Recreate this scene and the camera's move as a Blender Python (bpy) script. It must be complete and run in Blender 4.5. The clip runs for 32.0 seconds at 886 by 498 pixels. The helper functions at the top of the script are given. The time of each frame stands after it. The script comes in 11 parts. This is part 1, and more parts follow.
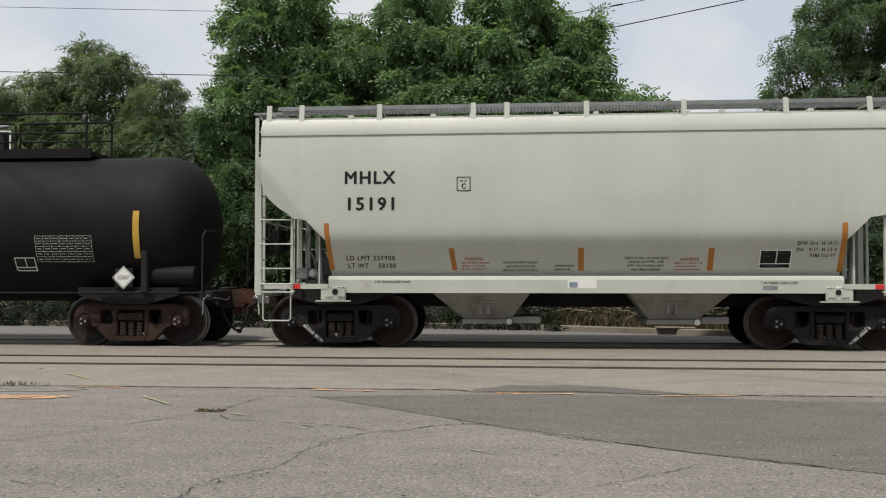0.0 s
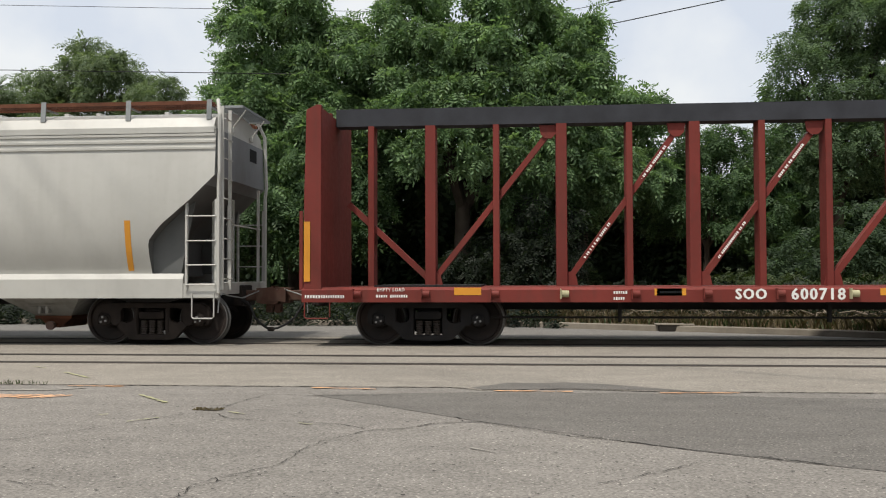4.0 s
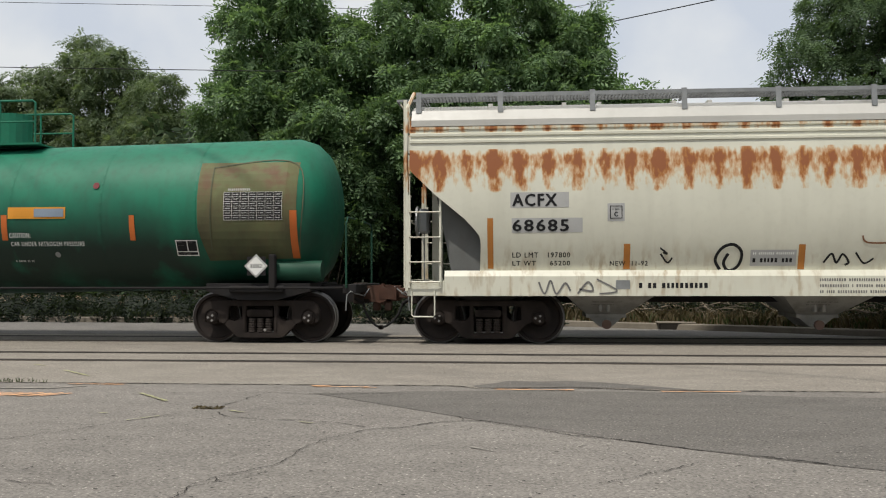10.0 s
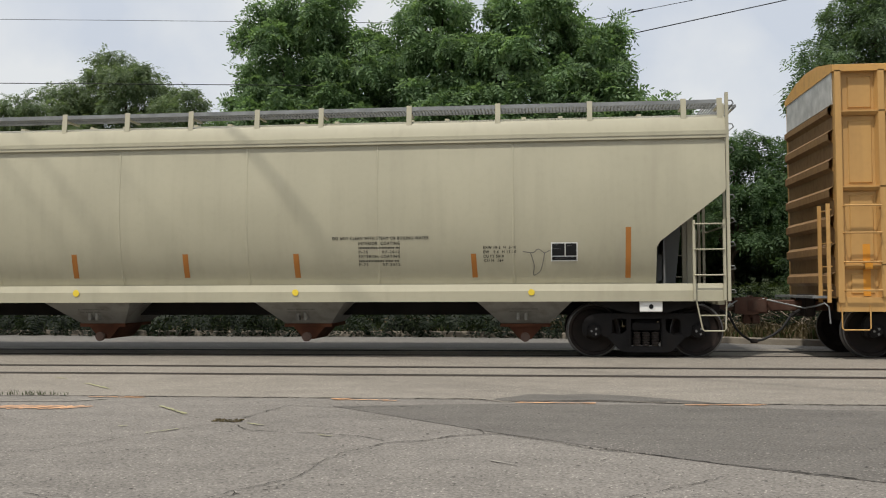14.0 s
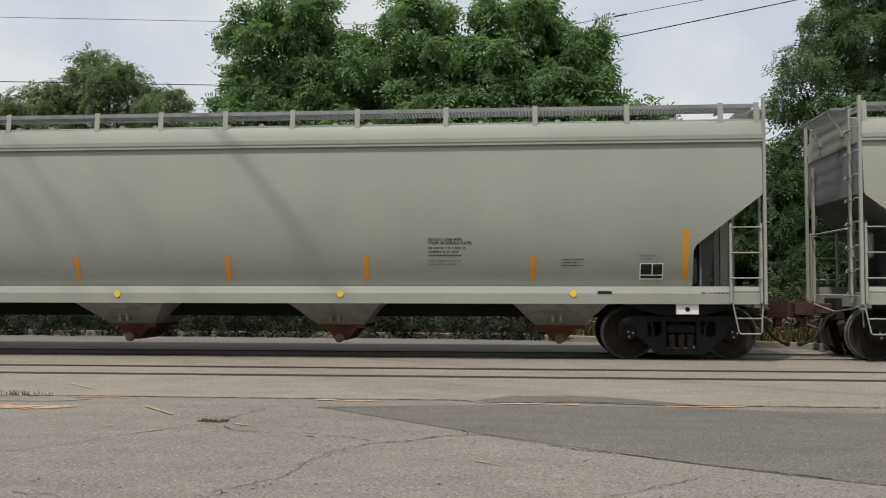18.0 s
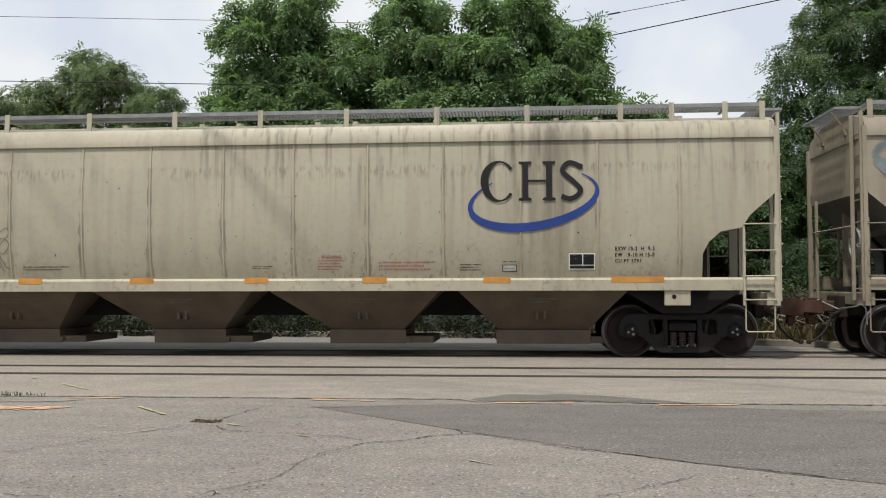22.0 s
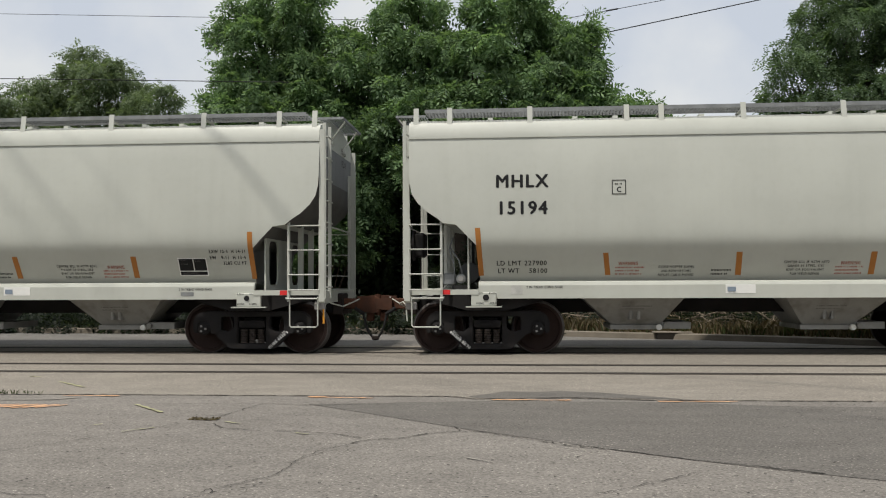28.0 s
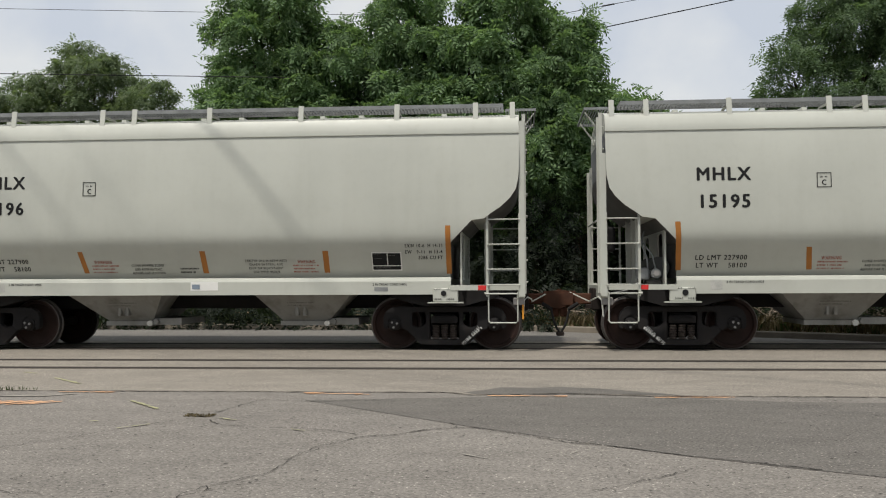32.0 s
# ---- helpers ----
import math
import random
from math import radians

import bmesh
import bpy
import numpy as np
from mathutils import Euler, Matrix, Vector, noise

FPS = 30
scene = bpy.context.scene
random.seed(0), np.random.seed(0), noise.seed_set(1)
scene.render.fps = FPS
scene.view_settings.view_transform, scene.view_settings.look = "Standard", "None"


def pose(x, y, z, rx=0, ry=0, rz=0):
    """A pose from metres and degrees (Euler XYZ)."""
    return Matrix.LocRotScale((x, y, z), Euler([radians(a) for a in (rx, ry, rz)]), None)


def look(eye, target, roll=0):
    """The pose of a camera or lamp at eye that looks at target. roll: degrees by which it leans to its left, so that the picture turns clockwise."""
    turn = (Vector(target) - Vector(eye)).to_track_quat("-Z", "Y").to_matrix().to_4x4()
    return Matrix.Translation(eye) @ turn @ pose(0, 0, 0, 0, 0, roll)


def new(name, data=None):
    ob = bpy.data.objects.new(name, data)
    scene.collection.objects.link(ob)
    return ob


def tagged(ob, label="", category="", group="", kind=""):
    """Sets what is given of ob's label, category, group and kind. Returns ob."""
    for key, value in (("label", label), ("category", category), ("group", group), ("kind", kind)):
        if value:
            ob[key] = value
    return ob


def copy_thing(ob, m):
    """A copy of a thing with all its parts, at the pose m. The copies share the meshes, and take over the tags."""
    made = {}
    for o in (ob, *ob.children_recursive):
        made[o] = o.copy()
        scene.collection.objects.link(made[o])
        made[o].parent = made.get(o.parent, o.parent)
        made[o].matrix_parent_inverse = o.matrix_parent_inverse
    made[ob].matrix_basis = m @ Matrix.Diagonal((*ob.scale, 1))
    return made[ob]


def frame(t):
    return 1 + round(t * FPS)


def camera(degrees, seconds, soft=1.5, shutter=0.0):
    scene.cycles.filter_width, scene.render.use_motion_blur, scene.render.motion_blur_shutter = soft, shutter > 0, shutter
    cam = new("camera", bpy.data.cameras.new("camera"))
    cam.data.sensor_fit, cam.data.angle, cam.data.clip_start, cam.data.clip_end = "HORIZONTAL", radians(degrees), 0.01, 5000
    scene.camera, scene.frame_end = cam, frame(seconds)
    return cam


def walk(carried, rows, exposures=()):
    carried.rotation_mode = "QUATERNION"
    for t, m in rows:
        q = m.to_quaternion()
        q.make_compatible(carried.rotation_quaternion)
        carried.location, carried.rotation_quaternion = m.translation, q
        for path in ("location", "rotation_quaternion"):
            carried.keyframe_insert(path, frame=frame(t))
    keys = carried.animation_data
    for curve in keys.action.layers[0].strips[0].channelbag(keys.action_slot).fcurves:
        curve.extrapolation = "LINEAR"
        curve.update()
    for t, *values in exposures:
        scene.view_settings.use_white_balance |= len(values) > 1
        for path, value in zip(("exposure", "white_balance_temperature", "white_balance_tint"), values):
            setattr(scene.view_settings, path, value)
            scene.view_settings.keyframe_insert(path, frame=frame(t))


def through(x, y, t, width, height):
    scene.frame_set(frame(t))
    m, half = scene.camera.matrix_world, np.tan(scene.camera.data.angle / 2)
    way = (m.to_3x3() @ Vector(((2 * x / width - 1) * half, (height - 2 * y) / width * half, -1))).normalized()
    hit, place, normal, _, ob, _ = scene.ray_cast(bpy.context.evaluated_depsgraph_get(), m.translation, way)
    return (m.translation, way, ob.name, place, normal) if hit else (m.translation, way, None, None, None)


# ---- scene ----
# the hand-held camera: seconds, place, turn to the left, tilt up, lean
cam = camera(50.84, 32.0, soft=1.1)
PATH = [
    (0, -0, 0, 1.235, 5.001, 1.843, 0.005),
    (0.5, -0.003, -0.002, 1.235, 5, 1.842, -0),
    (1, -0.004, 0.001, 1.237, 4.997, 1.813, -0.042),
    (1.5, -0.012, 0.012, 1.234, 4.97, 1.82, -0.03),
    (2, -0.006, 0.012, 1.236, 5.009, 1.807, -0.071),
    (2.5, -0.008, 0.012, 1.239, 4.991, 1.736, -0.07),
    (3, -0.006, 0.008, 1.238, 4.984, 1.721, -0.101),
    (3.5, -0.003, 0.028, 1.237, 4.958, 1.696, -0.134),
    (5.5, 0, 0.044, 1.235, 4.881, 1.636, -0.187),
    (6, -0.007, 0.034, 1.24, 4.81, 1.582, -0.107),
    (6.5, -0.002, 0.043, 1.242, 4.879, 1.571, -0.133),
    (7, -0.002, 0.056, 1.24, 4.924, 1.576, -0.118),
    (7.5, 0.002, 0.073, 1.236, 5.005, 1.608, -0.165),
    (8, -0.001, 0.08, 1.237, 5.05, 1.606, -0.127),
    (8.5, 0.001, 0.093, 1.242, 5.121, 1.559, -0.142),
    (9, 0.005, 0.089, 1.237, 5.1, 1.581, -0.215),
    (9.5, 0.003, 0.081, 1.238, 5.036, 1.556, -0.158),
    (10, -0.003, 0.067, 1.242, 4.98, 1.535, -0.114),
    (10.5, 0.001, 0.067, 1.237, 5.265, 1.563, -0.165),
    (11, -0.004, 0.07, 1.231, 5.746, 1.614, -0.038),
    (11.5, -0, 0.125, 1.223, 6.383, 1.723, -0.073),
    (12, 0.017, 0.233, 1.22, 7.212, 1.86, -0.49),
    (12.2, 0.016, 0.267, 1.221, 7.526, 1.899, -0.511),
    (12.4, 0.014, 0.302, 1.221, 7.493, 1.939, -0.533),
    (12.5, 0.014, 0.32, 1.222, 7.306, 1.958, -0.544),
    (12.6, 0.012, 0.309, 1.229, 6.681, 1.944, -0.468),
    (12.7, 0.01, 0.298, 1.236, 5.873, 1.929, -0.392),
    (12.8, 0.008, 0.287, 1.243, 5.249, 1.914, -0.316),
    (12.9, 0.006, 0.276, 1.25, 4.902, 1.899, -0.241),
    (13, 0.004, 0.266, 1.257, 4.916, 1.884, -0.165),
    (13.1, 0.005, 0.252, 1.252, 5.175, 1.947, -0.187),
    (13.2, 0.005, 0.239, 1.247, 5.261, 2.011, -0.21),
    (13.3, 0.005, 0.226, 1.242, 5.526, 2.074, -0.232),
    (13.5, 0.006, 0.2, 1.232, 5.989, 2.201, -0.277),
    (13.7, 0.006, 0.17, 1.23, 6.16, 2.268, -0.263),
    (14, 0.005, 0.126, 1.227, 6.281, 2.369, -0.241),
    (14.5, -0.005, 0.033, 1.237, 5.782, 2.441, -0.129),
    (16.5, -0.003, 0.005, 1.247, 5.413, 2.45, 0.024),
    (17, -0.001, 0.006, 1.242, 5.37, 2.477, 0.026),
    (17.5, 0.004, 0.012, 1.241, 5.348, 2.471, -0.004),
    (18, -0.005, 0.024, 1.237, 5.24, 2.441, 0.057),
    (18.5, -0.001, 0.027, 1.237, 5.274, 2.436, 0.033),
    (19, -0.001, 0.042, 1.232, 5.319, 2.453, 0.034),
    (19.5, 0.002, 0.054, 1.235, 5.396, 2.42, 0.002),
    (20, 0.004, 0.057, 1.237, 5.407, 2.393, -0.039),
    (20.5, 0.002, 0.066, 1.238, 5.341, 2.376, -0.02),
    (21, 0.008, 0.064, 1.241, 5.324, 2.372, -0.136),
    (21.5, 0.007, 0.077, 1.238, 5.261, 2.378, -0.118),
    (22, 0.001, 0.044, 1.242, 4.886, 2.349, -0.134),
    (22.5, 0.006, 0.034, 1.238, 4.888, 2.397, -0.198),
    (23, -0.002, 0.031, 1.242, 4.82, 2.365, -0.089),
    (23.5, -0.001, 0.029, 1.241, 4.79, 2.37, -0.096),
    (24, -0, 0.03, 1.241, 4.783, 2.368, -0.083),
    (24.5, 0.001, 0.041, 1.238, 4.786, 2.379, -0.087),
    (25, 0.006, 0.029, 1.246, 4.795, 2.331, -0.091),
    (25.5, 0.006, 0.037, 1.244, 4.79, 2.322, -0.095),
    (27.5, -0.001, 0.073, 1.242, 4.767, 2.206, -0.182),
    (28, 0.004, 0.07, 1.242, 4.786, 2.167, -0.249),
    (28.5, -0.001, 0.078, 1.24, 4.754, 2.122, -0.233),
    (29, -0, 0.092, 1.235, 4.757, 2.137, -0.242),
    (29.5, 0.006, 0.076, 1.241, 4.752, 2.069, -0.278),
    (30, 0.005, 0.079, 1.24, 4.685, 2.025, -0.3),
    (30.5, -0, 0.093, 1.236, 4.656, 2.027, -0.243),
    (31, -0.001, 0.089, 1.245, 4.611, 1.953, -0.249),
    (31.5, -0.001, 0.098, 1.241, 4.579, 1.927, -0.285),
    (32, 0.002, 0.096, 1.247, 4.567, 1.883, -0.273),
]
walk(cam, [(t, pose(x, y, z, 90 + tilt, 0, turn) @ pose(0, 0, 0, 0, 0, lean)) for t, x, y, z, turn, tilt, lean in PATH],
     exposures=[(0, 0.0), (1, 0.14), (1.6, 0.42), (3.3, 0.33), (4.2, 0.2), (6, 0.0), (11, 0.07), (11.5, 0.18), (12.5, 0.12), (14, 0.05), (17, 0.0), (21, 0.0), (22, 0.24), (23.2, 0.08), (25, 0.0), (32, 0.0)])

TRACK = 17.7          # the train's track: distance of its middle line from the camera
NEAR_TRACK = 14.12    # the empty track, let into the road


def run(t):
    """How far the train has come at t seconds."""
    return 9.71417 * t + 0.0369262 * t ** 2 - 0.000849043 * t ** 3 + 7.88408e-06 * t ** 4


# ---- world and light: a bright hazy sky, the sun veiled, high behind the camera ----
world = bpy.data.worlds.new("sky")
scene.world = world
world.use_nodes = True
wn, wl = world.node_tree.nodes, world.node_tree.links
sky = wn.new("ShaderNodeTexSky")
sky.sky_type, sky.sun_disc = "NISHITA", False
sky.sun_elevation, sky.sun_rotation = radians(65), radians(206.6)
sky.air_density, sky.dust_density, sky.ozone_density = 1.0, 4.0, 1.0
# thin cloud over the whole sky, slightly uneven
coord = wn.new("ShaderNodeTexCoord")
cloud = wn.new("ShaderNodeTexNoise")
cloud.inputs["Scale"].default_value, cloud.inputs["Detail"].default_value = 5.5, 6.0
cloud_ramp = wn.new("ShaderNodeValToRGB")
cloud_ramp.color_ramp.elements[0].position, cloud_ramp.color_ramp.elements[0].color = 0.38, (0.83, 0.87, 0.955, 1)
cloud_ramp.color_ramp.elements[1].position, cloud_ramp.color_ramp.elements[1].color = 0.60, (1.06, 1.055, 1.05, 1)
# haze: an overcast sky grows brighter towards the zenith
split = wn.new("ShaderNodeSeparateXYZ")
rise = wn.new("ShaderNodeValToRGB")
rise.color_ramp.interpolation = "EASE"
rise.color_ramp.elements[0].position, rise.color_ramp.elements[0].color = 0.0, (7.6, 7.8, 7.9, 1)
rise.color_ramp.elements[1].position, rise.color_ramp.elements[1].color = 1.0, (9.0, 9.1, 9.1, 1)
overcast = wn.new("ShaderNodeMixRGB")
overcast.blend_type = "MULTIPLY"
overcast.inputs[0].default_value = 1.0
veil = wn.new("ShaderNodeMixRGB")
veil.inputs[0].default_value = 0.85
wl.new(coord.outputs["Generated"], cloud.inputs["Vector"])
wl.new(cloud.outputs["Fac"], cloud_ramp.inputs[0])
wl.new(sky.outputs[0], veil.inputs[1])
wl.new(coord.outputs["Generated"], split.inputs[0])
wl.new(split.outputs["Z"], rise.inputs[0])
wl.new(rise.outputs[0], overcast.inputs[1])
wl.new(cloud_ramp.outputs[0], overcast.inputs[2])
wl.new(overcast.outputs[0], veil.inputs[2])
wl.new(veil.outputs[0], wn["Background"].inputs["Color"])
wn["Background"].inputs["Strength"].default_value = 0.1

sun_data = bpy.data.lights.new("sun", "SUN")
sun_data.energy, sun_data.angle, sun_data.color = 3.3, radians(1.8), (1.0, 0.945, 0.855)
sun = new("sun", sun_data)
sun.matrix_world = look((-5, -10, 24), (0, 0, 0))


# ---- materials ----
def mat_base(name, rough=0.6, metal=0.0):
    m = bpy.data.materials.new(name)
    m.use_nodes = True
    b = m.node_tree.nodes["Principled BSDF"]
    b.inputs["Roughness"].default_value, b.inputs["Metallic"].default_value = rough, metal
    return m, m.node_tree.nodes, m.node_tree.links, b


def noise_node(n, l, scale, detail=4.0, stretch=(1, 1, 1), kind="Object"):
    tc, mp, no = n.new("ShaderNodeTexCoord"), n.new("ShaderNodeMapping"), n.new("ShaderNodeTexNoise")
    mp.inputs["Scale"].default_value = stretch
    no.inputs["Scale"].default_value, no.inputs["Detail"].default_value = scale, detail
    l.new(tc.outputs[kind], mp.inputs["Vector"])
    l.new(mp.outputs[0], no.inputs["Vector"])
    return no


def ramp_node(n, l, source, stops):
    r = n.new("ShaderNodeValToRGB")
    e = r.color_ramp.elements
    while len(e) < len(stops):
        e.new(0.5)
    for el, (p, c) in zip(e, stops):
        el.position, el.color = p, (*c, 1) if len(c) == 3 else c
    l.new(source, r.inputs[0])
    return r


def mix_node(n, l, fac, a, b, mode="MIX"):
    m = n.new("ShaderNodeMixRGB")
    m.blend_type = mode
    for i, v in enumerate((fac, a, b)):
        if hasattr(v, "links"):
            l.new(v, m.inputs[i])
        elif i == 0:
            m.inputs[0].default_value = v
        else:
            m.inputs[i].default_value = (*v, 1)
    return m.outputs[0]


def bump_node(n, l, b, source, strength, dist=0.01):
    bp = n.new("ShaderNodeBump")
    bp.inputs["Strength"].default_value, bp.inputs["Distance"].default_value = strength, dist
    l.new(source, bp.inputs["Height"])
    l.new(bp.outputs[0], b.inputs["Normal"])


def shade(c, k):
    return tuple(min(1.0, v * k) for v in c)


def plain(name, c, rough=0.6, metal=0.0, vary=0.25, scale=6.0, dirt=(0.10, 0.085, 0.07), dirty=0.0):
    """A surface of one colour with fine grain, soft blotches and a little dirt."""
    m, n, l, b = mat_base(name, rough, metal)
    b.inputs["Specular IOR Level"].default_value = 0.28
    big, fine = noise_node(n, l, scale * 0.35, 5), noise_node(n, l, scale * 9, 3)
    r1 = ramp_node(n, l, big.outputs["Fac"], [(0.3, shade(c, 1 - vary)), (0.7, shade(c, 1 + vary * 0.6))])
    r2 = ramp_node(n, l, fine.outputs["Fac"], [(0.35, (1 - vary * 0.4,) * 3), (0.65, (1, 1, 1))])
    col = mix_node(n, l, 1.0, r1.outputs[0], r2.outputs[0], "MULTIPLY")
    if dirty:
        d = noise_node(n, l, scale * 0.8, 6, (1, 1, 0.4))
        k = ramp_node(n, l, d.outputs["Fac"], [(0.48, (0, 0, 0)), (0.75, (dirty,) * 3)])
        col = mix_node(n, l, k.outputs[0], col, dirt)
    l.new(col, b.inputs["Base Color"])
    bump_node(n, l, b, fine.outputs["Fac"], 0.15, 0.004)
    return m


def car_paint(name, c, rough=0.42, grime=0.15, streak=0.15, grime_c=(0.16, 0.13, 0.10), blotch=0.08, gloss=0.4):
    """Car paint: long soft blotches, grime run down in streaks, film of road dust."""
    m, n, l, b = mat_base(name, rough)
    b.inputs["Specular IOR Level"].default_value = gloss
    big = noise_node(n, l, 0.7, 4)
    col = ramp_node(n, l, big.outputs["Fac"], [(0.3, shade(c, 1 - blotch)), (0.7, shade(c, 1 + blotch * 0.5))]).outputs[0]
    st = noise_node(n, l, 3.0, 5, (1.6, 1.6, 0.12))
    k = ramp_node(n, l, st.outputs["Fac"], [(0.48, (0, 0, 0)), (0.72, (streak,) * 3)])
    col = mix_node(n, l, k.outputs[0], col, grime_c)
    sp = noise_node(n, l, 9.0, 6)
    k2 = ramp_node(n, l, sp.outputs["Fac"], [(0.5, (0, 0, 0)), (0.8, (grime,) * 3)])
    col = mix_node(n, l, k2.outputs[0], col, grime_c)
    l.new(col, b.inputs["Base Color"])
    rr = ramp_node(n, l, sp.outputs["Fac"], [(0.3, (rough * 0.96,) * 3), (0.7, (min(1, rough * 1.12),) * 3)])
    l.new(rr.outputs[0], b.inputs["Roughness"])
    bump_node(n, l, b, big.outputs["Fac"], 0.12, 0.03)
    return m


M = {}
M["mhlx"] = car_paint("light grey car paint", (0.475, 0.487, 0.438), grime=0.05, streak=0.05)
M["acf_white"] = car_paint("off-white car paint", (0.46, 0.452, 0.418), grime=0.06, streak=0.08)
M["acf_grey"] = car_paint("blue-grey car paint", (0.296, 0.314, 0.322), grime=0.06, streak=0.06)
M["cream"] = car_paint("cream car paint", (0.42, 0.395, 0.29), grime=0.07, streak=0.12)
M["nc_grey"] = car_paint("pale grey-green car paint", (0.295, 0.303, 0.267), grime=0.05, streak=0.06)
M["tan"] = car_paint("dusty tan car paint", (0.285, 0.25, 0.19), grime=0.22, streak=0.3, grime_c=(0.17, 0.14, 0.11))
M["chs"] = car_paint("dusty cream car paint", (0.39, 0.36, 0.277), grime=0.2, streak=0.28, grime_c=(0.20, 0.165, 0.125))


def rusty_paint(name, c):
    """White car paint with a band of streaky rust under the eaves and rust along the eave ribs."""
    m = car_paint(name, c, grime=0.06, streak=0.08)
    n, l, b = m.node_tree.nodes, m.node_tree.links, m.node_tree.nodes["Principled BSDF"]
    base = b.inputs["Base Color"].links[0].from_socket
    tc, sp, sc = n.new("ShaderNodeTexCoord"), n.new("ShaderNodeSeparateXYZ"), n.new("ShaderNodeMath")
    sc.operation = "MULTIPLY"
    sc.inputs[1].default_value = 0.2
    l.new(tc.outputs["Object"], sp.inputs[0])
    l.new(sp.outputs["Z"], sc.inputs[0])
    band = ramp_node(n, l, sc.outputs[0], [(0.505, (0, 0, 0)), (0.55, (0.30,) * 3), (0.60, (0.72,) * 3), (0.632, (1, 1, 1)), (0.655, (0.9,) * 3), (0.682, (0.1,) * 3), (0.70, (0, 0, 0)), (0.735, (0.05,) * 3), (0.755, (0.55,) * 3), (0.79, (0.2,) * 3)])
    # runs at every joint of the sheets inside, a little uneven, heavier towards one end of the car
    wob, pulse, beat = noise_node(n, l, 0.9, 2), n.new("ShaderNodeMath"), n.new("ShaderNodeMath")
    pulse.operation, pulse.inputs[1].default_value = "MULTIPLY_ADD", 13.4
    shift = n.new("ShaderNodeMath")
    shift.operation, shift.inputs[1].default_value = "MULTIPLY", 5.0
    beat.operation = "SINE"
    l.new(wob.outputs["Fac"], shift.inputs[0])
    l.new(sp.outputs["X"], pulse.inputs[0])
    l.new(shift.outputs[0], pulse.inputs[2])
    l.new(pulse.outputs[0], beat.inputs[0])
    comb = ramp_node(n, l, beat.outputs[0], [(0.0, (0.12,) * 3), (0.55, (0.62,) * 3), (1.0, (1, 1, 1))])
    along = n.new("ShaderNodeMath")
    along.operation = "MULTIPLY_ADD"
    along.inputs[1].default_value, along.inputs[2].default_value = 0.05, 0.5
    l.new(sp.outputs["X"], along.inputs[0])
    heavy = ramp_node(n, l, along.outputs[0], [(0.12, (0.95,) * 3), (0.46, (0.91,) * 3), (0.66, (0.80,) * 3), (0.9, (0.74,) * 3)])
    ragged = noise_node(n, l, 11, 7, (1.3, 1.0, 0.55))
    patchy = noise_node(n, l, 2.3, 3, (1, 1, 0.15))
    rough_k = ramp_node(n, l, ragged.outputs["Fac"], [(0.30, (0.18,) * 3), (0.66, (1, 1, 1))])
    patch_k = ramp_node(n, l, patchy.outputs["Fac"], [(0.34, (0.45,) * 3), (0.60, (1, 1, 1))])
    k = mix_node(n, l, 0.42, band.outputs[0], comb.outputs[0])
    k = mix_node(n, l, 0.36, k, rough_k.outputs[0])
    k = mix_node(n, l, 0.20, k, patch_k.outputs[0])
    k = mix_node(n, l, 1.0, k, heavy.outputs[0], "MULTIPLY")
    gate = ramp_node(n, l, band.outputs[0], [(0.02, (0, 0, 0)), (0.2, (1, 1, 1))])
    k = mix_node(n, l, 1.0, k, gate.outputs[0], "MULTIPLY")
    tone = ramp_node(n, l, k, [(0.42, (0.56, 0.43, 0.17)), (0.56, (0.46, 0.19, 0.022)), (0.72, (0.235, 0.062, 0.007))])
    amount = ramp_node(n, l, k, [(0.435, (0, 0, 0)), (0.54, (0.5,) * 3), (0.66, (0.95,) * 3)])
    l.new(mix_node(n, l, amount.outputs[0], base, tone.outputs[0]), b.inputs["Base Color"])
    return m


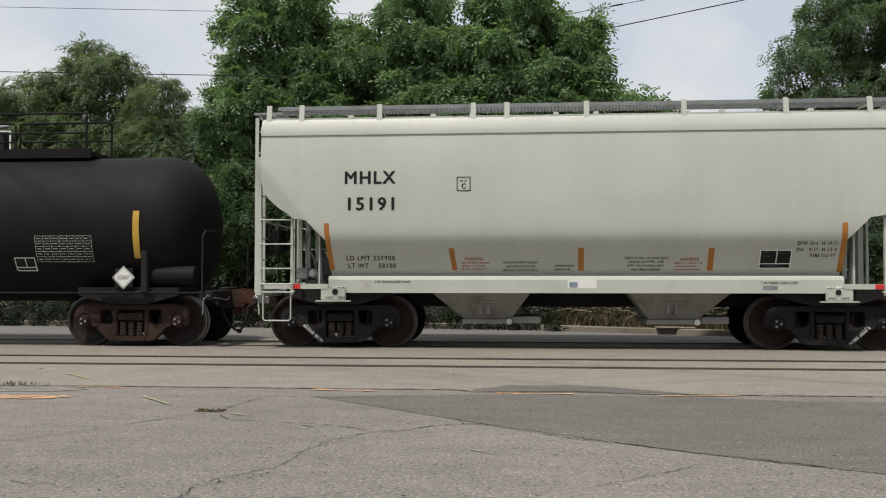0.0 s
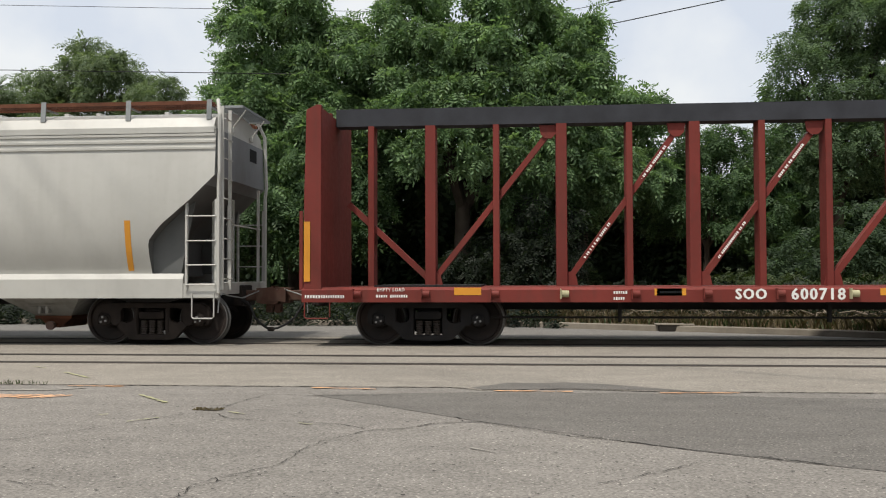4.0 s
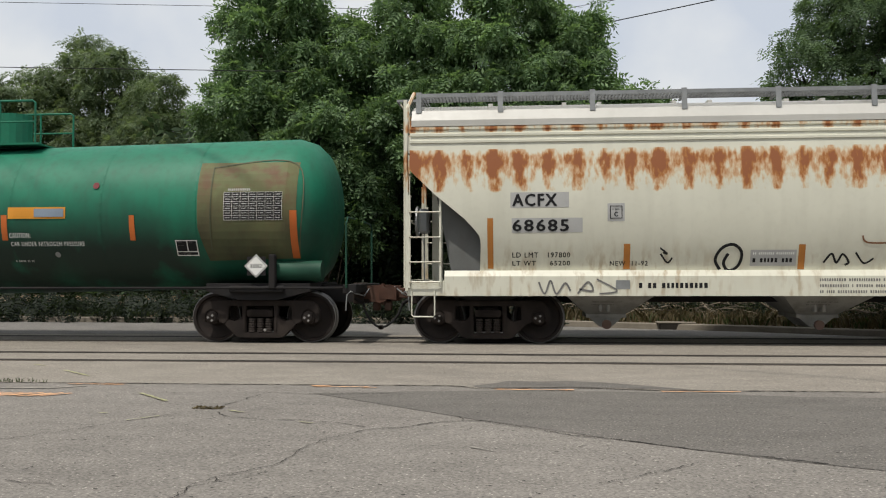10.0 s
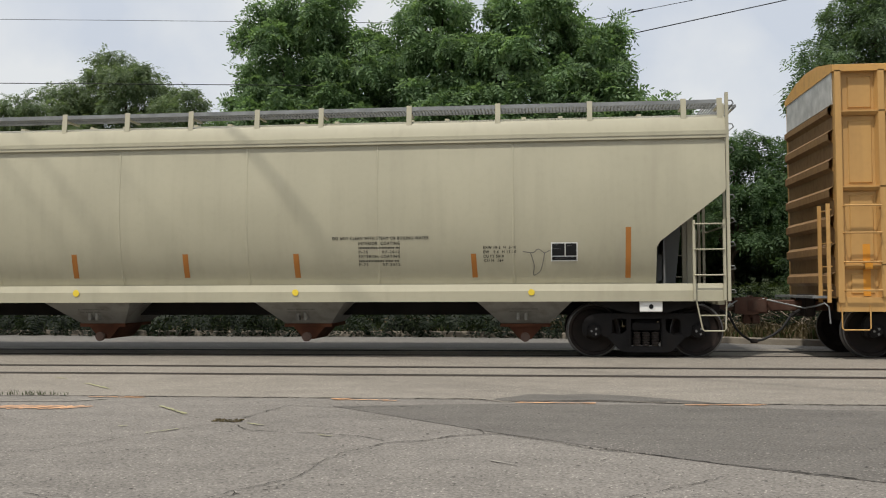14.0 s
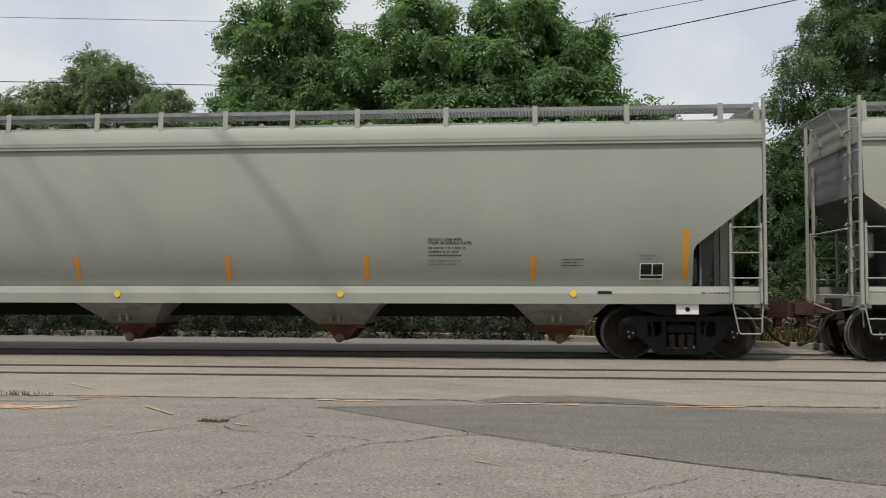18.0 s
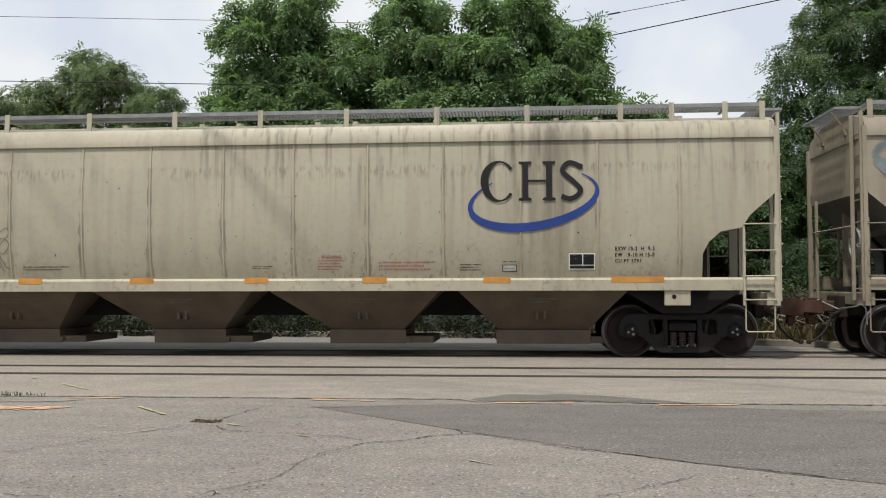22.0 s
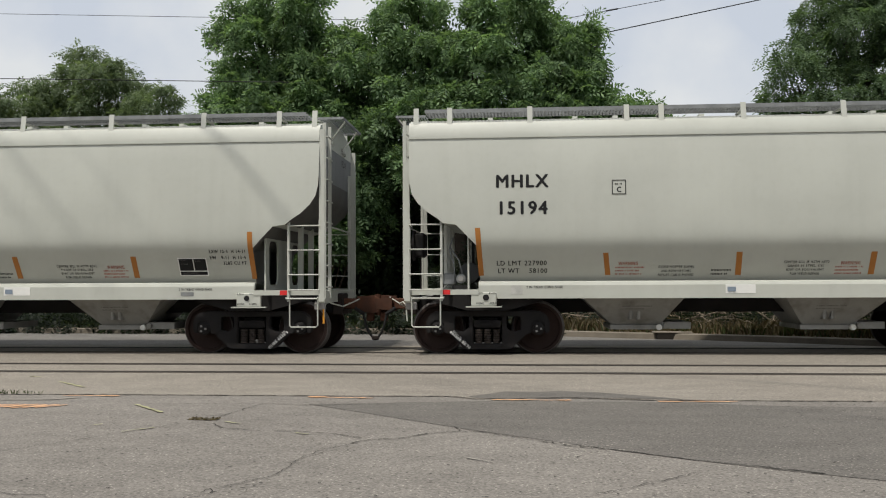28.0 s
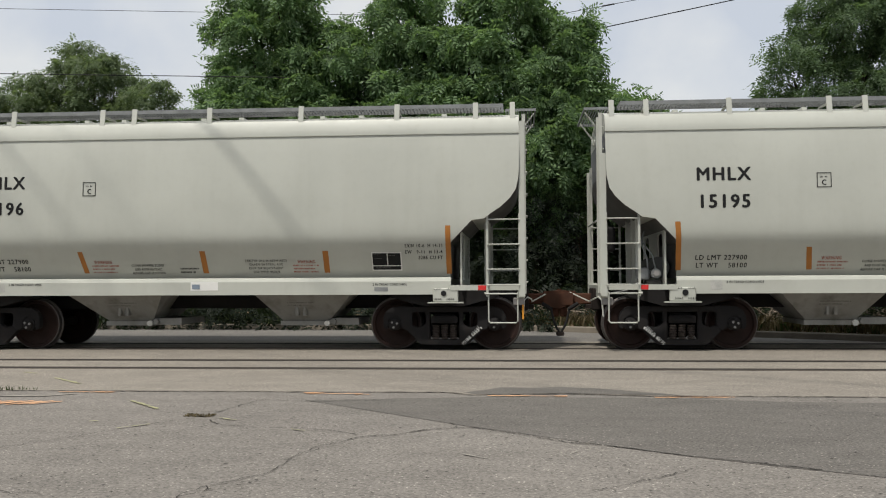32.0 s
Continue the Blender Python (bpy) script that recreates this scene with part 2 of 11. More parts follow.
def stains(m, bands, scale, stretch, cut, tone, full=0.9, big_scale=0.8, span=None):
    """Old dirt and plain darkening on a car's paint: broken splashes and runs within a range of heights (stops of z /
    5).
    """
    n, l, b = m.node_tree.nodes, m.node_tree.links, m.node_tree.nodes["Principled BSDF"]
    base = b.inputs["Base Color"].links[0].from_socket
    tc, sp, sc = n.new("ShaderNodeTexCoord"), n.new("ShaderNodeSeparateXYZ"), n.new("ShaderNodeMath")
    sc.operation = "MULTIPLY"
    sc.inputs[1].default_value = 0.2
    l.new(tc.outputs["Object"], sp.inputs[0])
    l.new(sp.outputs["Z"], sc.inputs[0])
    band = ramp_node(n, l, sc.outputs[0], [(z / 5, (v,) * 3) for z, v in bands])
    st = noise_node(n, l, scale, 8, stretch)
    big = noise_node(n, l, big_scale, 3, (1, 1, 0.2))
    k1 = ramp_node(n, l, st.outputs["Fac"], [(cut[0], (0, 0, 0)), (cut[1], (1, 1, 1))])
    k2 = ramp_node(n, l, big.outputs["Fac"], [(0.38, (0.15,) * 3), (0.58, (1.0,) * 3)])
    k = mix_node(n, l, 1.0, mix_node(n, l, 1.0, band.outputs[0], k1.outputs[0], "MULTIPLY"), k2.outputs[0], "MULTIPLY")
    if span:
        way = n.new("ShaderNodeMath")
        way.operation, way.inputs[1].default_value, way.inputs[2].default_value = "MULTIPLY_ADD", 0.05, 0.5
        l.new(sp.outputs["X"], way.inputs[0])
        here = ramp_node(n, l, way.outputs[0], [(0.5 + 0.05 * x, (v,) * 3) for x, v in span])
        k = mix_node(n, l, 1.0, k, here.outputs[0], "MULTIPLY")
    amount = ramp_node(n, l, k, [(0.0, (0, 0, 0)), (1.0, (full,) * 3)])
    l.new(mix_node(n, l, amount.outputs[0], base, tone), b.inputs["Base Color"])
    return m


# splashes of old dirt on the tan hopper, drip line and soot runs on the cream one
stains(M["tan"], [(1.42, 0.9), (1.9, 0.8), (2.5, 0.45), (3.1, 0.1)], 9.0, (1, 1, 0.6), (0.50, 0.68), (0.085, 0.065, 0.05), 0.75)
stains(M["tan"], [(3.2, 0.2), (3.6, 0.7), (3.9, 1.0)], 4.0, (2.0, 1, 0.12), (0.48, 0.70), (0.16, 0.125, 0.09), 0.6)
stains(M["chs"], [(3.12, 0.0), (3.24, 0.7), (3.34, 1.0), (3.40, 0.0)], 15.0, (1.2, 1, 0.28), (0.50, 0.62), (0.15, 0.125, 0.08), 0.6, 0.5)
stains(M["chs"], [(2.2, 0.0), (3.0, 0.5), (3.6, 0.9), (3.9, 1.0)], 5.0, (2.0, 1, 0.10), (0.53, 0.72), (0.10, 0.088, 0.07), 0.8, 0.3)
stains(M["chs"], [(1.40, 0.8), (1.8, 0.5), (2.4, 0.0)], 15.0, (1, 1, 0.7), (0.55, 0.68), (0.13, 0.10, 0.075), 0.6)
# soot washed down from a leaking hatch
stains(M["chs"], [(1.4, 0.5), (2.0, 0.75), (3.0, 0.9), (3.9, 1.0)], 3.5, (1.6, 1, 0.12), (0.30, 0.58), (0.105, 0.088, 0.066), 0.8, 0.2, ((4.2, 0.0), (4.75, 0.8), (5.3, 1.0), (5.7, 0.35), (6.3, 0.0)))
# brake dust thrown up along the sills
stains(M["tan"], [(1.40, 1.0), (1.62, 0.7), (1.95, 0.0)], 5.0, (1, 1, 1.4), (0.30, 0.60), (0.10, 0.078, 0.058), 0.8, 0.4)
M["acf_rusty"] = rusty_paint("rust-streaked white car paint", (0.60, 0.592, 0.495))
stains(M["acf_rusty"], [(0.86, 0.8), (1.25, 1.0), (1.5, 0.6), (1.9, 0.0)], 6.0, (1.4, 1, 0.35), (0.50, 0.66), (0.27, 0.17, 0.07), 0.65)
M["tank_black"] = car_paint("matt black tank paint", (0.0115, 0.0108, 0.0108), 0.62, 0.10, 0.25, (0.022, 0.0185, 0.016), 0.2, 0.12)
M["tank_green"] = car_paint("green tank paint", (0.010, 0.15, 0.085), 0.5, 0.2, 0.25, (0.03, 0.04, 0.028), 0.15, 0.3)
# the green tank grows darker towards its belly, with a ragged edge
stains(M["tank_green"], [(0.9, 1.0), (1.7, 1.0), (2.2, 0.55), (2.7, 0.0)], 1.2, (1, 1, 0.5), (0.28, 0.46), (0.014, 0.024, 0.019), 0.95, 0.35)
M["oxide"] = car_paint("oxide red car paint", (0.165, 0.031, 0.024), 0.62, 0.25, 0.35, (0.07, 0.036, 0.028), 0.2, 0.22)
M["yellow"] = car_paint("boxcar yellow paint", (0.50, 0.292, 0.100), 0.5, 0.12, 0.22, (0.22, 0.12, 0.05), 0.08)
M["door_black"] = car_paint("black door paint", (0.012, 0.012, 0.013), 0.6, 0.2, 0.2, (0.04, 0.036, 0.032), 0.2, 0.25)
M["black_hole"] = plain("dark hole", (0.008, 0.008, 0.008), 0.9)
M["cap_brown"] = plain("dusty brown casting", (0.16, 0.105, 0.085), 0.8, vary=0.25)
M["bolt"] = plain("bright bolt head", (0.30, 0.29, 0.28), 0.5, 0.3)
M["steel_dark"] = plain("dark truck steel", (0.0165, 0.0155, 0.0160), 0.85, 0.0, 0.35, 6, (0.022, 0.017, 0.014), 0.5)
M["steel_rusty"] = plain("rusty truck steel", (0.036, 0.0195, 0.0145), 0.85, 0.0, 0.35, 6, (0.055, 0.034, 0.025), 0.5)
M["steel_brown"] = plain("brown dusty truck steel", (0.021, 0.0155, 0.013), 0.85, 0.0, 0.35, 6, (0.045, 0.034, 0.027), 0.6)
M["wheel"] = plain("rusty wheel steel", (0.021, 0.0155, 0.0135), 0.7, 0.0, 0.4, 5, (0.05, 0.032, 0.024), 0.6)
M["wheel_red"] = plain("fresh rust wheel steel", (0.027, 0.0135, 0.0105), 0.75, 0.0, 0.35, 5)
M["rim_dull"] = plain("dull tread steel", (0.11, 0.10, 0.095), 0.5, 0.6, 0.2, 8)
M["rim"] = plain("polished tread steel", (0.17, 0.165, 0.16), 0.45, 0.7, 0.2, 8)
M["rust"] = plain("rusty steel", (0.14, 0.055, 0.03), 0.85, 0.0, 0.4, 8)
M["coupler"] = plain("rusty coupler casting", (0.075, 0.036, 0.024), 0.8, 0.0, 0.4, 8, dirty=0.4)
M["rubber"] = plain("black rubber hose", (0.02, 0.02, 0.02), 0.7)
M["rust_bright"] = plain("fresh rust on a coupler", (0.095, 0.040, 0.023), 0.85, 0.0, 0.45, 9, (0.05, 0.028, 0.02), 0.5)
M["galv"] = plain("galvanised grating", (0.27, 0.28, 0.28), 0.55, 0.5, 0.2, 12)
M["white"] = plain("white lettering paint", (0.75, 0.75, 0.72), 0.5, vary=0.08)
M["black"] = plain("black lettering paint", (0.011, 0.011, 0.012), 0.7, vary=0.15)
M["orange"] = plain("orange reflective strip", (0.62, 0.27, 0.035), 0.35, vary=0.1)
M["orange_dull"] = plain("dull orange reflective strip", (0.42, 0.17, 0.04), 0.45, vary=0.15)
M["amber"] = plain("amber lettering paint", (0.55, 0.345, 0.057), 0.5, vary=0.2)
M["yel"] = plain("yellow label", (0.80, 0.60, 0.06), 0.5, vary=0.08)
# shade on the car ends, put into the colour of these two greys
M["end_shade"] = plain("grimy grey end paint", (0.12, 0.119, 0.115), 0.7, vary=0.25, scale=3, dirty=0.4)
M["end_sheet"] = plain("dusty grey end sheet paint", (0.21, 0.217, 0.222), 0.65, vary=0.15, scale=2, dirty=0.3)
M["spring"] = plain("rusty spring steel", (0.045, 0.036, 0.031), 0.7, vary=0.3)
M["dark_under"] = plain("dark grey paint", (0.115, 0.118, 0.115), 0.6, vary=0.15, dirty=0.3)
# bay paints: dust, and part of the shade under the sill in the colour
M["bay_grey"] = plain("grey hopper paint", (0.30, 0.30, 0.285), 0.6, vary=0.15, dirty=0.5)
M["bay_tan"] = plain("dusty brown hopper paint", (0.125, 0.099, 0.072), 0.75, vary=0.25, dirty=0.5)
M["wood_dark"] = plain("weathered dark beam", (0.035, 0.037, 0.044), 0.7, vary=0.3)


# ---- mesh helpers ----
def part(name, bm, material, parent=None, label="", smooth=0):
    """Links a bmesh as one mesh object under a thing or under a part."""
    me = bpy.data.meshes.new(name)
    bmesh.ops.recalc_face_normals(bm, faces=bm.faces)
    bm.to_mesh(me)
    bm.free()
    me.materials.append(material)
    if smooth:
        me.shade_smooth()
        me.set_sharp_from_angle(angle=radians(smooth))
    ob = new(name, me)
    if parent:
        ob.parent = parent
    if label:
        ob["label"] = label
    return ob


def again(ob, m, parent):
    """The same mesh once more, as another part."""
    o = new(ob.name.split(".")[0], ob.data)
    o.parent, o.matrix_basis = parent, m
    if "label" in ob:
        o["label"] = ob["label"]
    return o


def box(bm, x0, x1, y0, y1, z0, z1, bevel=0.0):
    vs = [bm.verts.new((x, y, z)) for x in (x0, x1) for y in (y0, y1) for z in (z0, z1)]
    fs = [bm.faces.new([vs[i] for i in q]) for q in ((0, 1, 3, 2), (4, 6, 7, 5), (0, 4, 5, 1), (2, 3, 7, 6), (0, 2, 6, 4), (1, 5, 7, 3))]
    if bevel:
        es = list({e for f in fs for e in f.edges})
        bmesh.ops.bevel(bm, geom=es, offset=bevel, segments=1, affect="EDGES")
    return bm


def rod(bm, a, b, r, seg=6, r2=None):
    a, b = Vector(a), Vector(b)
    r2 = r if r2 is None else r2
    d = (b - a).normalized()
    u = d.orthogonal().normalized()
    v = d.cross(u)
    rings = []
    for p, rr in ((a, r), (b, r2)):
        rings.append([bm.verts.new(p + rr * (math.cos(2 * math.pi * i / seg) * u + math.sin(2 * math.pi * i / seg) * v)) for i in range(seg)])
    for i in range(seg):
        bm.faces.new((rings[0][i], rings[0][(i + 1) % seg], rings[1][(i + 1) % seg], rings[1][i]))
    bm.faces.new(rings[0][::-1])
    bm.faces.new(rings[1])
    return bm


def pipe(bm, pts, r, seg=6):
    """A bent round bar through the points."""
    pts = [Vector(p) for p in pts]
    rings = []
    for i, p in enumerate(pts):
        d = (pts[min(i + 1, len(pts) - 1)] - pts[max(i - 1, 0)]).normalized()
        u = d.cross(Vector((0.31, 0.2, 0.93))).normalized()
        v = d.cross(u)
        rings.append([bm.verts.new(p + r * (math.cos(2 * math.pi * k / seg) * u + math.sin(2 * math.pi * k / seg) * v)) for k in range(seg)])
    for a, b in zip(rings, rings[1:]):
        for k in range(seg):
            bm.faces.new((a[k], a[(k + 1) % seg], b[(k + 1) % seg], b[k]))
    bm.faces.new(rings[0][::-1])
    bm.faces.new(rings[-1])
    return bm


def prism(bm, pts, y0, y1):
    """A flat outline in x and z, thickened from y0 to y1."""
    a = [bm.verts.new((x, y0, z)) for x, z in pts]
    b = [bm.verts.new((x, y1, z)) for x, z in pts]
    n = len(pts)
    bm.faces.new(a)
    bm.faces.new(b[::-1])
    for i in range(n):
        bm.faces.new((a[i], b[i], b[(i + 1) % n], a[(i + 1) % n]))
    return bm


def lathe(bm, prof, seg=24, axis="y"):
    """Turns (distance along the axis, radius) about the y axis."""
    rings = []
    for d, r in prof:
        if r < 1e-6:
            rings.append([bm.verts.new((0, d, 0))])
        else:
            rings.append([bm.verts.new((r * math.cos(2 * math.pi * i / seg), d, r * math.sin(2 * math.pi * i / seg))) for i in range(seg)])
    for a, b in zip(rings, rings[1:]):
        for i in range(seg):
            j = (i + 1) % seg
            if len(a) == 1:
                bm.faces.new((a[0], b[i], b[j]))
            elif len(b) == 1:
                bm.faces.new((a[i], a[j], b[0]))
            else:
                bm.faces.new((a[i], a[j], b[j], b[i]))
    return bm


def bent(table):
    """A function that runs straight from point to point of the table."""
    xs, ys = [p[0] for p in table], [p[1] for p in table]
    return lambda v, x=0.0: float(np.interp(v, xs, ys))


def curved(table, soft=0.17):
    """As bent, with the corners rounded off."""
    xs, ys = [p[0] for p in table], [p[1] for p in table]
    fine = np.linspace(xs[0] - 0.3, xs[-1] + 0.3, 240)
    base = np.interp(fine, xs, ys)
    out = np.array([np.mean(np.interp(v + np.linspace(-soft, soft, 13), fine, base)) for v in fine])
    return lambda v, x=0.0: float(np.interp(v, fine, out))


def hull(bm, zs, half_len, half_wid, cols=1):
    """A body with level rings: at each height a length and a width."""
    rings = []
    zs = sorted({round(z, 3) for z in zs} | {round(a + (b - a) * k / 3, 3) for a, b in zip(zs, zs[1:]) if b - a > 0.14 for k in (1, 2)})
    for z in zs:
        a, w = half_len(z), half_wid(z)
        xs = [-a + 2 * a * i / cols for i in range(cols + 1)]
        rings.append([bm.verts.new((x, -w, z)) for x in xs] + [bm.verts.new((x, w, z)) for x in reversed(xs)])
    n = len(rings[0])
    for a, b in zip(rings, rings[1:]):
        for i in range(n):
            bm.faces.new((a[i], a[(i + 1) % n], b[(i + 1) % n], b[i]))
    bm.faces.new(rings[0][::-1])
    bm.faces.new(rings[-1])
    return bm


def decal(name, car, pts_rows, wid, material, label="", proud=0.006):
    """A thin painted patch laid on the car's near side: rows of (z, x0, x1)."""
    bm = bmesh.new()
    rows = [[bm.verts.new((x, -(wid(z, x) + proud), z)) for x in (x0, x1)] for z, x0, x1 in pts_rows]
    for a, b in zip(rows, rows[1:]):
        bm.faces.new((a[0], a[1], b[1], b[0]))
    if hasattr(wid, "cuts_x"):
        drape(bm, wid, proud)
    return part(name, bm, material, car, label)


def patch(name, car, x0, x1, z0, z1, wid, material, label="", proud=0.004, lean=0.0, rows=16):
    """A rectangular painted patch or strip; lean: how far its foot lies ahead of its top."""
    return decal(name, car, [(z0 + (z1 - z0) * i / rows, x0 + lean * (1 - i / rows), x1 + lean * (1 - i / rows)) for i in range(rows + 1)],
                 wid, material, label, proud)


def lettering(text, car, x, z, height, wid, material, width=0.0, slant=0.0, bold=0.0, proud=0.004, name="lettering"):
    """Painted letters on the car's near side, their lower left at x, z; width: the length of the line."""
    bold = bold or (0.002 if height < 0.13 else 0.0)
    cu = bpy.data.curves.new(name, "FONT")
    cu.body, cu.size, cu.shear, cu.resolution_u = text, 1.0, slant, 2
    cu.space_character = 1.18 if bold else 1.08
    tmp = bpy.data.objects.new(name, cu)
    me = bpy.data.meshes.new_from_object(tmp)
    bpy.data.objects.remove(tmp)
    bpy.data.curves.remove(cu)
    co = np.array([v.co[:] for v in me.vertices])
    lo, hi = co.min(0), co.max(0)
    k = height / (hi[1] - lo[1])
    kx = width / (hi[0] - lo[0]) if width else k
    for v, c in zip(me.vertices, co):
        zz = z + (c[1] - lo[1]) * k
        v.co = (x + (c[0] - lo[0]) * kx, -(wid(zz, x) + proud), zz)
    if hasattr(wid, "cuts_x"):
        bm = bmesh.new()
        bm.from_mesh(me)
        drape(bm, wid, proud)
        bm.to_mesh(me)
        bm.free()
    if bold:
        bm = bmesh.new()
        for i, (dx, dz) in enumerate(((-1, 0), (1, 0), (0, -1), (0, 1), (0, 0))):
            k0 = len(bm.verts)
            bm.from_mesh(me)
            bm.verts.ensure_lookup_table()
            for v in bm.verts[k0:]:
                v.co.x += dx * (0.018 + bold * 1.6) * height
                v.co.z += dz * (0.010 + bold) * height
                v.co.y -= 0.0006 * i
        bm.to_mesh(me)
        bm.free()
    me.materials.append(material)
    ob = new(name, me)
    ob.parent = car
    return ob


def bars(car, x, z, widths, height, gap, wid, material, proud=0.004, name="small_print"):
    """Lines of print too small to read: plain bars, one below the other, broken into words."""
    bm = bmesh.new()
    rnd = random.Random(int(x * 100) + int(z * 1000))
    for i, w in enumerate(widths):
        z1 = z - i * (height + gap)
        a = x
        while a < x + w - 0.01:
            b = min(x + w, a + height * rnd.uniform(0.26, 0.44))
            q = [bm.verts.new((px, -(wid(pz, px) + proud), pz)) for px, pz in ((a, z1 - height * 0.86), (b, z1 - height * 0.86), (b, z1 - height * 0.2), (a, z1 - height * 0.2))]
            bm.faces.new(q)
            a = b + height * (0.75 if rnd.random() < 0.15 else 0.22)
    return tagged(part(name, bm, material, car), kind="stuff")


def section_x(bm, sec, x0, x1, cols=1):
    """A closed outline in y and z drawn out along the car."""
    n = len(sec)
    rings = [[bm.verts.new((x0 + (x1 - x0) * i / cols, y, z)) for y, z in sec] for i in range(cols + 1)]
    for a, b in zip(rings, rings[1:]):
        for i in range(n):
            bm.faces.new((a[i], a[(i + 1) % n], b[(i + 1) % n], b[i]))
    bm.faces.new(rings[0])
    bm.faces.new(rings[-1][::-1])
    return bm


# ---- running gear, one set of meshes for the whole train ----
WHEEL_R = 0.457


def wheel_mesh(name, face, tread):
    bm = bmesh.new()
    lathe(bm, [(-0.80, 0.0), (-0.80, 0.10), (-0.83, 0.105), (-0.83, 0.135), (-0.775, 0.17), (-0.765, 0.30), (-0.785, 0.375), (-0.825, 0.392),
               (-0.828, 0.44), (-0.82, WHEEL_R), (-0.725, WHEEL_R + 0.003), (-0.712, 0.482), (-0.69, 0.484), (-0.683, 0.47),
               (-0.69, 0.385), (-0.72, 0.36), (-0.74, 0.2), (-0.68, 0.14), (-0.68, 0.0)], 40)
    me = bpy.data.meshes.new(name)
    bmesh.ops.recalc_face_normals(bm, faces=bm.faces)
    for f in bm.faces:
        f.smooth = True
        r = math.hypot(f.calc_center_median().x, f.calc_center_median().z)
        f.material_index = 1 if r > 0.446 else 0
    bm.to_mesh(me)
    bm.free()
    me.materials.append(face)
    me.materials.append(tread)
    me.set_sharp_from_angle(angle=radians(35))
    return me


def cap_mesh(name, mat):
    bm = bmesh.new()
    lathe(bm, [(-0.93, 0.0), (-0.93, 0.115), (-1.09, 0.115), (-1.10, 0.09), (-1.14, 0.085), (-1.15, 0.06), (-1.15, 0.0)], 20)
    plain_faces = len(bm.faces)
    for k in range(3):
        a = 2 * math.pi * k / 3
        x, z = 0.052 * math.cos(a), 0.052 * math.sin(a)
        box(bm, x - 0.017, x + 0.017, -1.168, -1.14, z - 0.017, z + 0.017)
    for i, f in enumerate(bm.faces):
        f.material_index = 1 if i >= plain_faces else 0
    me = bpy.data.meshes.new(name)
    bmesh.ops.recalc_face_normals(bm, faces=bm.faces)
    bm.to_mesh(me)
    bm.free()
    me.materials.append(mat)
    me.materials.append(M["bolt"])
    return me


def frame_mesh(name, mat):
    """The cast side frame of a freight truck, seen from outside, in the x-z plane about the truck's middle."""
    bm = bmesh.new()
    y0, y1 = -1.085, -0.935
    # hoods over the bearings and the top chord between them
    half = [(0.83, 0.77), (0.95, 0.752), (1.04, 0.69), (1.09, 0.58), (1.09, 0.42), (1.06, 0.37), (1.01, 0.38), (1.0, 0.54), (0.93, 0.60), (0.85, 0.60), (0.78, 0.54), (0.77, 0.38), (0.66, 0.34), (0.58, 0.43), (0.585, 0.62), (0.56, 0.67)]
    prism(bm, half + [(-x, z) for x, z in reversed(half)], y0, y1)
    for s in (-1, 1):
        # the lower chord's arm up to the bearing, and the column beside the springs
        prism(bm, [(s * x, z) for x, z in ((0.665, 0.335), (0.585, 0.435), (0.48, 0.40), (0.39, 0.42), (0.335, 0.48), (0.335, 0.675), (0.255, 0.675), (0.255, 0.10), (0.34, 0.085), (0.44, 0.115))], y0 + 0.003, y1)
        box(bm, s * 0.889 - 0.115, s * 0.889 + 0.115, -1.06, -0.95, 0.535, 0.605)
        box(bm, s * 0.295 - 0.028, s * 0.295 + 0.028, y0 - 0.014, y0 + 0.02, 0.22, 0.62)
    prism(bm, [(-0.27, 0.09), (-0.27, 0.19), (0.27, 0.19), (0.27, 0.09)], y0 - 0.006, y1)
    box(bm, -0.235, 0.235, -1.10, -0.93, 0.475, 0.60)
    box(bm, -0.16, 0.16, -1.112, -1.09, 0.50, 0.57)
    me = bpy.data.meshes.new(name)
    bmesh.ops.recalc_face_normals(bm, faces=bm.faces)
    bmesh.ops.bevel(bm, geom=list(bm.edges), offset=0.014, segments=2, affect="EDGES", clamp_overlap=True)
    bm.to_mesh(me)
    bm.free()
    me.materials.append(mat)
    return me


def spring_mesh(name, mat):
    bm = bmesh.new()
    prof = []
    for i in range(6):
        z = i * 0.043
        prof += [(z, 0.045), (z + 0.008, 0.066), (z + 0.026, 0.066), (z + 0.034, 0.045)]
    lathe(bm, [(0, 0)] + prof + [(0.255, 0)], 14)
    bmesh.ops.rotate(bm, verts=bm.verts, matrix=Matrix.Rotation(radians(90), 3, "X"))
    me = bpy.data.meshes.new(name)
    bmesh.ops.recalc_face_normals(bm, faces=bm.faces)
    bm.to_mesh(me)
    bm.free()
    me.materials.append(mat)
    return me


def axle_mesh(name, mat):
    bm = bmesh.new()
    rod(bm, (0, -1.0, 0), (0, 1.0, 0), 0.085, 12)
    me = bpy.data.meshes.new(name)
    bm.to_mesh(me)
    bm.free()
    me.materials.append(mat)
    return me


def bolster_mesh(name, mat):
    bm = bmesh.new()
    box(bm, -0.20, 0.20, -0.93, 0.93, 0.44, 0.66, 0.02)
    box(bm, -0.35, 0.35, -0.30, 0.30, 0.60, 0.74, 0.02)
    box(bm, -0.66, 0.66, -0.70, 0.70, 0.24, 0.45, 0.02)
    for s in (-1, 1):
        box(bm, s * 0.42 - 0.04, s * 0.42 + 0.04, -0.70, 0.70, 0.30, 0.40)
    me = bpy.data.meshes.new(name)
    bm.to_mesh(me)
    bm.free()
    me.materials.append(mat)
    return me


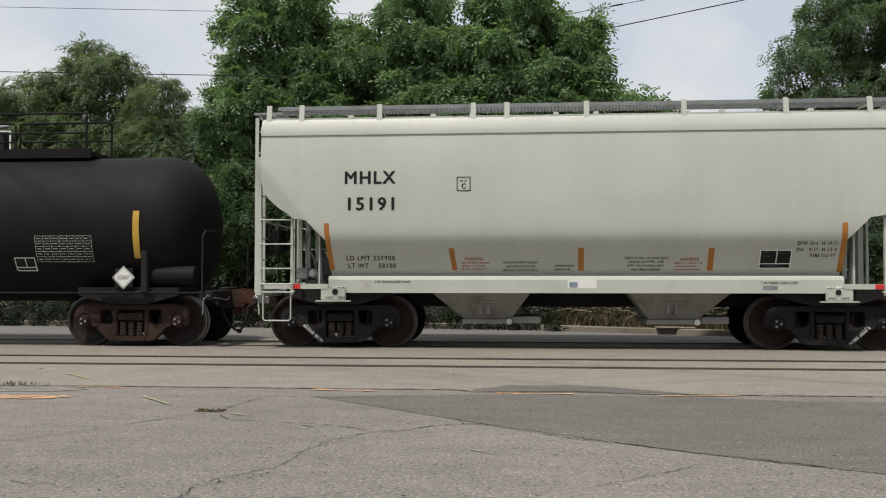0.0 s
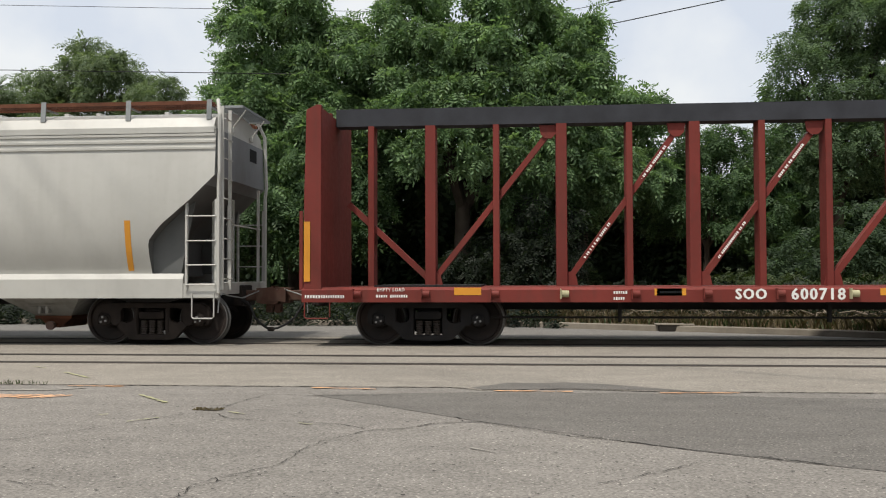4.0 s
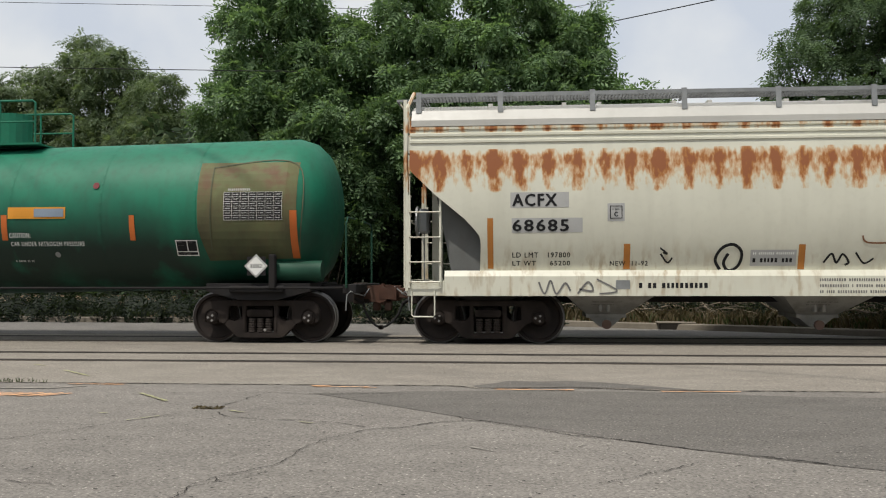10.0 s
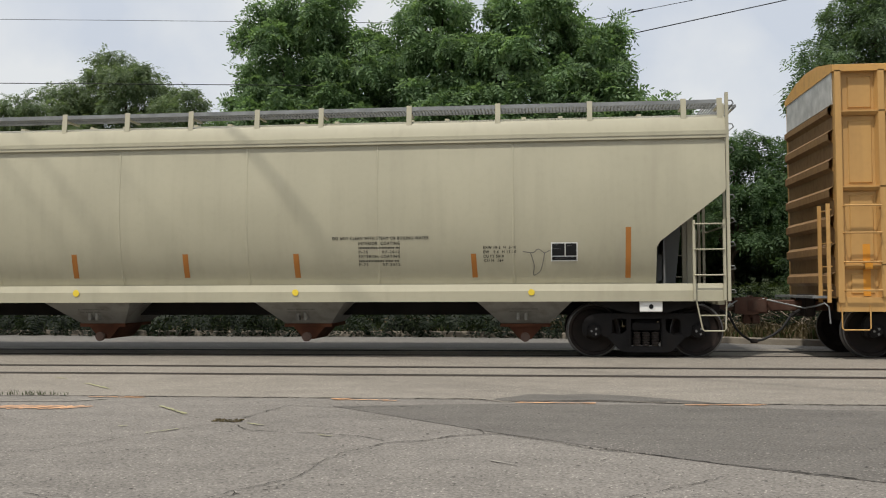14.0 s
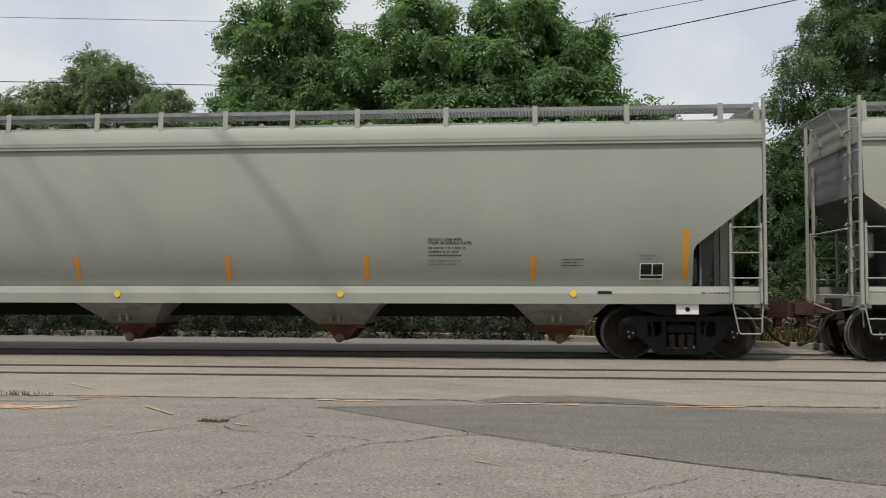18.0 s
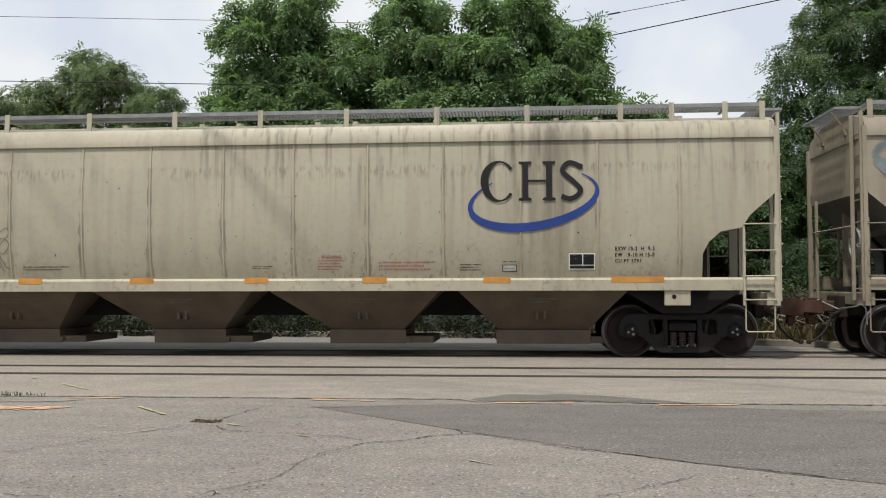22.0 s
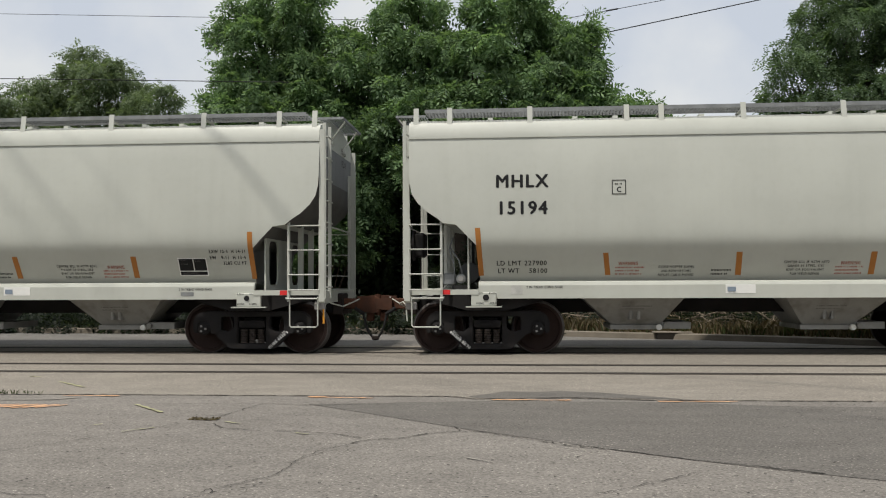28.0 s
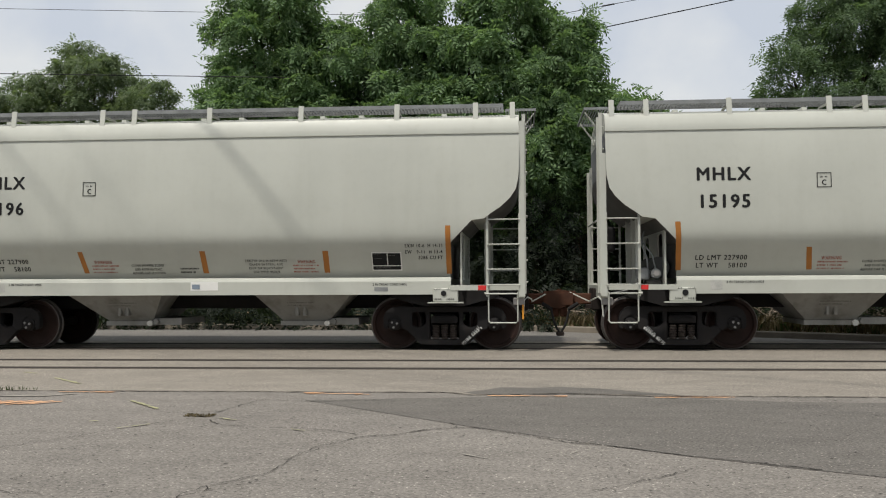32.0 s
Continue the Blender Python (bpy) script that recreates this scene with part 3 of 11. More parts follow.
GEAR = {}
for key, st, wh in (("dark", M["steel_dark"], M["wheel"]), ("brown", M["steel_brown"], M["wheel"]), ("new", M["steel_dark"], M["wheel_red"]), ("rusty", M["steel_rusty"], M["wheel"])):
    GEAR[key] = dict(wheel=wheel_mesh("wheel", wh, M["rim_dull"] if key == "new" else M["rim"]), cap=cap_mesh("bearing_cap", st), frame=frame_mesh("side_frame", st),
                     spring=spring_mesh("spring", M["spring"]), axle=axle_mesh("wheelset", M["wheel"]), bolster=bolster_mesh("truck_bolster", st))


def add(name, me, parent, m=None):
    o = new(name, me)
    o.parent = parent
    if m is not None:
        o.matrix_basis = m
    return o


TURNED = Matrix.Rotation(math.pi, 4, "Z")


def trucks(car, half_centres, gear="dark", sill=1.0):
    g = GEAR[gear]
    for s in (-1, 1):
        c = s * half_centres
        tr = add("truck_bolster", g["bolster"], car, pose(c, 0, 0))
        part("body_bolster", prism(bmesh.new(), [(c - 0.95, sill - 0.06), (c - 0.35, 0.78), (c + 0.35, 0.78), (c + 0.95, sill - 0.06), (c + 0.95, sill + 0.08), (c - 0.95, sill + 0.08)], -1.22, 1.22), M["steel_dark"], car, "dark body bolster over the truck")
        for k in (Matrix(), TURNED):
            add("side_frame", g["frame"], tr, k)
            for i in (-1, 0, 1):
                add("spring", g["spring"], tr, k @ pose(i * 0.155, -1.03, 0.195))
        for a in (-0.889, 0.889):
            ws = add("wheelset", g["axle"], car, pose(c + a, 0, WHEEL_R))
            for k in (Matrix(), TURNED):
                add("wheel", g["wheel"], ws, k)
                add("bearing_cap", g["cap"], ws, k)
    return car


def couplers(car, end, reach, mat=None, lever=None, hose_reach=0.0):
    """Draft gear, coupler, air hose and cut lever at both ends; end: the end sill, reach: half the length over the couplers."""
    mat = mat or M["coupler"]
    for s in (-1, 1):
        bm = bmesh.new()
        box(bm, s * (end - 0.5), s * (reach - 0.33), -0.10, 0.10, 0.78, 0.98, 0.02)
        prism(bm, [(s * (reach - 0.36), 0.74), (s * (reach - 0.36), 1.02), (s * (reach - 0.05), 1.04), (s * (reach + 0.06), 0.98), (s * (reach + 0.06), 0.74), (s * (reach - 0.05), 0.70)], *sorted((s * -0.19, s * 0.02)))
        prism(bm, [(s * (reach - 0.30), 0.76), (s * (reach - 0.30), 1.0), (s * (reach + 0.03), 0.97), (s * (reach + 0.03), 0.78)], *sorted((s * 0.06, s * 0.20)))
        rod(bm, (s * (reach - 0.04), s * 0.12, 0.66), (s * (reach - 0.04), s * 0.12, 1.06), 0.035, 8)
        box(bm, s * (reach - 0.20), s * (reach - 0.06), -0.12, 0.04, 0.55, 0.72, 0.02)
        head = part("coupler", bm, mat, car, "rusty cast steel coupler")
        bm = bmesh.new()
        box(bm, s * (end + 0.05), s * (end + 0.16), -0.20, 0.20, 0.70, 0.775, 0.01)
        box(bm, s * (end - 0.12), s * (end + 0.06), -0.32, 0.32, 0.68, 1.08, 0.02)
        part("striker", bm, M["steel_brown"], head)
        far = hose_reach or max(1.0, (reach - end) / 0.52)
        part("angle_cock", rod(bmesh.new(), (s * (reach - 0.36 * far - 0.16), -0.30, 0.80), (s * (reach - 0.36 * far + 0.02), -0.32, 0.69), 0.036, 8), M["steel_dark"], car)
        hose = pipe(bmesh.new(), [(s * (reach - u * far), y, z) for u, y, z in ((0.36, -0.32, 0.71), (0.33, -0.33, 0.62), (0.28, -0.33, 0.48), (0.20, -0.32, 0.36), (0.10, -0.30, 0.27), (-0.01, -0.28, 0.235))], 0.023, 8)
        hose = part("air_hose", hose, M["rubber"], car, "black rubber air hose", 60)
        part("glad_hand", box(bmesh.new(), *sorted((s * (reach - 0.07), s * (reach + 0.02))), -0.325, -0.24, 0.205, 0.285, 0.02), M["steel_brown"], hose, "cast hose coupling")
        # cut lever with its hanging handle
        bm = pipe(bmesh.new(), [(s * (end - 0.05), -1.42, 0.60), (s * (end - 0.03), -1.42, 0.88), (s * (end + 0.03), -1.38, 0.94), (s * (end + 0.10), -1.28, 0.90), (s * (end + 0.12), -0.5, 0.84), (s * (reach - 0.25), -0.1, 1.0)], 0.013, 6)
        part("cut_lever", bm, lever or M["galv"], car, "thin steel uncoupling lever")


def end_fittings(car, e, x, y, z_top, z_grip, roof_z, paint, board_mat, text=()):
    """The end of a hopper: far ladder stiles, cross grab rail, bracketed platform and painted end marks."""
    part("cross_grab", pipe(bmesh.new(), [(e * x, -y + 0.5, z_grip), (e * (x + 0.09), -y + 0.52, z_grip), (e * (x + 0.09), y - 0.5, z_grip), (e * x, y - 0.5, z_grip)], 0.016, 6), paint, car)
    for yy in (y - 0.45,):
        part("end_stile", box(bmesh.new(), *sorted((e * (x + 0.01), e * (x + 0.06))), yy - 0.025, yy + 0.025, 1.0, z_top), paint, car)
    bm = bmesh.new()
    box(bm, *sorted((e * (x - 0.25), e * (x + 0.30))), -0.932, -0.908, roof_z - 0.04, roof_z + 0.004)
    box(bm, *sorted((e * (x - 0.25), e * (x + 0.30))), 0.908, 0.932, roof_z - 0.04, roof_z + 0.004)
    box(bm, *sorted((e * (x + 0.276), e * (x + 0.30))), -0.908, 0.908, roof_z - 0.04, roof_z + 0.004)
    deck = part("end_platform", bm, board_mat, car, "steel grating platform over the end")
    slat = part("slat", box(bmesh.new(), -0.008, 0.008, -0.908, 0.908, -0.022, 0.0), board_mat, deck)
    slat.matrix_basis = pose(e * (x - 0.24), 0, roof_z)
    for i in range(1, 11):
        again(slat, pose(e * (x - 0.24 + i * 0.047), 0, roof_z), deck)
    for yy in (-0.62, 0.62):
        part("strut", rod(bmesh.new(), (e * (x + 0.27), yy, roof_z - 0.03), (e * (x - 0.01), yy, roof_z - 0.40), 0.016, 6), paint, deck)
        part("strut_foot", box(bmesh.new(), *sorted((e * (x - 0.02), e * (x + 0.05))), yy - 0.05, yy + 0.05, roof_z - 0.47, roof_z - 0.36, 0.01), paint, deck)
    for k, (line, z, h) in enumerate(text):
        end_lettering(line, car, e, x, 0.35, z, h)


def end_lettering(text, car, e, x, y, z, height):
    """Painted letters on the end sheet."""
    cu = bpy.data.curves.new("lettering", "FONT")
    cu.body, cu.size, cu.resolution_u, cu.space_character = text, 1.0, 1, 1.1
    tmp = bpy.data.objects.new("lettering", cu)
    me = bpy.data.meshes.new_from_object(tmp)
    bpy.data.objects.remove(tmp)
    bpy.data.curves.remove(cu)
    k = height / 0.7
    for v in me.vertices:
        a, b = v.co.x * k, v.co.y * k
        v.co = (e * (x + 0.006), e * (y + a) if e > 0 else -(y + a), z + b)
    me.materials.append(M["black"])
    ob = new("lettering", me)
    ob.parent = car
    return ob


RUNG = {}


def ladder(car, x0, x1, y, z0, z1, rungs, mat, r=0.0125, stile=0.02, along="x"):
    """An upright ladder in the side plane (along x) or on the end (along y)."""
    bm = bmesh.new()
    if along == "x":
        box(bm, x0 - stile, x0 + stile, y - 0.03, y + 0.03, z0, z1)
        box(bm, x1 - stile, x1 + stile, y - 0.03, y + 0.03, z0, z1)
    else:
        box(bm, y - 0.03, y + 0.03, x0 - stile, x0 + stile, z0, z1)
        box(bm, y - 0.03, y + 0.03, x1 - stile, x1 + stile, z0, z1)
    lad = part("ladder", bm, mat, car)
    key = (round(x1 - x0, 3), mat.name, along, r)
    if key not in RUNG:
        bm = bmesh.new()
        w = x1 - x0
        if along == "x":
            pipe(bm, [(0, 0.0, 0), (0, -0.05, 0), (w, -0.05, 0), (w, 0, 0)], r, 6)
        else:
            pipe(bm, [(0, 0, 0), (0.05, 0, 0), (0.05, w, 0), (0, w, 0)], r, 6)
        me = bpy.data.meshes.new("rung")
        bm.to_mesh(me)
        bm.free()
        me.materials.append(mat)
        RUNG[key] = me
    for z in rungs:
        add("rung", RUNG[key], lad, pose(x0, y, z) if along == "x" else pose(y, x0, z))
    return lad


def stirrup(car, x0, x1, y, z0, z1, mat, r=0.013, taper=0.0):
    """A hanging step of bent bar; taper: how far its uprights lean in, with a second tread halfway."""
    bm = bmesh.new()
    if taper:
        pipe(bm, [(x0, y, z1), (x0 + taper, y, z0 + 0.03), (x0 + taper + 0.03, y - 0.01, z0), (x1 - 0.05, y - 0.01, z0), (x1 - 0.02, y, z0 + 0.03), (x1, y, z1)], r, 6)
        rod(bm, (x0 + taper * 0.5, y, (z0 + z1) / 2), (x1 - 0.01, y, (z0 + z1) / 2), r * 0.9, 6)
        return part("step_stirrup", bm, mat, car)
    pipe(bm, [(x0, y, z1), (x0, y, z0 + 0.03), (x0 + 0.03, y - 0.01, z0), (x1 - 0.03, y - 0.01, z0), (x1, y, z0 + 0.03), (x1, y, z1)], r, 6)
    return part("step_stirrup", bm, mat, car)


def roof_walk(car, half, y, z, width, posts, foot_y, foot_z, post_mat, board_mat, rail=True, cross=()):
    """Roof walk: grating boards on both sides of the hatches, each on brackets that stand on the roof's edge."""
    for s in (-1, 1):
        bm = bmesh.new()
        yc = s * y
        n = int(2 * half / 0.06)
        for i in range(n):
            x = -half + 2 * half * i / n
            box(bm, x, x + 0.014, yc - width / 2, yc + width / 2, z - 0.034, z)
        for e, deep in ((-1, 0.06), (-0.35, 0.028), (0.35, 0.028), (1, 0.06)):
            box(bm, -half, half, yc + e * (width / 2) - 0.010, yc + e * (width / 2) + 0.010, z - deep, z + 0.006)
        part("running_board", bm, board_mat, car, "steel grating roof walk")
        for x in posts:
            bm = bmesh.new()
            box(bm, x - 0.045, x + 0.045, yc - s * -(width / 2) - 0.012, yc - s * -(width / 2) + 0.012, foot_z, z + 0.03)
            bmesh.ops.translate(bm, verts=[v for v in bm.verts if v.co.z < foot_z + 0.01], vec=(0, s * (foot_y - (y + width / 2)), 0))
            box(bm, x - 0.02, x + 0.02, yc - width / 2, yc + width / 2, z - 0.11, z - 0.082)
            part("board_bracket", bm, post_mat, car)


def hatch_row(car, half, z, mat, n=6):
    """Round or long loading hatches along the middle of the roof."""
    for i in range(n):
        x = -half + 2 * half * (i + 0.5) / n
        bm = bmesh.new()
        w = 2 * half / n * 0.40
        box(bm, x - w, x + w, -0.28, 0.28, z - 0.05, z + 0.10, 0.03)
        box(bm, x - w * 0.9, x - w * 0.8, -0.34, 0.34, z + 0.09, z + 0.14)
        box(bm, x + w * 0.8, x + w * 0.9, -0.34, 0.34, z + 0.09, z + 0.14)
        part("hatch", bm, mat, car)


def bay(car, xa, xb, xc, xd, z_top, z_mid, w_top, w_bot, mat, gate_mat, z_gate=0.32, gate=0.3, shape="trough"):
    """One discharge bay: slope sheets from the sill down to the outlet gate."""
    bm = bmesh.new()
    top = [bm.verts.new((x, y, z_top)) for x, y in ((xa, -w_top), (xb, -w_top), (xb, w_top), (xa, w_top))]
    bot = [bm.verts.new((x, y, z_mid)) for x, y in ((xc, -w_bot), (xd, -w_bot), (xd, w_bot), (xc, w_bot))]
    for i in range(4):
        bm.faces.new((top[i], top[(i + 1) % 4], bot[(i + 1) % 4], bot[i]))
    bm.faces.new(top)
    bm.faces.new(bot[::-1])
    b = part("hopper_bay", bm, mat, car)
    bm = bmesh.new()
    m = (xc + xd) / 2
    if shape == "trough":
        box(bm, xc - 0.03, xd + 0.03, -w_bot - 0.04, w_bot + 0.04, z_mid - 0.05, z_mid + 0.01)
        prism(bm, [(m - gate, z_mid - 0.05), (m + gate, z_mid - 0.05), (m + 0.10, z_gate), (m - 0.10, z_gate)], -w_bot * 0.92, w_bot * 0.92)
        rod(bm, (m, -w_bot - 0.12, z_gate + 0.05), (m, w_bot + 0.12, z_gate + 0.05), 0.05, 10)
    else:
        box(bm, xc - 0.05, xd + 0.05, -w_bot - 0.05, w_bot + 0.05, z_gate, z_mid)
        box(bm, xd, xd + 0.55, -w_bot - 0.02, w_bot + 0.02, z_gate + 0.01, z_gate + 0.13)
        rod(bm, (xd + 0.10, -w_bot - 0.12, z_gate + 0.07), (xd + 0.10, -w_bot, z_gate + 0.07), 0.045, 8)
    part("outlet_gate", bm, gate_mat, b, "rusty outlet gate")
    if shape == "trough":
        part("outlet_cap", rod(bmesh.new(), (m, -w_bot - 0.17, z_gate + 0.05), (m, -w_bot - 0.10, z_gate + 0.05), 0.085, 14), M["cap_brown"], b, "round brown outlet cap")
    bars(b, m - 0.28, z_top - 0.14, (0.52, 0.40), 0.032, 0.018, lambda z, x=0.0: w_bot + (w_top - w_bot) * (z - z_mid) / (z_top - z_mid), M["grey_text"], 0.004)
    zm = z_mid + (z_top - z_mid) * 0.40
    yf = -(w_bot + (w_top - w_bot) * 0.40)
    for dx in (-0.12, 0.02):
        bm = bmesh.new()
        box(bm, m + dx - 0.03, m + dx + 0.03, yf - 0.06, yf + 0.10, zm - 0.10, zm + 0.10, 0.012)
        part("vibrator_bracket", bm, mat, b)
    return b


def roof_cap(car, half, w_eave, z_eave, z_edge, w_edge, z_ridge, mat, name="roof"):
    """Curved roof sheet with a bent edge over the sides."""
    sec = [(-w_eave - 0.03, z_eave - 0.085), (-w_eave - 0.03, z_eave + 0.02), (-w_edge, z_edge)]
    for i in range(1, 8):
        a = i / 8
        sec.append((-w_edge * (1 - a), z_edge + (z_ridge - z_edge) * (1 - (1 - a) ** 2)))
    sec += [(-y, z) for y, z in reversed(sec[:-0 or None])]
    seen, out = set(), []
    for p in sec:
        if p not in seen:
            seen.add(p)
            out.append(p)
    return part(name, section_x(bmesh.new(), out, -half, half), mat, car, "", 30)


def root(name, label, category="freight car"):
    return tagged(new(name), label, category, "cars of the passing freight train")


def brake_gear(car, x, z, mat):
    """Brake wheel on its housing at the end of the car, with chain rod."""
    bm = bmesh.new()
    lathe(bm, [(-0.02, 0.25), (0.02, 0.25), (0.02, 0.275), (-0.02, 0.275), (-0.02, 0.25)], 20)
    for k in range(4):
        a = math.pi / 2 * k + 0.4
        rod(bm, (0, 0, 0), (0.26 * math.cos(a), 0, 0.26 * math.sin(a)), 0.012, 5)
    bmesh.ops.rotate(bm, verts=bm.verts, matrix=Matrix.Rotation(radians(90), 3, "Z"))
    bmesh.ops.translate(bm, verts=bm.verts, vec=(x, -0.75, z))
    w = part("brake_wheel", bm, mat, car, "steel hand brake wheel")
    bm = bmesh.new()
    s = 1 if x > 0 else -1
    box(bm, min(x - s * 0.22, x - s * 0.03), max(x - s * 0.22, x - s * 0.03), -0.95, -0.55, z - 0.22, z + 0.22, 0.04)
    rod(bm, (x - s * 0.12, -0.75, z - 0.2), (x - s * 0.12, -0.75, 1.0), 0.015, 6)
    part("brake_housing", bm, mat, w)


def sill_frame(car, end, mat, centre_mat, top=1.02):
    """Centre sill, end sills and bolsters under the slope sheets."""
    bm = bmesh.new()
    box(bm, -end, end, -0.22, 0.22, 0.72, top)
    part("centre_sill", bm, centre_mat, car)
    for s in (-1, 1):
        bm = bmesh.new()
        box(bm, s * (end - 0.02) - 0.06, s * (end - 0.02) + 0.06, -1.45, 1.45, 0.92, 1.14, 0.01)
        part("end_sill", bm, mat, car)


def end_posts(car, xs, y, z0, z1, mat, w=0.05):
    for x in xs:
        for s in (-1, 1):
            bm = bmesh.new()
            box(bm, x - w, x + w, s * y - 0.05, s * y + 0.05, z0, z1)
            part("end_post", bm, mat, car)


def shaded_ends(ob, top=2.85, sheet=None):
    """Puts the ends' shade into a hopper's paint: slope sheets below, end sheets above."""
    ob.data.materials.append(M["end_shade"])
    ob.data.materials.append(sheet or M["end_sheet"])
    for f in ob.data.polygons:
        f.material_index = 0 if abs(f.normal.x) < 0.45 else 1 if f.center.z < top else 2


def end_bulkhead(car, x, y, z0, z1, windows, zw0, zw1, mat, thick=0.03):
    """An upright plate across the car under the slope sheet, with rounded windows through it."""
    bm = bmesh.new()
    xa, xb = sorted((x - thick / 2, x + thick / 2))
    box(bm, xa, xb, -y, y, z0, zw0)
    box(bm, xa, xb, -y, y, zw1, z1)
    cuts = [-y] + [v for w in windows for v in w] + [y]
    for a, b in zip(cuts[::2], cuts[1::2]):
        box(bm, xa, xb, a, b, zw0, zw1)
    for a, b in windows:
        for ya, zb in ((a, zw0), (a, zw1), (b, zw0), (b, zw1)):
            sy, sz = (0.12 if ya == a else -0.12), (0.14 if zb == zw0 else -0.14)
            tri = [(ya, zb), (ya + sy, zb), (ya + sy * 0.3, zb + sz * 0.3), (ya, zb + sz)]
            p = [bm.verts.new((xa, q, r)) for q, r in tri]
            o = [bm.verts.new((xb, q, r)) for q, r in tri]
            bm.faces.new(p)
            bm.faces.new(o[::-1])
            for k in range(4):
                bm.faces.new((p[k], o[k], o[(k + 1) % 4], p[(k + 1) % 4]))
    return part("end_bulkhead", bm, mat, car, "grey end plate with rounded windows")


# ---- short two-bay covered hopper ----
W_SHORT = curved([(0.95, 1.02), (1.28, 1.215), (1.5, 1.34), (1.93, 1.58), (2.08, 1.605), (2.3, 1.612), (2.7, 1.61), (3.2, 1.59), (3.6, 1.555), (3.86, 1.515), (4.2, 1.49)], 0.11)
L_SHORT = bent([(1.26, 4.40), (1.86, 4.40), (2.27, 4.80), (2.30, 5.02), (2.38, 5.12), (2.5, 5.30), (2.65, 5.46), (2.8, 5.56), (3.0, 5.605), (3.2, 5.615), (4.2, 5.62)])


def short_hopper():
    paint = M["mhlx"]
    car = root("covered_hopper", "clean light grey short covered hopper car with two bays")
    shaded_ends(part("body", hull(bmesh.new(), [1.26, 1.34, 1.42, 1.5, 1.58, 1.64, 1.7, 1.78, 1.82, 1.86, 1.9, 1.95, 2.0, 2.05, 2.1, 2.15, 2.2, 2.27, 2.30, 2.38, 2.5, 2.65, 2.8, 3.0, 3.2, 3.5, 3.86], L_SHORT, W_SHORT), paint, car, "", 25), 3.15)
    roof_cap(car, 5.62, 1.52, 3.86, 4.06, 1.46, 4.28, paint)
    for s in (-1, 1):
        bm = bmesh.new()
        section_x(bm, [(s * 1.36, 0.99), (s * 1.42, 0.99), (s * 1.42, 1.22), (s * 1.40, 1.27), (s * 1.34, 1.29)], -4.42, 4.42)
        part("side_sill", bm, paint, car)
        for x in (-5.66, 4.42):
            part("sill_extension", box(bmesh.new(), x, x + 1.24, s * 1.45 - 0.03, s * 1.45 + 0.03, 1.06, 1.15), paint, car)
    sill_frame(car, 5.66, paint, M["steel_dark"])
    for xa, xb, xc, xd in ((-2.62, -0.85, -2.05, -1.22), (0.85, 2.62, 1.27, 2.12)):
        bay(car, xa, xb, xc, xd, 1.0, 0.50, 1.15, 0.62, M["bay_grey"], M["bay_grey"], 0.42, 0.3, "slide")
        cap = lathe(bmesh.new(), [(-0.05, 0.0), (-0.05, 0.022), (-0.055, 0.024), (-0.055, 0.05), (0.0, 0.055), (0.0, 0.0)], 14)
        bmesh.ops.translate(cap, verts=cap.verts, vec=(xd - 0.02, -0.70, 0.46))
        part("outlet_cap", cap, M["white"], car, "white ring-shaped outlet cap", 40)
    for e in (-1, 1):
        # jacking pads, slope braces
        for y in (-1.435, 1.435):
            part("jacking_pad", box(bmesh.new(), e * 4.33 - 0.22, e * 4.33 + 0.22, y - 0.035, y + 0.035, 0.86, 1.10, 0.015), paint, car)
            part("pad_lip", box(bmesh.new(), e * 4.33 - 0.31, e * 4.33 + 0.31, y - 0.06, y + 0.06, 0.838, 0.858), paint, car)
        ladder(car, *(sorted((e * 5.62, e * 5.06))), -1.50, 0.95, 2.38 if e > 0 else 2.38, (1.15, 1.42, 1.85, 2.28), paint)
        ladder(car, *(sorted((e * 5.62, e * 5.06))), 1.50, 0.95, 2.38, (1.15, 1.42, 1.85, 2.28), paint)
        for s in (-1, 1):
            bm = bmesh.new()
            box(bm, e * 5.66 - 0.05, e * 5.66 + 0.05, s * 1.50 - 0.04, s * 1.50 + 0.04, 0.95, 3.40 if e < 0 else 3.98)
            part("corner_post", bm, paint, car)
        ladder(car, -1.50, -1.05, e * 5.70, 1.0, 4.1, [1.2 + 0.38 * i for i in range(8)], paint, along="y")
        stirrup(car, *(sorted((e * 5.58, e * 5.08))), -1.50, 0.50, 1.0, paint)
        end_bulkhead(car, e * 4.60, 1.36, 1.10, 2.20, ((-1.15, -0.52), (0.52, 1.15)), 1.24, 2.04, paint)
        end_posts(car, [e * 5.02], 0.42, 1.05, 2.45, paint, 0.045)
        end_fittings(car, e, 5.63, 1.50, 3.45, 2.28, 4.30, paint, M["galv"], (("MHLX", 3.80, 0.13),))
        part("grab_iron", pipe(bmesh.new(), [(e * 5.02, -1.50, 1.02), (e * 5.02, -1.54, 1.0), (e * 5.58, -1.54, 1.0), (e * 5.58, -1.50, 1.02)], 0.014, 6), paint, car)
    roof_walk(car, 5.35, 1.16, 4.305, 0.50, (-5.5, -4.91, -3.51, -1.85, -1.26, 0.12, 1.78, 3.49, 4.87, 5.51), 1.46, 4.04, paint, M["galv"])
    hatch_row(car, 4.6, 4.20, paint, 4)
    brake_gear(car, -5.62, 1.95, M["steel_dark"])
    # control valve, reservoirs and pipes at the brake end
    bm = box(bmesh.new(), -5.06, -4.84, -1.16, -0.86, 1.22, 1.44, 0.03)
    valve = part("brake_valve", bm, M["galv"], car, "cast brake control valve")
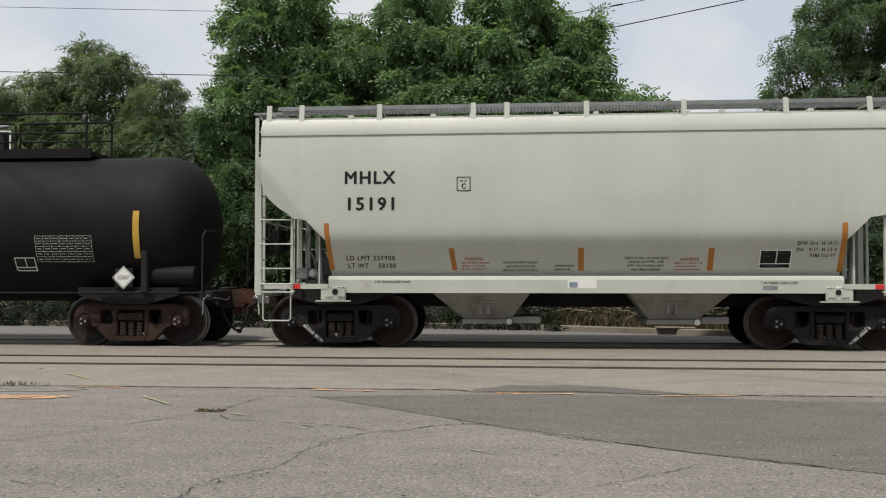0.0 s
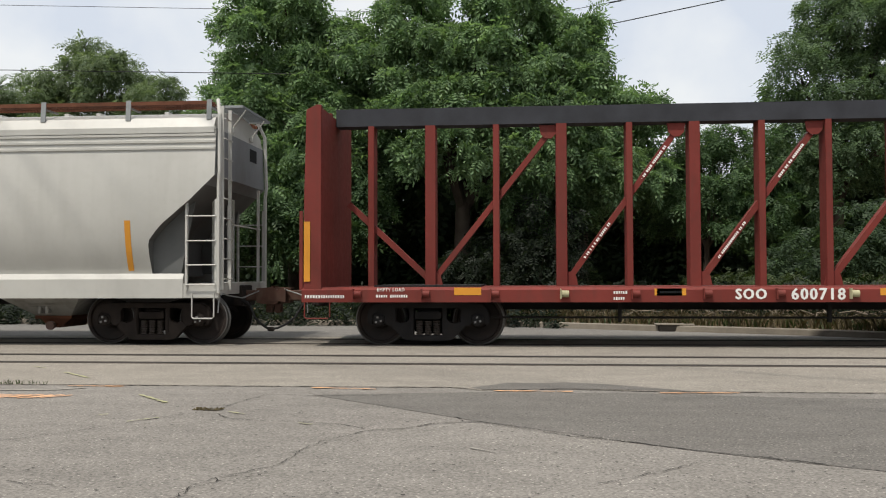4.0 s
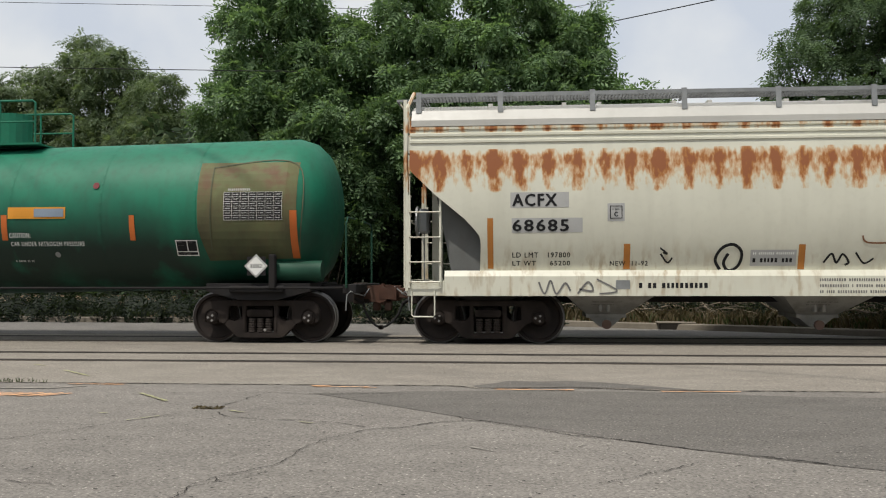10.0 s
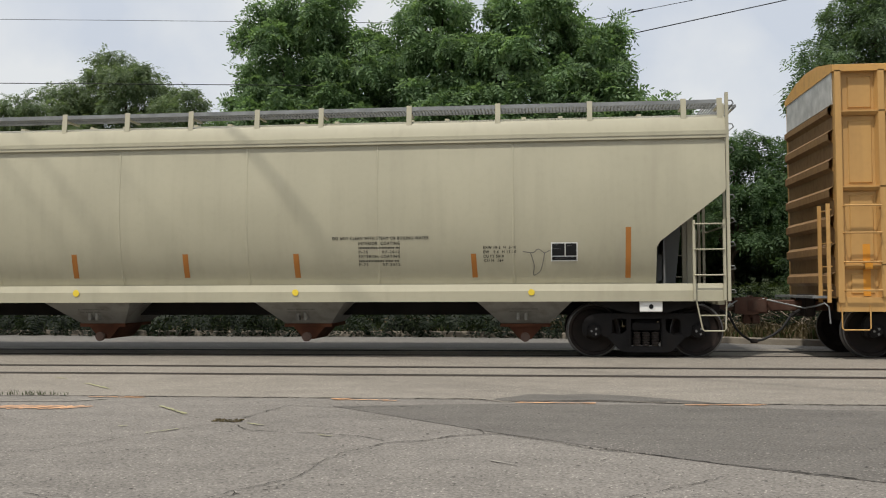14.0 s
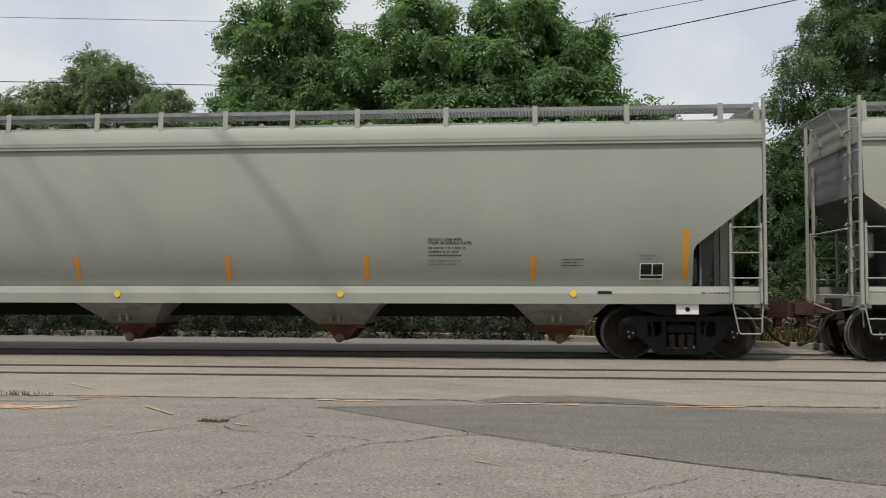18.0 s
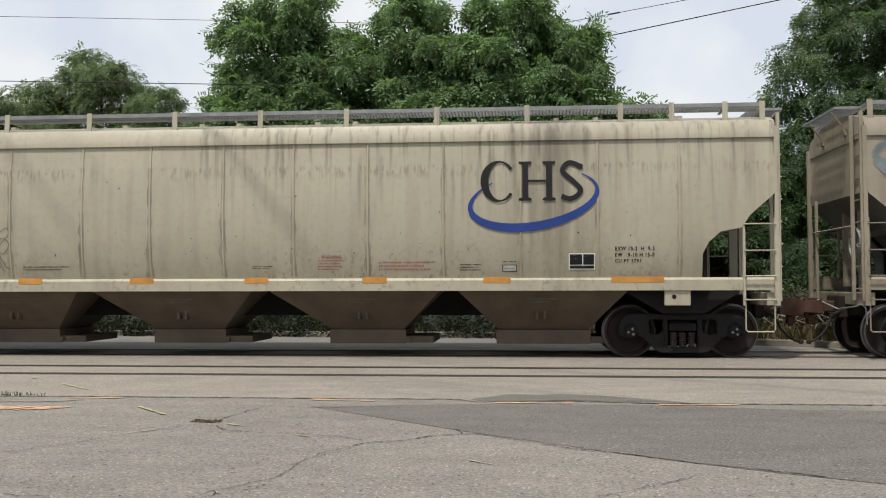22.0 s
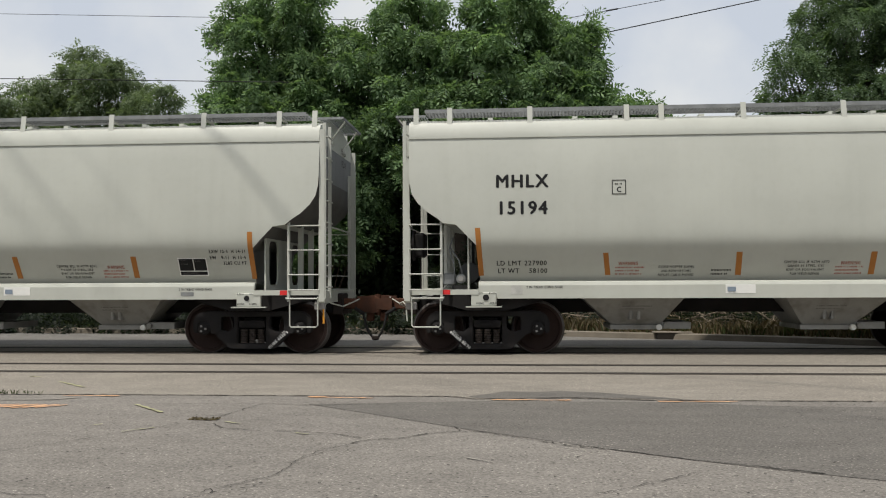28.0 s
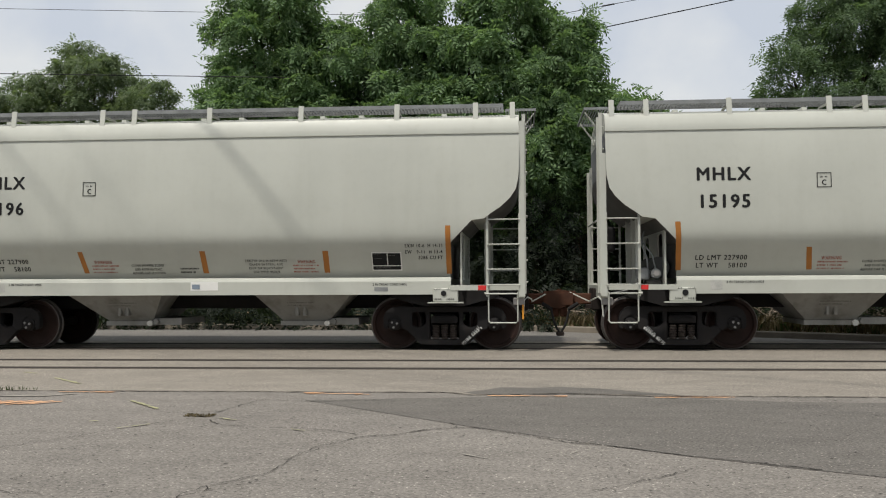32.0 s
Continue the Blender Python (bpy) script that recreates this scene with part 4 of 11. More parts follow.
    part("valve_cover", rod(bmesh.new(), (-4.74, -1.22, 1.34), (-4.74, -1.02, 1.34), 0.085, 14), M["galv"], valve)
    part("valve_stem", rod(bmesh.new(), (-4.74, -1.28, 1.34), (-4.74, -1.22, 1.34), 0.05, 10), M["bolt"], valve)
    part("valve_foot", box(bmesh.new(), -4.90, -4.62, -1.12, -0.84, 1.10, 1.23, 0.02), M["end_shade"], valve)
    part("air_reservoir", rod(bmesh.new(), (-4.62, -0.75, 1.45), (-4.62, 0.55, 1.45), 0.19, 16), M["dark_under"], car, "grey air reservoir", 40)
    for pts in ([(-4.86, -1.08, 1.40), (-4.88, -1.10, 1.62), (-4.96, -1.02, 1.86), (-4.90, -0.9, 2.08)], [(-4.72, -1.05, 1.40), (-4.78, -1.08, 1.66), (-4.94, -0.98, 1.90)], [(-4.98, -1.14, 1.24), (-5.16, -1.18, 1.06), (-5.5, -1.18, 1.0)]):
        part("brake_pipe", pipe(bmesh.new(), pts, 0.014, 6), M["galv"], car, "", 60)
    part("pipe_bracket", box(bmesh.new(), -5.06, -5.0, -1.02, -0.96, 1.1, 2.3), paint, car)
    # uncoupling gear castings under the end sill
    for e in (-1, 1):
        part("lever_bracket", box(bmesh.new(), e * 5.60 - 0.10, e * 5.60 + 0.10, -1.44, -1.36, 0.80, 0.93, 0.015), M["bolt"], car)
    part("lever_flag", box(bmesh.new(), 5.655, 5.685, -1.435, -1.405, 0.56, 0.86), M["orange"], car, "orange lever handle")
    trucks(car, 4.28, "new")
    couplers(car, 5.72, 6.41, mat=M["rust_bright"], lever=M["mhlx"], hose_reach=0.62)
    return car


# ---- four-bay rounded hopper with deep side sill ----
W_ROUND = curved([(1.25, 1.33), (1.5, 1.435), (1.8, 1.525), (2.2, 1.585), (2.6, 1.60), (3.0, 1.588), (3.4, 1.55), (3.9, 1.485), (4.2, 1.44)])
L_ROUND = bent([(1.25, 7.84), (1.65, 7.82), (1.80, 7.82), (1.90, 7.84), (2.05, 7.96), (2.19, 8.09), (2.62, 8.61), (3.05, 9.05), (4.3, 9.05)])


def round_hopper(paint, label, roof_mat, board_mat, gate_mat):
    car = root("covered_hopper", label)
    part("body", hull(bmesh.new(), [1.25, 1.45, 1.8, 1.9, 2.05, 2.19, 2.4, 2.62, 2.8, 3.05, 3.10, 3.3, 3.52, 3.54, 3.9], L_ROUND, W_ROUND), paint, car, "", 25)
    shaded_ends(car.children[0])
    roof_cap(car, 9.02, 1.50, 3.90, 4.10, 1.42, 4.36, roof_mat)
    for z in (3.54, 3.66, 3.78, 3.90):
        for s in (-1, 1):
            bm = bmesh.new()
            w = W_ROUND(z)
            section_x(bm, [(s * (w - 0.02), z - 0.035), (s * (w + 0.028), z - 0.02), (s * (w + 0.028), z + 0.02), (s * (w - 0.02), z + 0.035)], -9.04, 9.04)
            part("eave_rib", bm, paint, car)
    for s in (-1, 1):
        bm = bmesh.new()
        section_x(bm, [(s * 1.40, 0.86), (s * 1.50, 0.86), (s * 1.50, 1.20), (s * 1.44, 1.30), (s * 1.36, 1.30)], -8.45, 8.45)
        part("side_sill", bm, paint, car)
        for e in (-1, 1):
            part("sill_step", box(bmesh.new(), min(e * 8.45, e * 9.1), max(e * 8.45, e * 9.1), s * 1.45 - 0.04, s * 1.45 + 0.045, 0.86, 1.12, 0.01), paint, car)
    sill_frame(car, 9.08, paint, M["steel_dark"])
    for c in (-5.6, -1.9, 1.96, 5.58):
        bay(car, c - 0.78, c + 0.85, c - 0.33, c + 0.33, 0.90, 0.50, 1.25, 0.55, M["bay_grey"], gate_mat, 0.28)
    for e in (-1, 1):
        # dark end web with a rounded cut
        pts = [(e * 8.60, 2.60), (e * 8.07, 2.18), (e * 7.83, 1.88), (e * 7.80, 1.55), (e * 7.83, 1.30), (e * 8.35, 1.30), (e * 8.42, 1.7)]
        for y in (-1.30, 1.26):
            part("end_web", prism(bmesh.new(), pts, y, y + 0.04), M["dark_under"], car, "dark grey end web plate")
        for y in (-1.50, 1.50):
            ladder(car, *(sorted((e * 9.06, e * 8.52))), y, 1.0, 2.62, (1.1, 1.45, 1.88, 2.32), paint)
        for s in (-1, 1):
            bm = bmesh.new()
            pipe(bm, [(e * 9.10, s * 1.50, 0.95), (e * 9.10, s * 1.50, 2.9), (e * 9.12, s * 1.52, 3.1), (e * 9.10, s * 1.46, 4.15), (e * 9.0, s * 1.25, 4.45)], 0.035, 6)
            part("corner_post", bm, paint, car)
        ladder(car, -1.42, -0.98, e * 9.14, 1.0, 4.3, [1.2 + 0.36 * i for i in range(9)], paint, along="y")
        stirrup(car, *(sorted((e * 9.02, e * 8.62))), -1.50, 0.50, 0.95, paint)
        end_posts(car, [e * 8.7], 0.45, 1.1, 2.9, paint, 0.06)
        end_fittings(car, e, 9.06, 1.46, 3.0, 2.20, 4.40, paint, M["galv"])
        part("end_stencil", box(bmesh.new(), min(e * 9.054, e * 9.060), max(e * 9.054, e * 9.060), 0.55, 1.0, 3.55, 3.80), M["black"], car, "black stencil block on the end")
    roof_walk(car, 8.95, 1.17, 4.40, 0.50, [-8.9, -7.47, -5.88, -4.32, -2.75, -1.18, 0.39, 1.5, 2.6, 4.21, 5.8, 7.4, 8.9], 1.45, 4.06, M["galv"], board_mat)
    hatch_row(car, 8.0, 4.27, roof_mat, 8)
    brake_gear(car, -9.0, 2.2, M["galv"])
    trucks(car, 7.71, "brown")
    couplers(car, 9.12, 9.77)
    return car


def side_seam(car, x, z0, z1, wid, paint, proud):
    """An upright weld or lap seam on the near side."""
    bm = bmesh.new()
    prev = None
    for i in range(11):
        z = z0 + (z1 - z0) * i / 10
        row = [bm.verts.new((x + dx, -(wid(z) + p), z)) for dx, p in ((-0.024, -0.004), (-0.012, proud), (0.012, proud), (0.024, -0.004))]
        if prev:
            for k in range(3):
                bm.faces.new((prev[k], prev[k + 1], row[k + 1], row[k]))
        prev = row
    part("seam", bm, paint, car)


# ---- four-bay hopper with plain sill ----
W_POLY = curved([(1.25, 1.29), (1.5, 1.40), (1.8, 1.495), (2.2, 1.556), (2.6, 1.58), (3.0, 1.575), (3.4, 1.545), (3.9, 1.49), (4.2, 1.46)])
L_POLY = bent([(1.27, 8.22), (1.90, 8.22), (2.0, 8.28), (2.82, 9.34), (2.86, 9.36), (4.3, 9.37)])


def poly_hopper(paint, label, gate_mat, bays_mat, seams=()):
    car = root("covered_hopper", label)
    part("body", hull(bmesh.new(), [1.27, 1.5, 1.7, 1.9, 2.0, 2.2, 2.5, 2.82, 2.86, 3.2, 3.5, 3.82], L_POLY, W_POLY), paint, car, "", 25)
    shaded_ends(car.children[0])
    roof_cap(car, 9.38, 1.53, 3.82, 4.10, 1.46, 4.33, paint)
    for s in (-1, 1):
        bm = bmesh.new()
        section_x(bm, [(s * 1.36, 0.98), (s * 1.48, 0.98), (s * 1.48, 1.16), (s * 1.44, 1.28), (s * 1.34, 1.28)], -9.37, 9.37)
        part("side_sill", bm, paint, car)
        bm = bmesh.new()
        section_x(bm, [(s * 1.45, 3.78), (s * 1.57, 3.79), (s * 1.57, 3.86), (s * 1.45, 3.88)], -9.38, 9.38)
        part("eave_rib", bm, paint, car)
    for x in seams:
        side_seam(car, x, 1.30, 3.78, W_POLY, paint, 0.007)
    sill_frame(car, 9.3, paint, M["steel_dark"])
    for c in (-6.1, -2.05, 1.95, 5.97):
        bay(car, c - 0.85, c + 0.85, c - 0.42, c + 0.42, 1.0, 0.56, 1.25, 0.55, bays_mat, gate_mat, 0.28)
    for e in (-1, 1):
        for y in (-1.52, 1.52):
            ladder(car, *(sorted((e * 9.33, e * 8.83))), y, 1.0, 2.35, (1.42, 1.85, 2.28), paint)
        for s in (-1, 1):
            bm = bmesh.new()
            box(bm, e * 9.40 - 0.026, e * 9.40 + 0.026, s * 1.52 - 0.03, s * 1.52 + 0.03, 0.98, 4.5)
            part("corner_post", bm, paint, car)
        part("end_stile", box(bmesh.new(), e * 9.42 - 0.02, e * 9.42 + 0.02, -1.09, -1.04, 1.0, 4.4), paint, car)
        grab = part("end_grab", pipe(bmesh.new(), [(0, 0, 0.05), (e * 0.07, 0.01, 0.05), (e * 0.10, 0.03, 0.0), (e * 0.10, 0.42, 0.0), (e * 0.07, 0.44, 0.05), (0, 0.45, 0.05)], 0.011, 6), M["galv"], car)
        grab.matrix_basis = pose(e * 9.42, -1.51, 1.12)
        for i in range(1, 9):
            again(grab, pose(e * 9.42, -1.51, 1.12 + 0.40 * i), car)
        stirrup(car, *(sorted((e * 9.36, e * 8.86))), -1.50, 0.48, 1.0, paint, taper=0.10)
        end_posts(car, [e * 8.95], 0.30, 1.1, 3.0, paint, 0.06)
        end_bulkhead(car, e * 8.36, 1.36, 1.10, 2.10, ((-1.1, -0.7), (0.7, 1.1)), 1.32, 1.80, M["dark_under"])
        end_fittings(car, e, 9.38, 1.50, 3.6, 2.28, 4.40, paint, M["galv"], (("NCIX", 3.66, 0.12),))
        for s in (-1, 1):
            part("end_web", prism(bmesh.new(), [(e * 8.22, 1.28), (e * 8.22, 1.95), (e * 8.75, 2.55), (e * 8.62, 1.28)], s * 0.75 - 0.03, s * 0.75 + 0.03), M["dark_under"], car, "dark inner end web")
        bm = bmesh.new()
        box(bm, e * 8.12 - 0.19, e * 8.12 + 0.19, -1.44, -1.38, 0.80, 0.99, 0.01)
        part("jacking_pad", bm, M["white"], car, "white jacking pad")
        part("pad_hole", rod(bmesh.new(), (e * 8.12, -1.446, 0.89), (e * 8.12, -1.43, 0.89), 0.04, 12), M["black_hole"], car.children[-1], "dark round hole")
    roof_walk(car, 9.3, 1.17, 4.40, 0.50, [-9.3, -8.73, -7.21, -5.66, -4.09, -2.4, -1.2, 0.0, 1.23, 2.4, 3.98, 5.54, 7.12, 8.7, 9.3], 1.46, 4.08, paint, M["galv"])
    hatch_row(car, 8.4, 4.24, paint, 8)
    brake_gear(car, -9.2, 2.0, M["galv"])
    trucks(car, 8.07, "dark")
    couplers(car, 9.4, 10.1)
    return car


# ---- large grain hopper with hopper slopes below a thin sill ----
W_GRAIN = curved([(1.2, 1.36), (1.4, 1.425), (1.7, 1.50), (2.1, 1.55), (2.6, 1.568), (3.2, 1.555), (3.8, 1.51), (4.2, 1.47)])


def grain_hopper(half, centres, paint, label, seams, posts, bays, reach):
    h = half
    out = bent([(1.38, h - 1.20), (1.80, h - 1.20), (2.00, h - 1.10), (2.18, h - 0.90), (2.24, h - 0.55), (2.45, h - 0.42), (2.80, h - 0.02), (2.84, h), (4.3, h)])
    car = root("covered_hopper", label)
    part("body", hull(bmesh.new(), [1.38, 1.6, 1.8, 1.9, 2.0, 2.1, 2.18, 2.24, 2.45, 2.6, 2.80, 2.84, 3.2, 3.5, 3.86], out, W_GRAIN), paint, car, "", 25)
    shaded_ends(car.children[0], 2.82, paint)
    roof_cap(car, h + 0.02, 1.52, 3.86, 4.08, 1.46, 4.32, paint)
    for s in (-1, 1):
        bm = bmesh.new()
        section_x(bm, [(s * 1.40, 1.18), (s * 1.50, 1.18), (s * 1.50, 1.36), (s * 1.46, 1.40), (s * 1.38, 1.40)], -h, h)
        part("side_sill", bm, paint, car)
    for x in seams:
        side_seam(car, x, 1.40, 3.86, W_GRAIN, paint, 0.016)
    sill_frame(car, h - 0.05, paint, M["steel_dark"], 1.24)
    for xa, xb, xc, xd in bays:
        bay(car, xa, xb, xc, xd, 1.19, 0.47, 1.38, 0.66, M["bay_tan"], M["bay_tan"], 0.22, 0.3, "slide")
    for e in (-1, 1):
        for s in (-1, 1):
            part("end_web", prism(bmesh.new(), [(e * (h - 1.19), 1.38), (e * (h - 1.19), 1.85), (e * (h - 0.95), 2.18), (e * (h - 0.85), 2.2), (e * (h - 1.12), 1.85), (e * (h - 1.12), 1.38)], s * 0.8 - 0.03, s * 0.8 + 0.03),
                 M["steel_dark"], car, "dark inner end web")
        for y in (-1.52, 1.52):
            ladder(car, *(sorted((e * (h + 0.0), e * (h - 0.52)))), y, 0.92, 2.40, (1.02, 1.42, 1.85, 2.30), paint)
        for s in (-1, 1):
            bm = bmesh.new()
            box(bm, e * (h + 0.03) - 0.035, e * (h + 0.03) + 0.035, s * 1.52 - 0.035, s * 1.52 + 0.035, 0.92, 3.95)
            part("corner_post", bm, paint, car)
        ladder(car, -1.50, -1.02, e * (h + 0.07), 1.0, 4.2, [1.2 + 0.38 * i for i in range(8)], paint, along="y")
        stirrup(car, *(sorted((e * (h - 0.02), e * (h - 0.50)))), -1.52, 0.48, 0.95, paint)
        bm = bmesh.new()
        box(bm, e * (h - 1.62) - 0.22, e * (h - 1.62) + 0.22, -1.47, -1.40, 0.92, 1.19, 0.012)
        pad = part("jacking_pad", bm, paint, car)
        part("pad_hole", rod(bmesh.new(), (e * (h - 1.62) - 0.06, -1.476, 1.07), (e * (h - 1.62) - 0.06, -1.46, 1.07), 0.038, 12), M["black_hole"], pad, "dark round hole")
        end_posts(car, [e * (h - 0.30)], 0.40, 1.1, 2.7, paint, 0.06)
        end_fittings(car, e, h + 0.01, 1.50, 2.9, 2.28, 4.38, paint, M["galv"])
    roof_walk(car, h - 0.1, 1.17, 4.385, 0.50, posts, 1.44, 4.06, paint, M["galv"])
    hatch_row(car, h - 1, 4.24, paint, 7)
    brake_gear(car, -h + 0.05, 2.0, M["galv"])
    trucks(car, centres, "dark", 1.20)
    couplers(car, h + 0.05, reach)
    return car


# ---- tank cars ----
def tank_shell(car, half, r, z_axis, sag, mat, head=0.75, cols=16):
    bm = bmesh.new()
    stations = [(-half, 0.0), (-half + 0.02, 0.25), (-half + 0.10, 0.55), (-half + 0.24, 0.78), (-half + 0.45, 0.93), (-half + head, 1.0)]
    stations += [(-half + head + (2 * half - 2 * head) * i / cols, 1.0) for i in range(1, cols)]
    stations += [(-x, k) for x, k in reversed(stations[:6])]
    rings = []
    seg = 48
    for x, k in stations:
        z0 = z_axis - sag * (1 - abs(x) / half)
        if k == 0:
            rings.append([bm.verts.new((x, 0, z0))])
        else:
            rings.append([bm.verts.new((x, r * k * math.sin(2 * math.pi * i / seg), z0 + r * k * math.cos(2 * math.pi * i / seg))) for i in range(seg)])
    for a, b in zip(rings, rings[1:]):
        for i in range(seg):
            j = (i + 1) % seg
            if len(a) == 1:
                bm.faces.new((a[0], b[j], b[i]))
            elif len(b) == 1:
                bm.faces.new((a[i], a[j], b[0]))
            else:
                bm.faces.new((a[i], a[j], b[j], b[i]))
    return part("tank", bm, mat, car, "", 40)


def railing(car, xs, y, z0, z1, mat, r=0.022):
    """Top platform rail: posts and two bars."""
    bm = bmesh.new()
    pipe(bm, [(xs[0], y, z0), (xs[0], y, z1 - 0.04), (xs[0] + 0.05, y, z1), (xs[-1] - 0.05, y, z1), (xs[-1], y, z1 - 0.04), (xs[-1], y, z0)], r, 6)
    rail = part("platform_rail", bm, mat, car)
    bm = bmesh.new()
    rod(bm, (xs[0], y, (z0 + z1) / 2), (xs[-1], y, (z0 + z1) / 2), r * 0.8, 6)
    part("mid_rail", bm, mat, rail)
    for x in xs[1:-1]:
        bm = bmesh.new()
        rod(bm, (x, y, z0), (x, y, z1), r * 0.9, 6)
        part("rail_post", bm, mat, rail)
    return rail


def black_tank():
    mat = M["tank_black"]
    car = root("tank_car", "matt black tank car with amber numbers and a railed top platform")
    tank_shell(car, 6.62, 1.40, 2.20, 0.0, mat)
    for e in (-1, 1):
        bm = bmesh.new()
        section_x(bm, [(-0.30, 0.72), (0.30, 0.72), (0.30, 1.0), (-0.30, 1.0)], min(e * 4.2, e * 6.9), max(e * 4.2, e * 6.9))
        box(bm, e * 6.9 - 0.12, e * 6.9 + 0.12, -1.35, 1.35, 0.86, 1.02, 0.01)
        part("stub_sill", bm, M["steel_dark"], car)
        bm = bmesh.new()
        box(bm, e * 5.75 - 0.06, e * 5.75 + 0.06, -1.36, -1.22, 0.98, 1.75, 0.02)
        box(bm, e * 5.75 - 0.06, e * 5.75 + 0.06, 1.22, 1.36, 0.98, 1.75, 0.02)
        box(bm, e * 5.4 - 0.5, e * 5.4 + 0.5, -1.25, 1.25, 0.82, 1.02, 0.02)
        part("saddle", bm, M["steel_dark"], car)
        for y in (-1.38, 1.38):
            bm = bmesh.new()
            pipe(bm, [(e * 6.85, y, 1.0), (e * 6.85, y, 2.0), (e * 6.85, y * 0.9, 2.1), (e * 6.85, y * 0.4, 2.12)], 0.02, 6)
            part("grab_iron", bm, M["steel_dark"], car)
    for y in (-1.30, 1.30):
        part("side_rail", rod(bmesh.new(), (-6.9, y, 0.98), (6.9, y, 0.98), 0.02, 6), mat, car)
    bm = bmesh.new()
    box(bm, -4.75, 4.35, -0.55, 0.55, 3.60, 3.68)
    box(bm, -4.75, 4.35, -0.57, -0.52, 3.56, 3.74)
    part("top_platform", bm, mat, car, "black steel walkway on the tank")
    for y in (-0.55, 0.55):
        railing(car, [-4.7, -3.55], y, 3.66, 4.42, mat)
        railing(car, [-2.9, -1.4, 0.35], y, 3.66, 4.10, mat)
        railing(car, [0.45, 2.2], y, 3.66, 4.42, mat)
        railing(car, [2.3, 4.25], y, 3.66, 4.42, mat)
    part("manway", rod(bmesh.new(), (-1.45, 0, 3.55), (-1.45, 0, 3.95), 0.28, 16), mat, car)
    part("valve_housing", rod(bmesh.new(), (1.0, 0, 3.55), (1.0, 0, 3.85), 0.22, 16), mat, car)
    for x in (-2.05, 1.05):
        bm = bmesh.new()
        box(bm, x - 0.08, x + 0.08, -0.75, -0.60, 3.34, 3.62, 0.01)
        part("platform_bracket", bm, M["rust"], car, "rust-stained platform bracket")
    ladder(car, -0.18, 0.28, -1.42, 0.45, 3.62, [0.55 + 0.36 * i for i in range(9)], mat, 0.016, 0.03)
    bm = bmesh.new()
    rod(bm, (5.65, -1.05, 1.28), (6.62, -1.05, 1.28), 0.19, 16)
    part("air_reservoir", bm, mat, car, "black air brake reservoir", 40)
    bm = bmesh.new()
    rod(bm, (-0.55, -0.5, 0.95), (-0.55, -0.5, 0.75), 0.14, 12)
    part("bottom_outlet", bm, M["steel_dark"], car)
    bm = bmesh.new()
    pipe(bm, [(-1.3, -1.3, 1.3), (-0.75, -1.28, 1.05), (-0.5, -1.28, 1.2)], 0.02, 6)
    part("heater_pipe", bm, M["steel_dark"], car)
    trucks(car, 5.40, "rusty")
    couplers(car, 6.92, 7.22)
    return car


M["tank_rail"] = plain("sooty green rail paint", (0.012, 0.06, 0.036), 0.6, vary=0.3, scale=5)


def green_tank():
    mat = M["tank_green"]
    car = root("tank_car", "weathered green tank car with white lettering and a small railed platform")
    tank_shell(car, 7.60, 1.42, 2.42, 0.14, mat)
    for e in (-1, 1):
        bm = bmesh.new()
        section_x(bm, [(-0.30, 0.72), (0.30, 0.72), (0.30, 1.05), (-0.30, 1.05)], min(e * 5.2, e * 8.0), max(e * 5.2, e * 8.0))
        box(bm, e * 8.0 - 0.12, e * 8.0 + 0.12, -1.35, 1.35, 0.90, 1.06, 0.01)
        part("stub_sill", bm, M["steel_dark"], car)
        bm = bmesh.new()
        box(bm, e * 6.6 - 0.06, e * 6.6 + 0.06, -1.36, -1.22, 0.98, 1.60, 0.02)
        box(bm, e * 6.6 - 0.06, e * 6.6 + 0.06, 1.22, 1.36, 0.98, 1.60, 0.02)
        box(bm, e * 6.3 - 0.5, e * 6.3 + 0.5, -1.3, 1.3, 0.92, 1.04, 0.02)
        part("saddle", bm, M["steel_dark"], car)
        for y in (-1.38, 1.38):
            bm = bmesh.new()
            pipe(bm, [(e * 7.95, y, 1.0), (e * 7.95, y, 2.15), (e * 7.95, y * 0.9, 2.25), (e * 7.95, y * 0.4, 2.27)], 0.02, 6)
            part("grab_iron", bm, M["tank_rail"], car)
    for y in (-1.30, 1.30):
        part("side_rail", rod(bmesh.new(), (-8.0, y, 1.00), (8.0, y, 1.00), 0.022, 6), M["steel_dark"], car)
    bm = bmesh.new()
    box(bm, -1.15, 1.9, -0.75, 0.75, 3.715, 3.745)
    box(bm, -1.2, 1.95, -0.78, -0.75, 3.712, 3.748)
    part("top_platform", bm, mat, car)
    for y in (-0.75, 0.75):
        railing(car, [-1.1, -0.5, -0.08], y, 3.75, 4.5, mat)
        railing(car, [0.50, 1.15, 1.85], y, 3.75, 4.55, mat)
    bm = bmesh.new()
    rod(bm, (1.0, 0, 3.7), (1.0, 0, 4.4), 0.35, 18)
    part("dome", bm, mat, car)
    ladder(car, -0.22, 0.22, -1.44, 0.50, 3.72, [0.6 + 0.36 * i for i in range(9)], mat, 0.016, 0.03)
    bm = bmesh.new()
    rod(bm, (6.55, -1.02, 1.30), (7.45, -1.02, 1.30), 0.19, 16)
    part("air_reservoir", bm, M["tank_rail"], car, "dark green air brake reservoir", 40)
    trucks(car, 6.31, "brown")
    couplers(car, 8.0, 8.42)
    return car


M["strap_pale"] = plain("pale worn webbing", (0.40, 0.37, 0.23), 0.8, vary=0.25, scale=12)


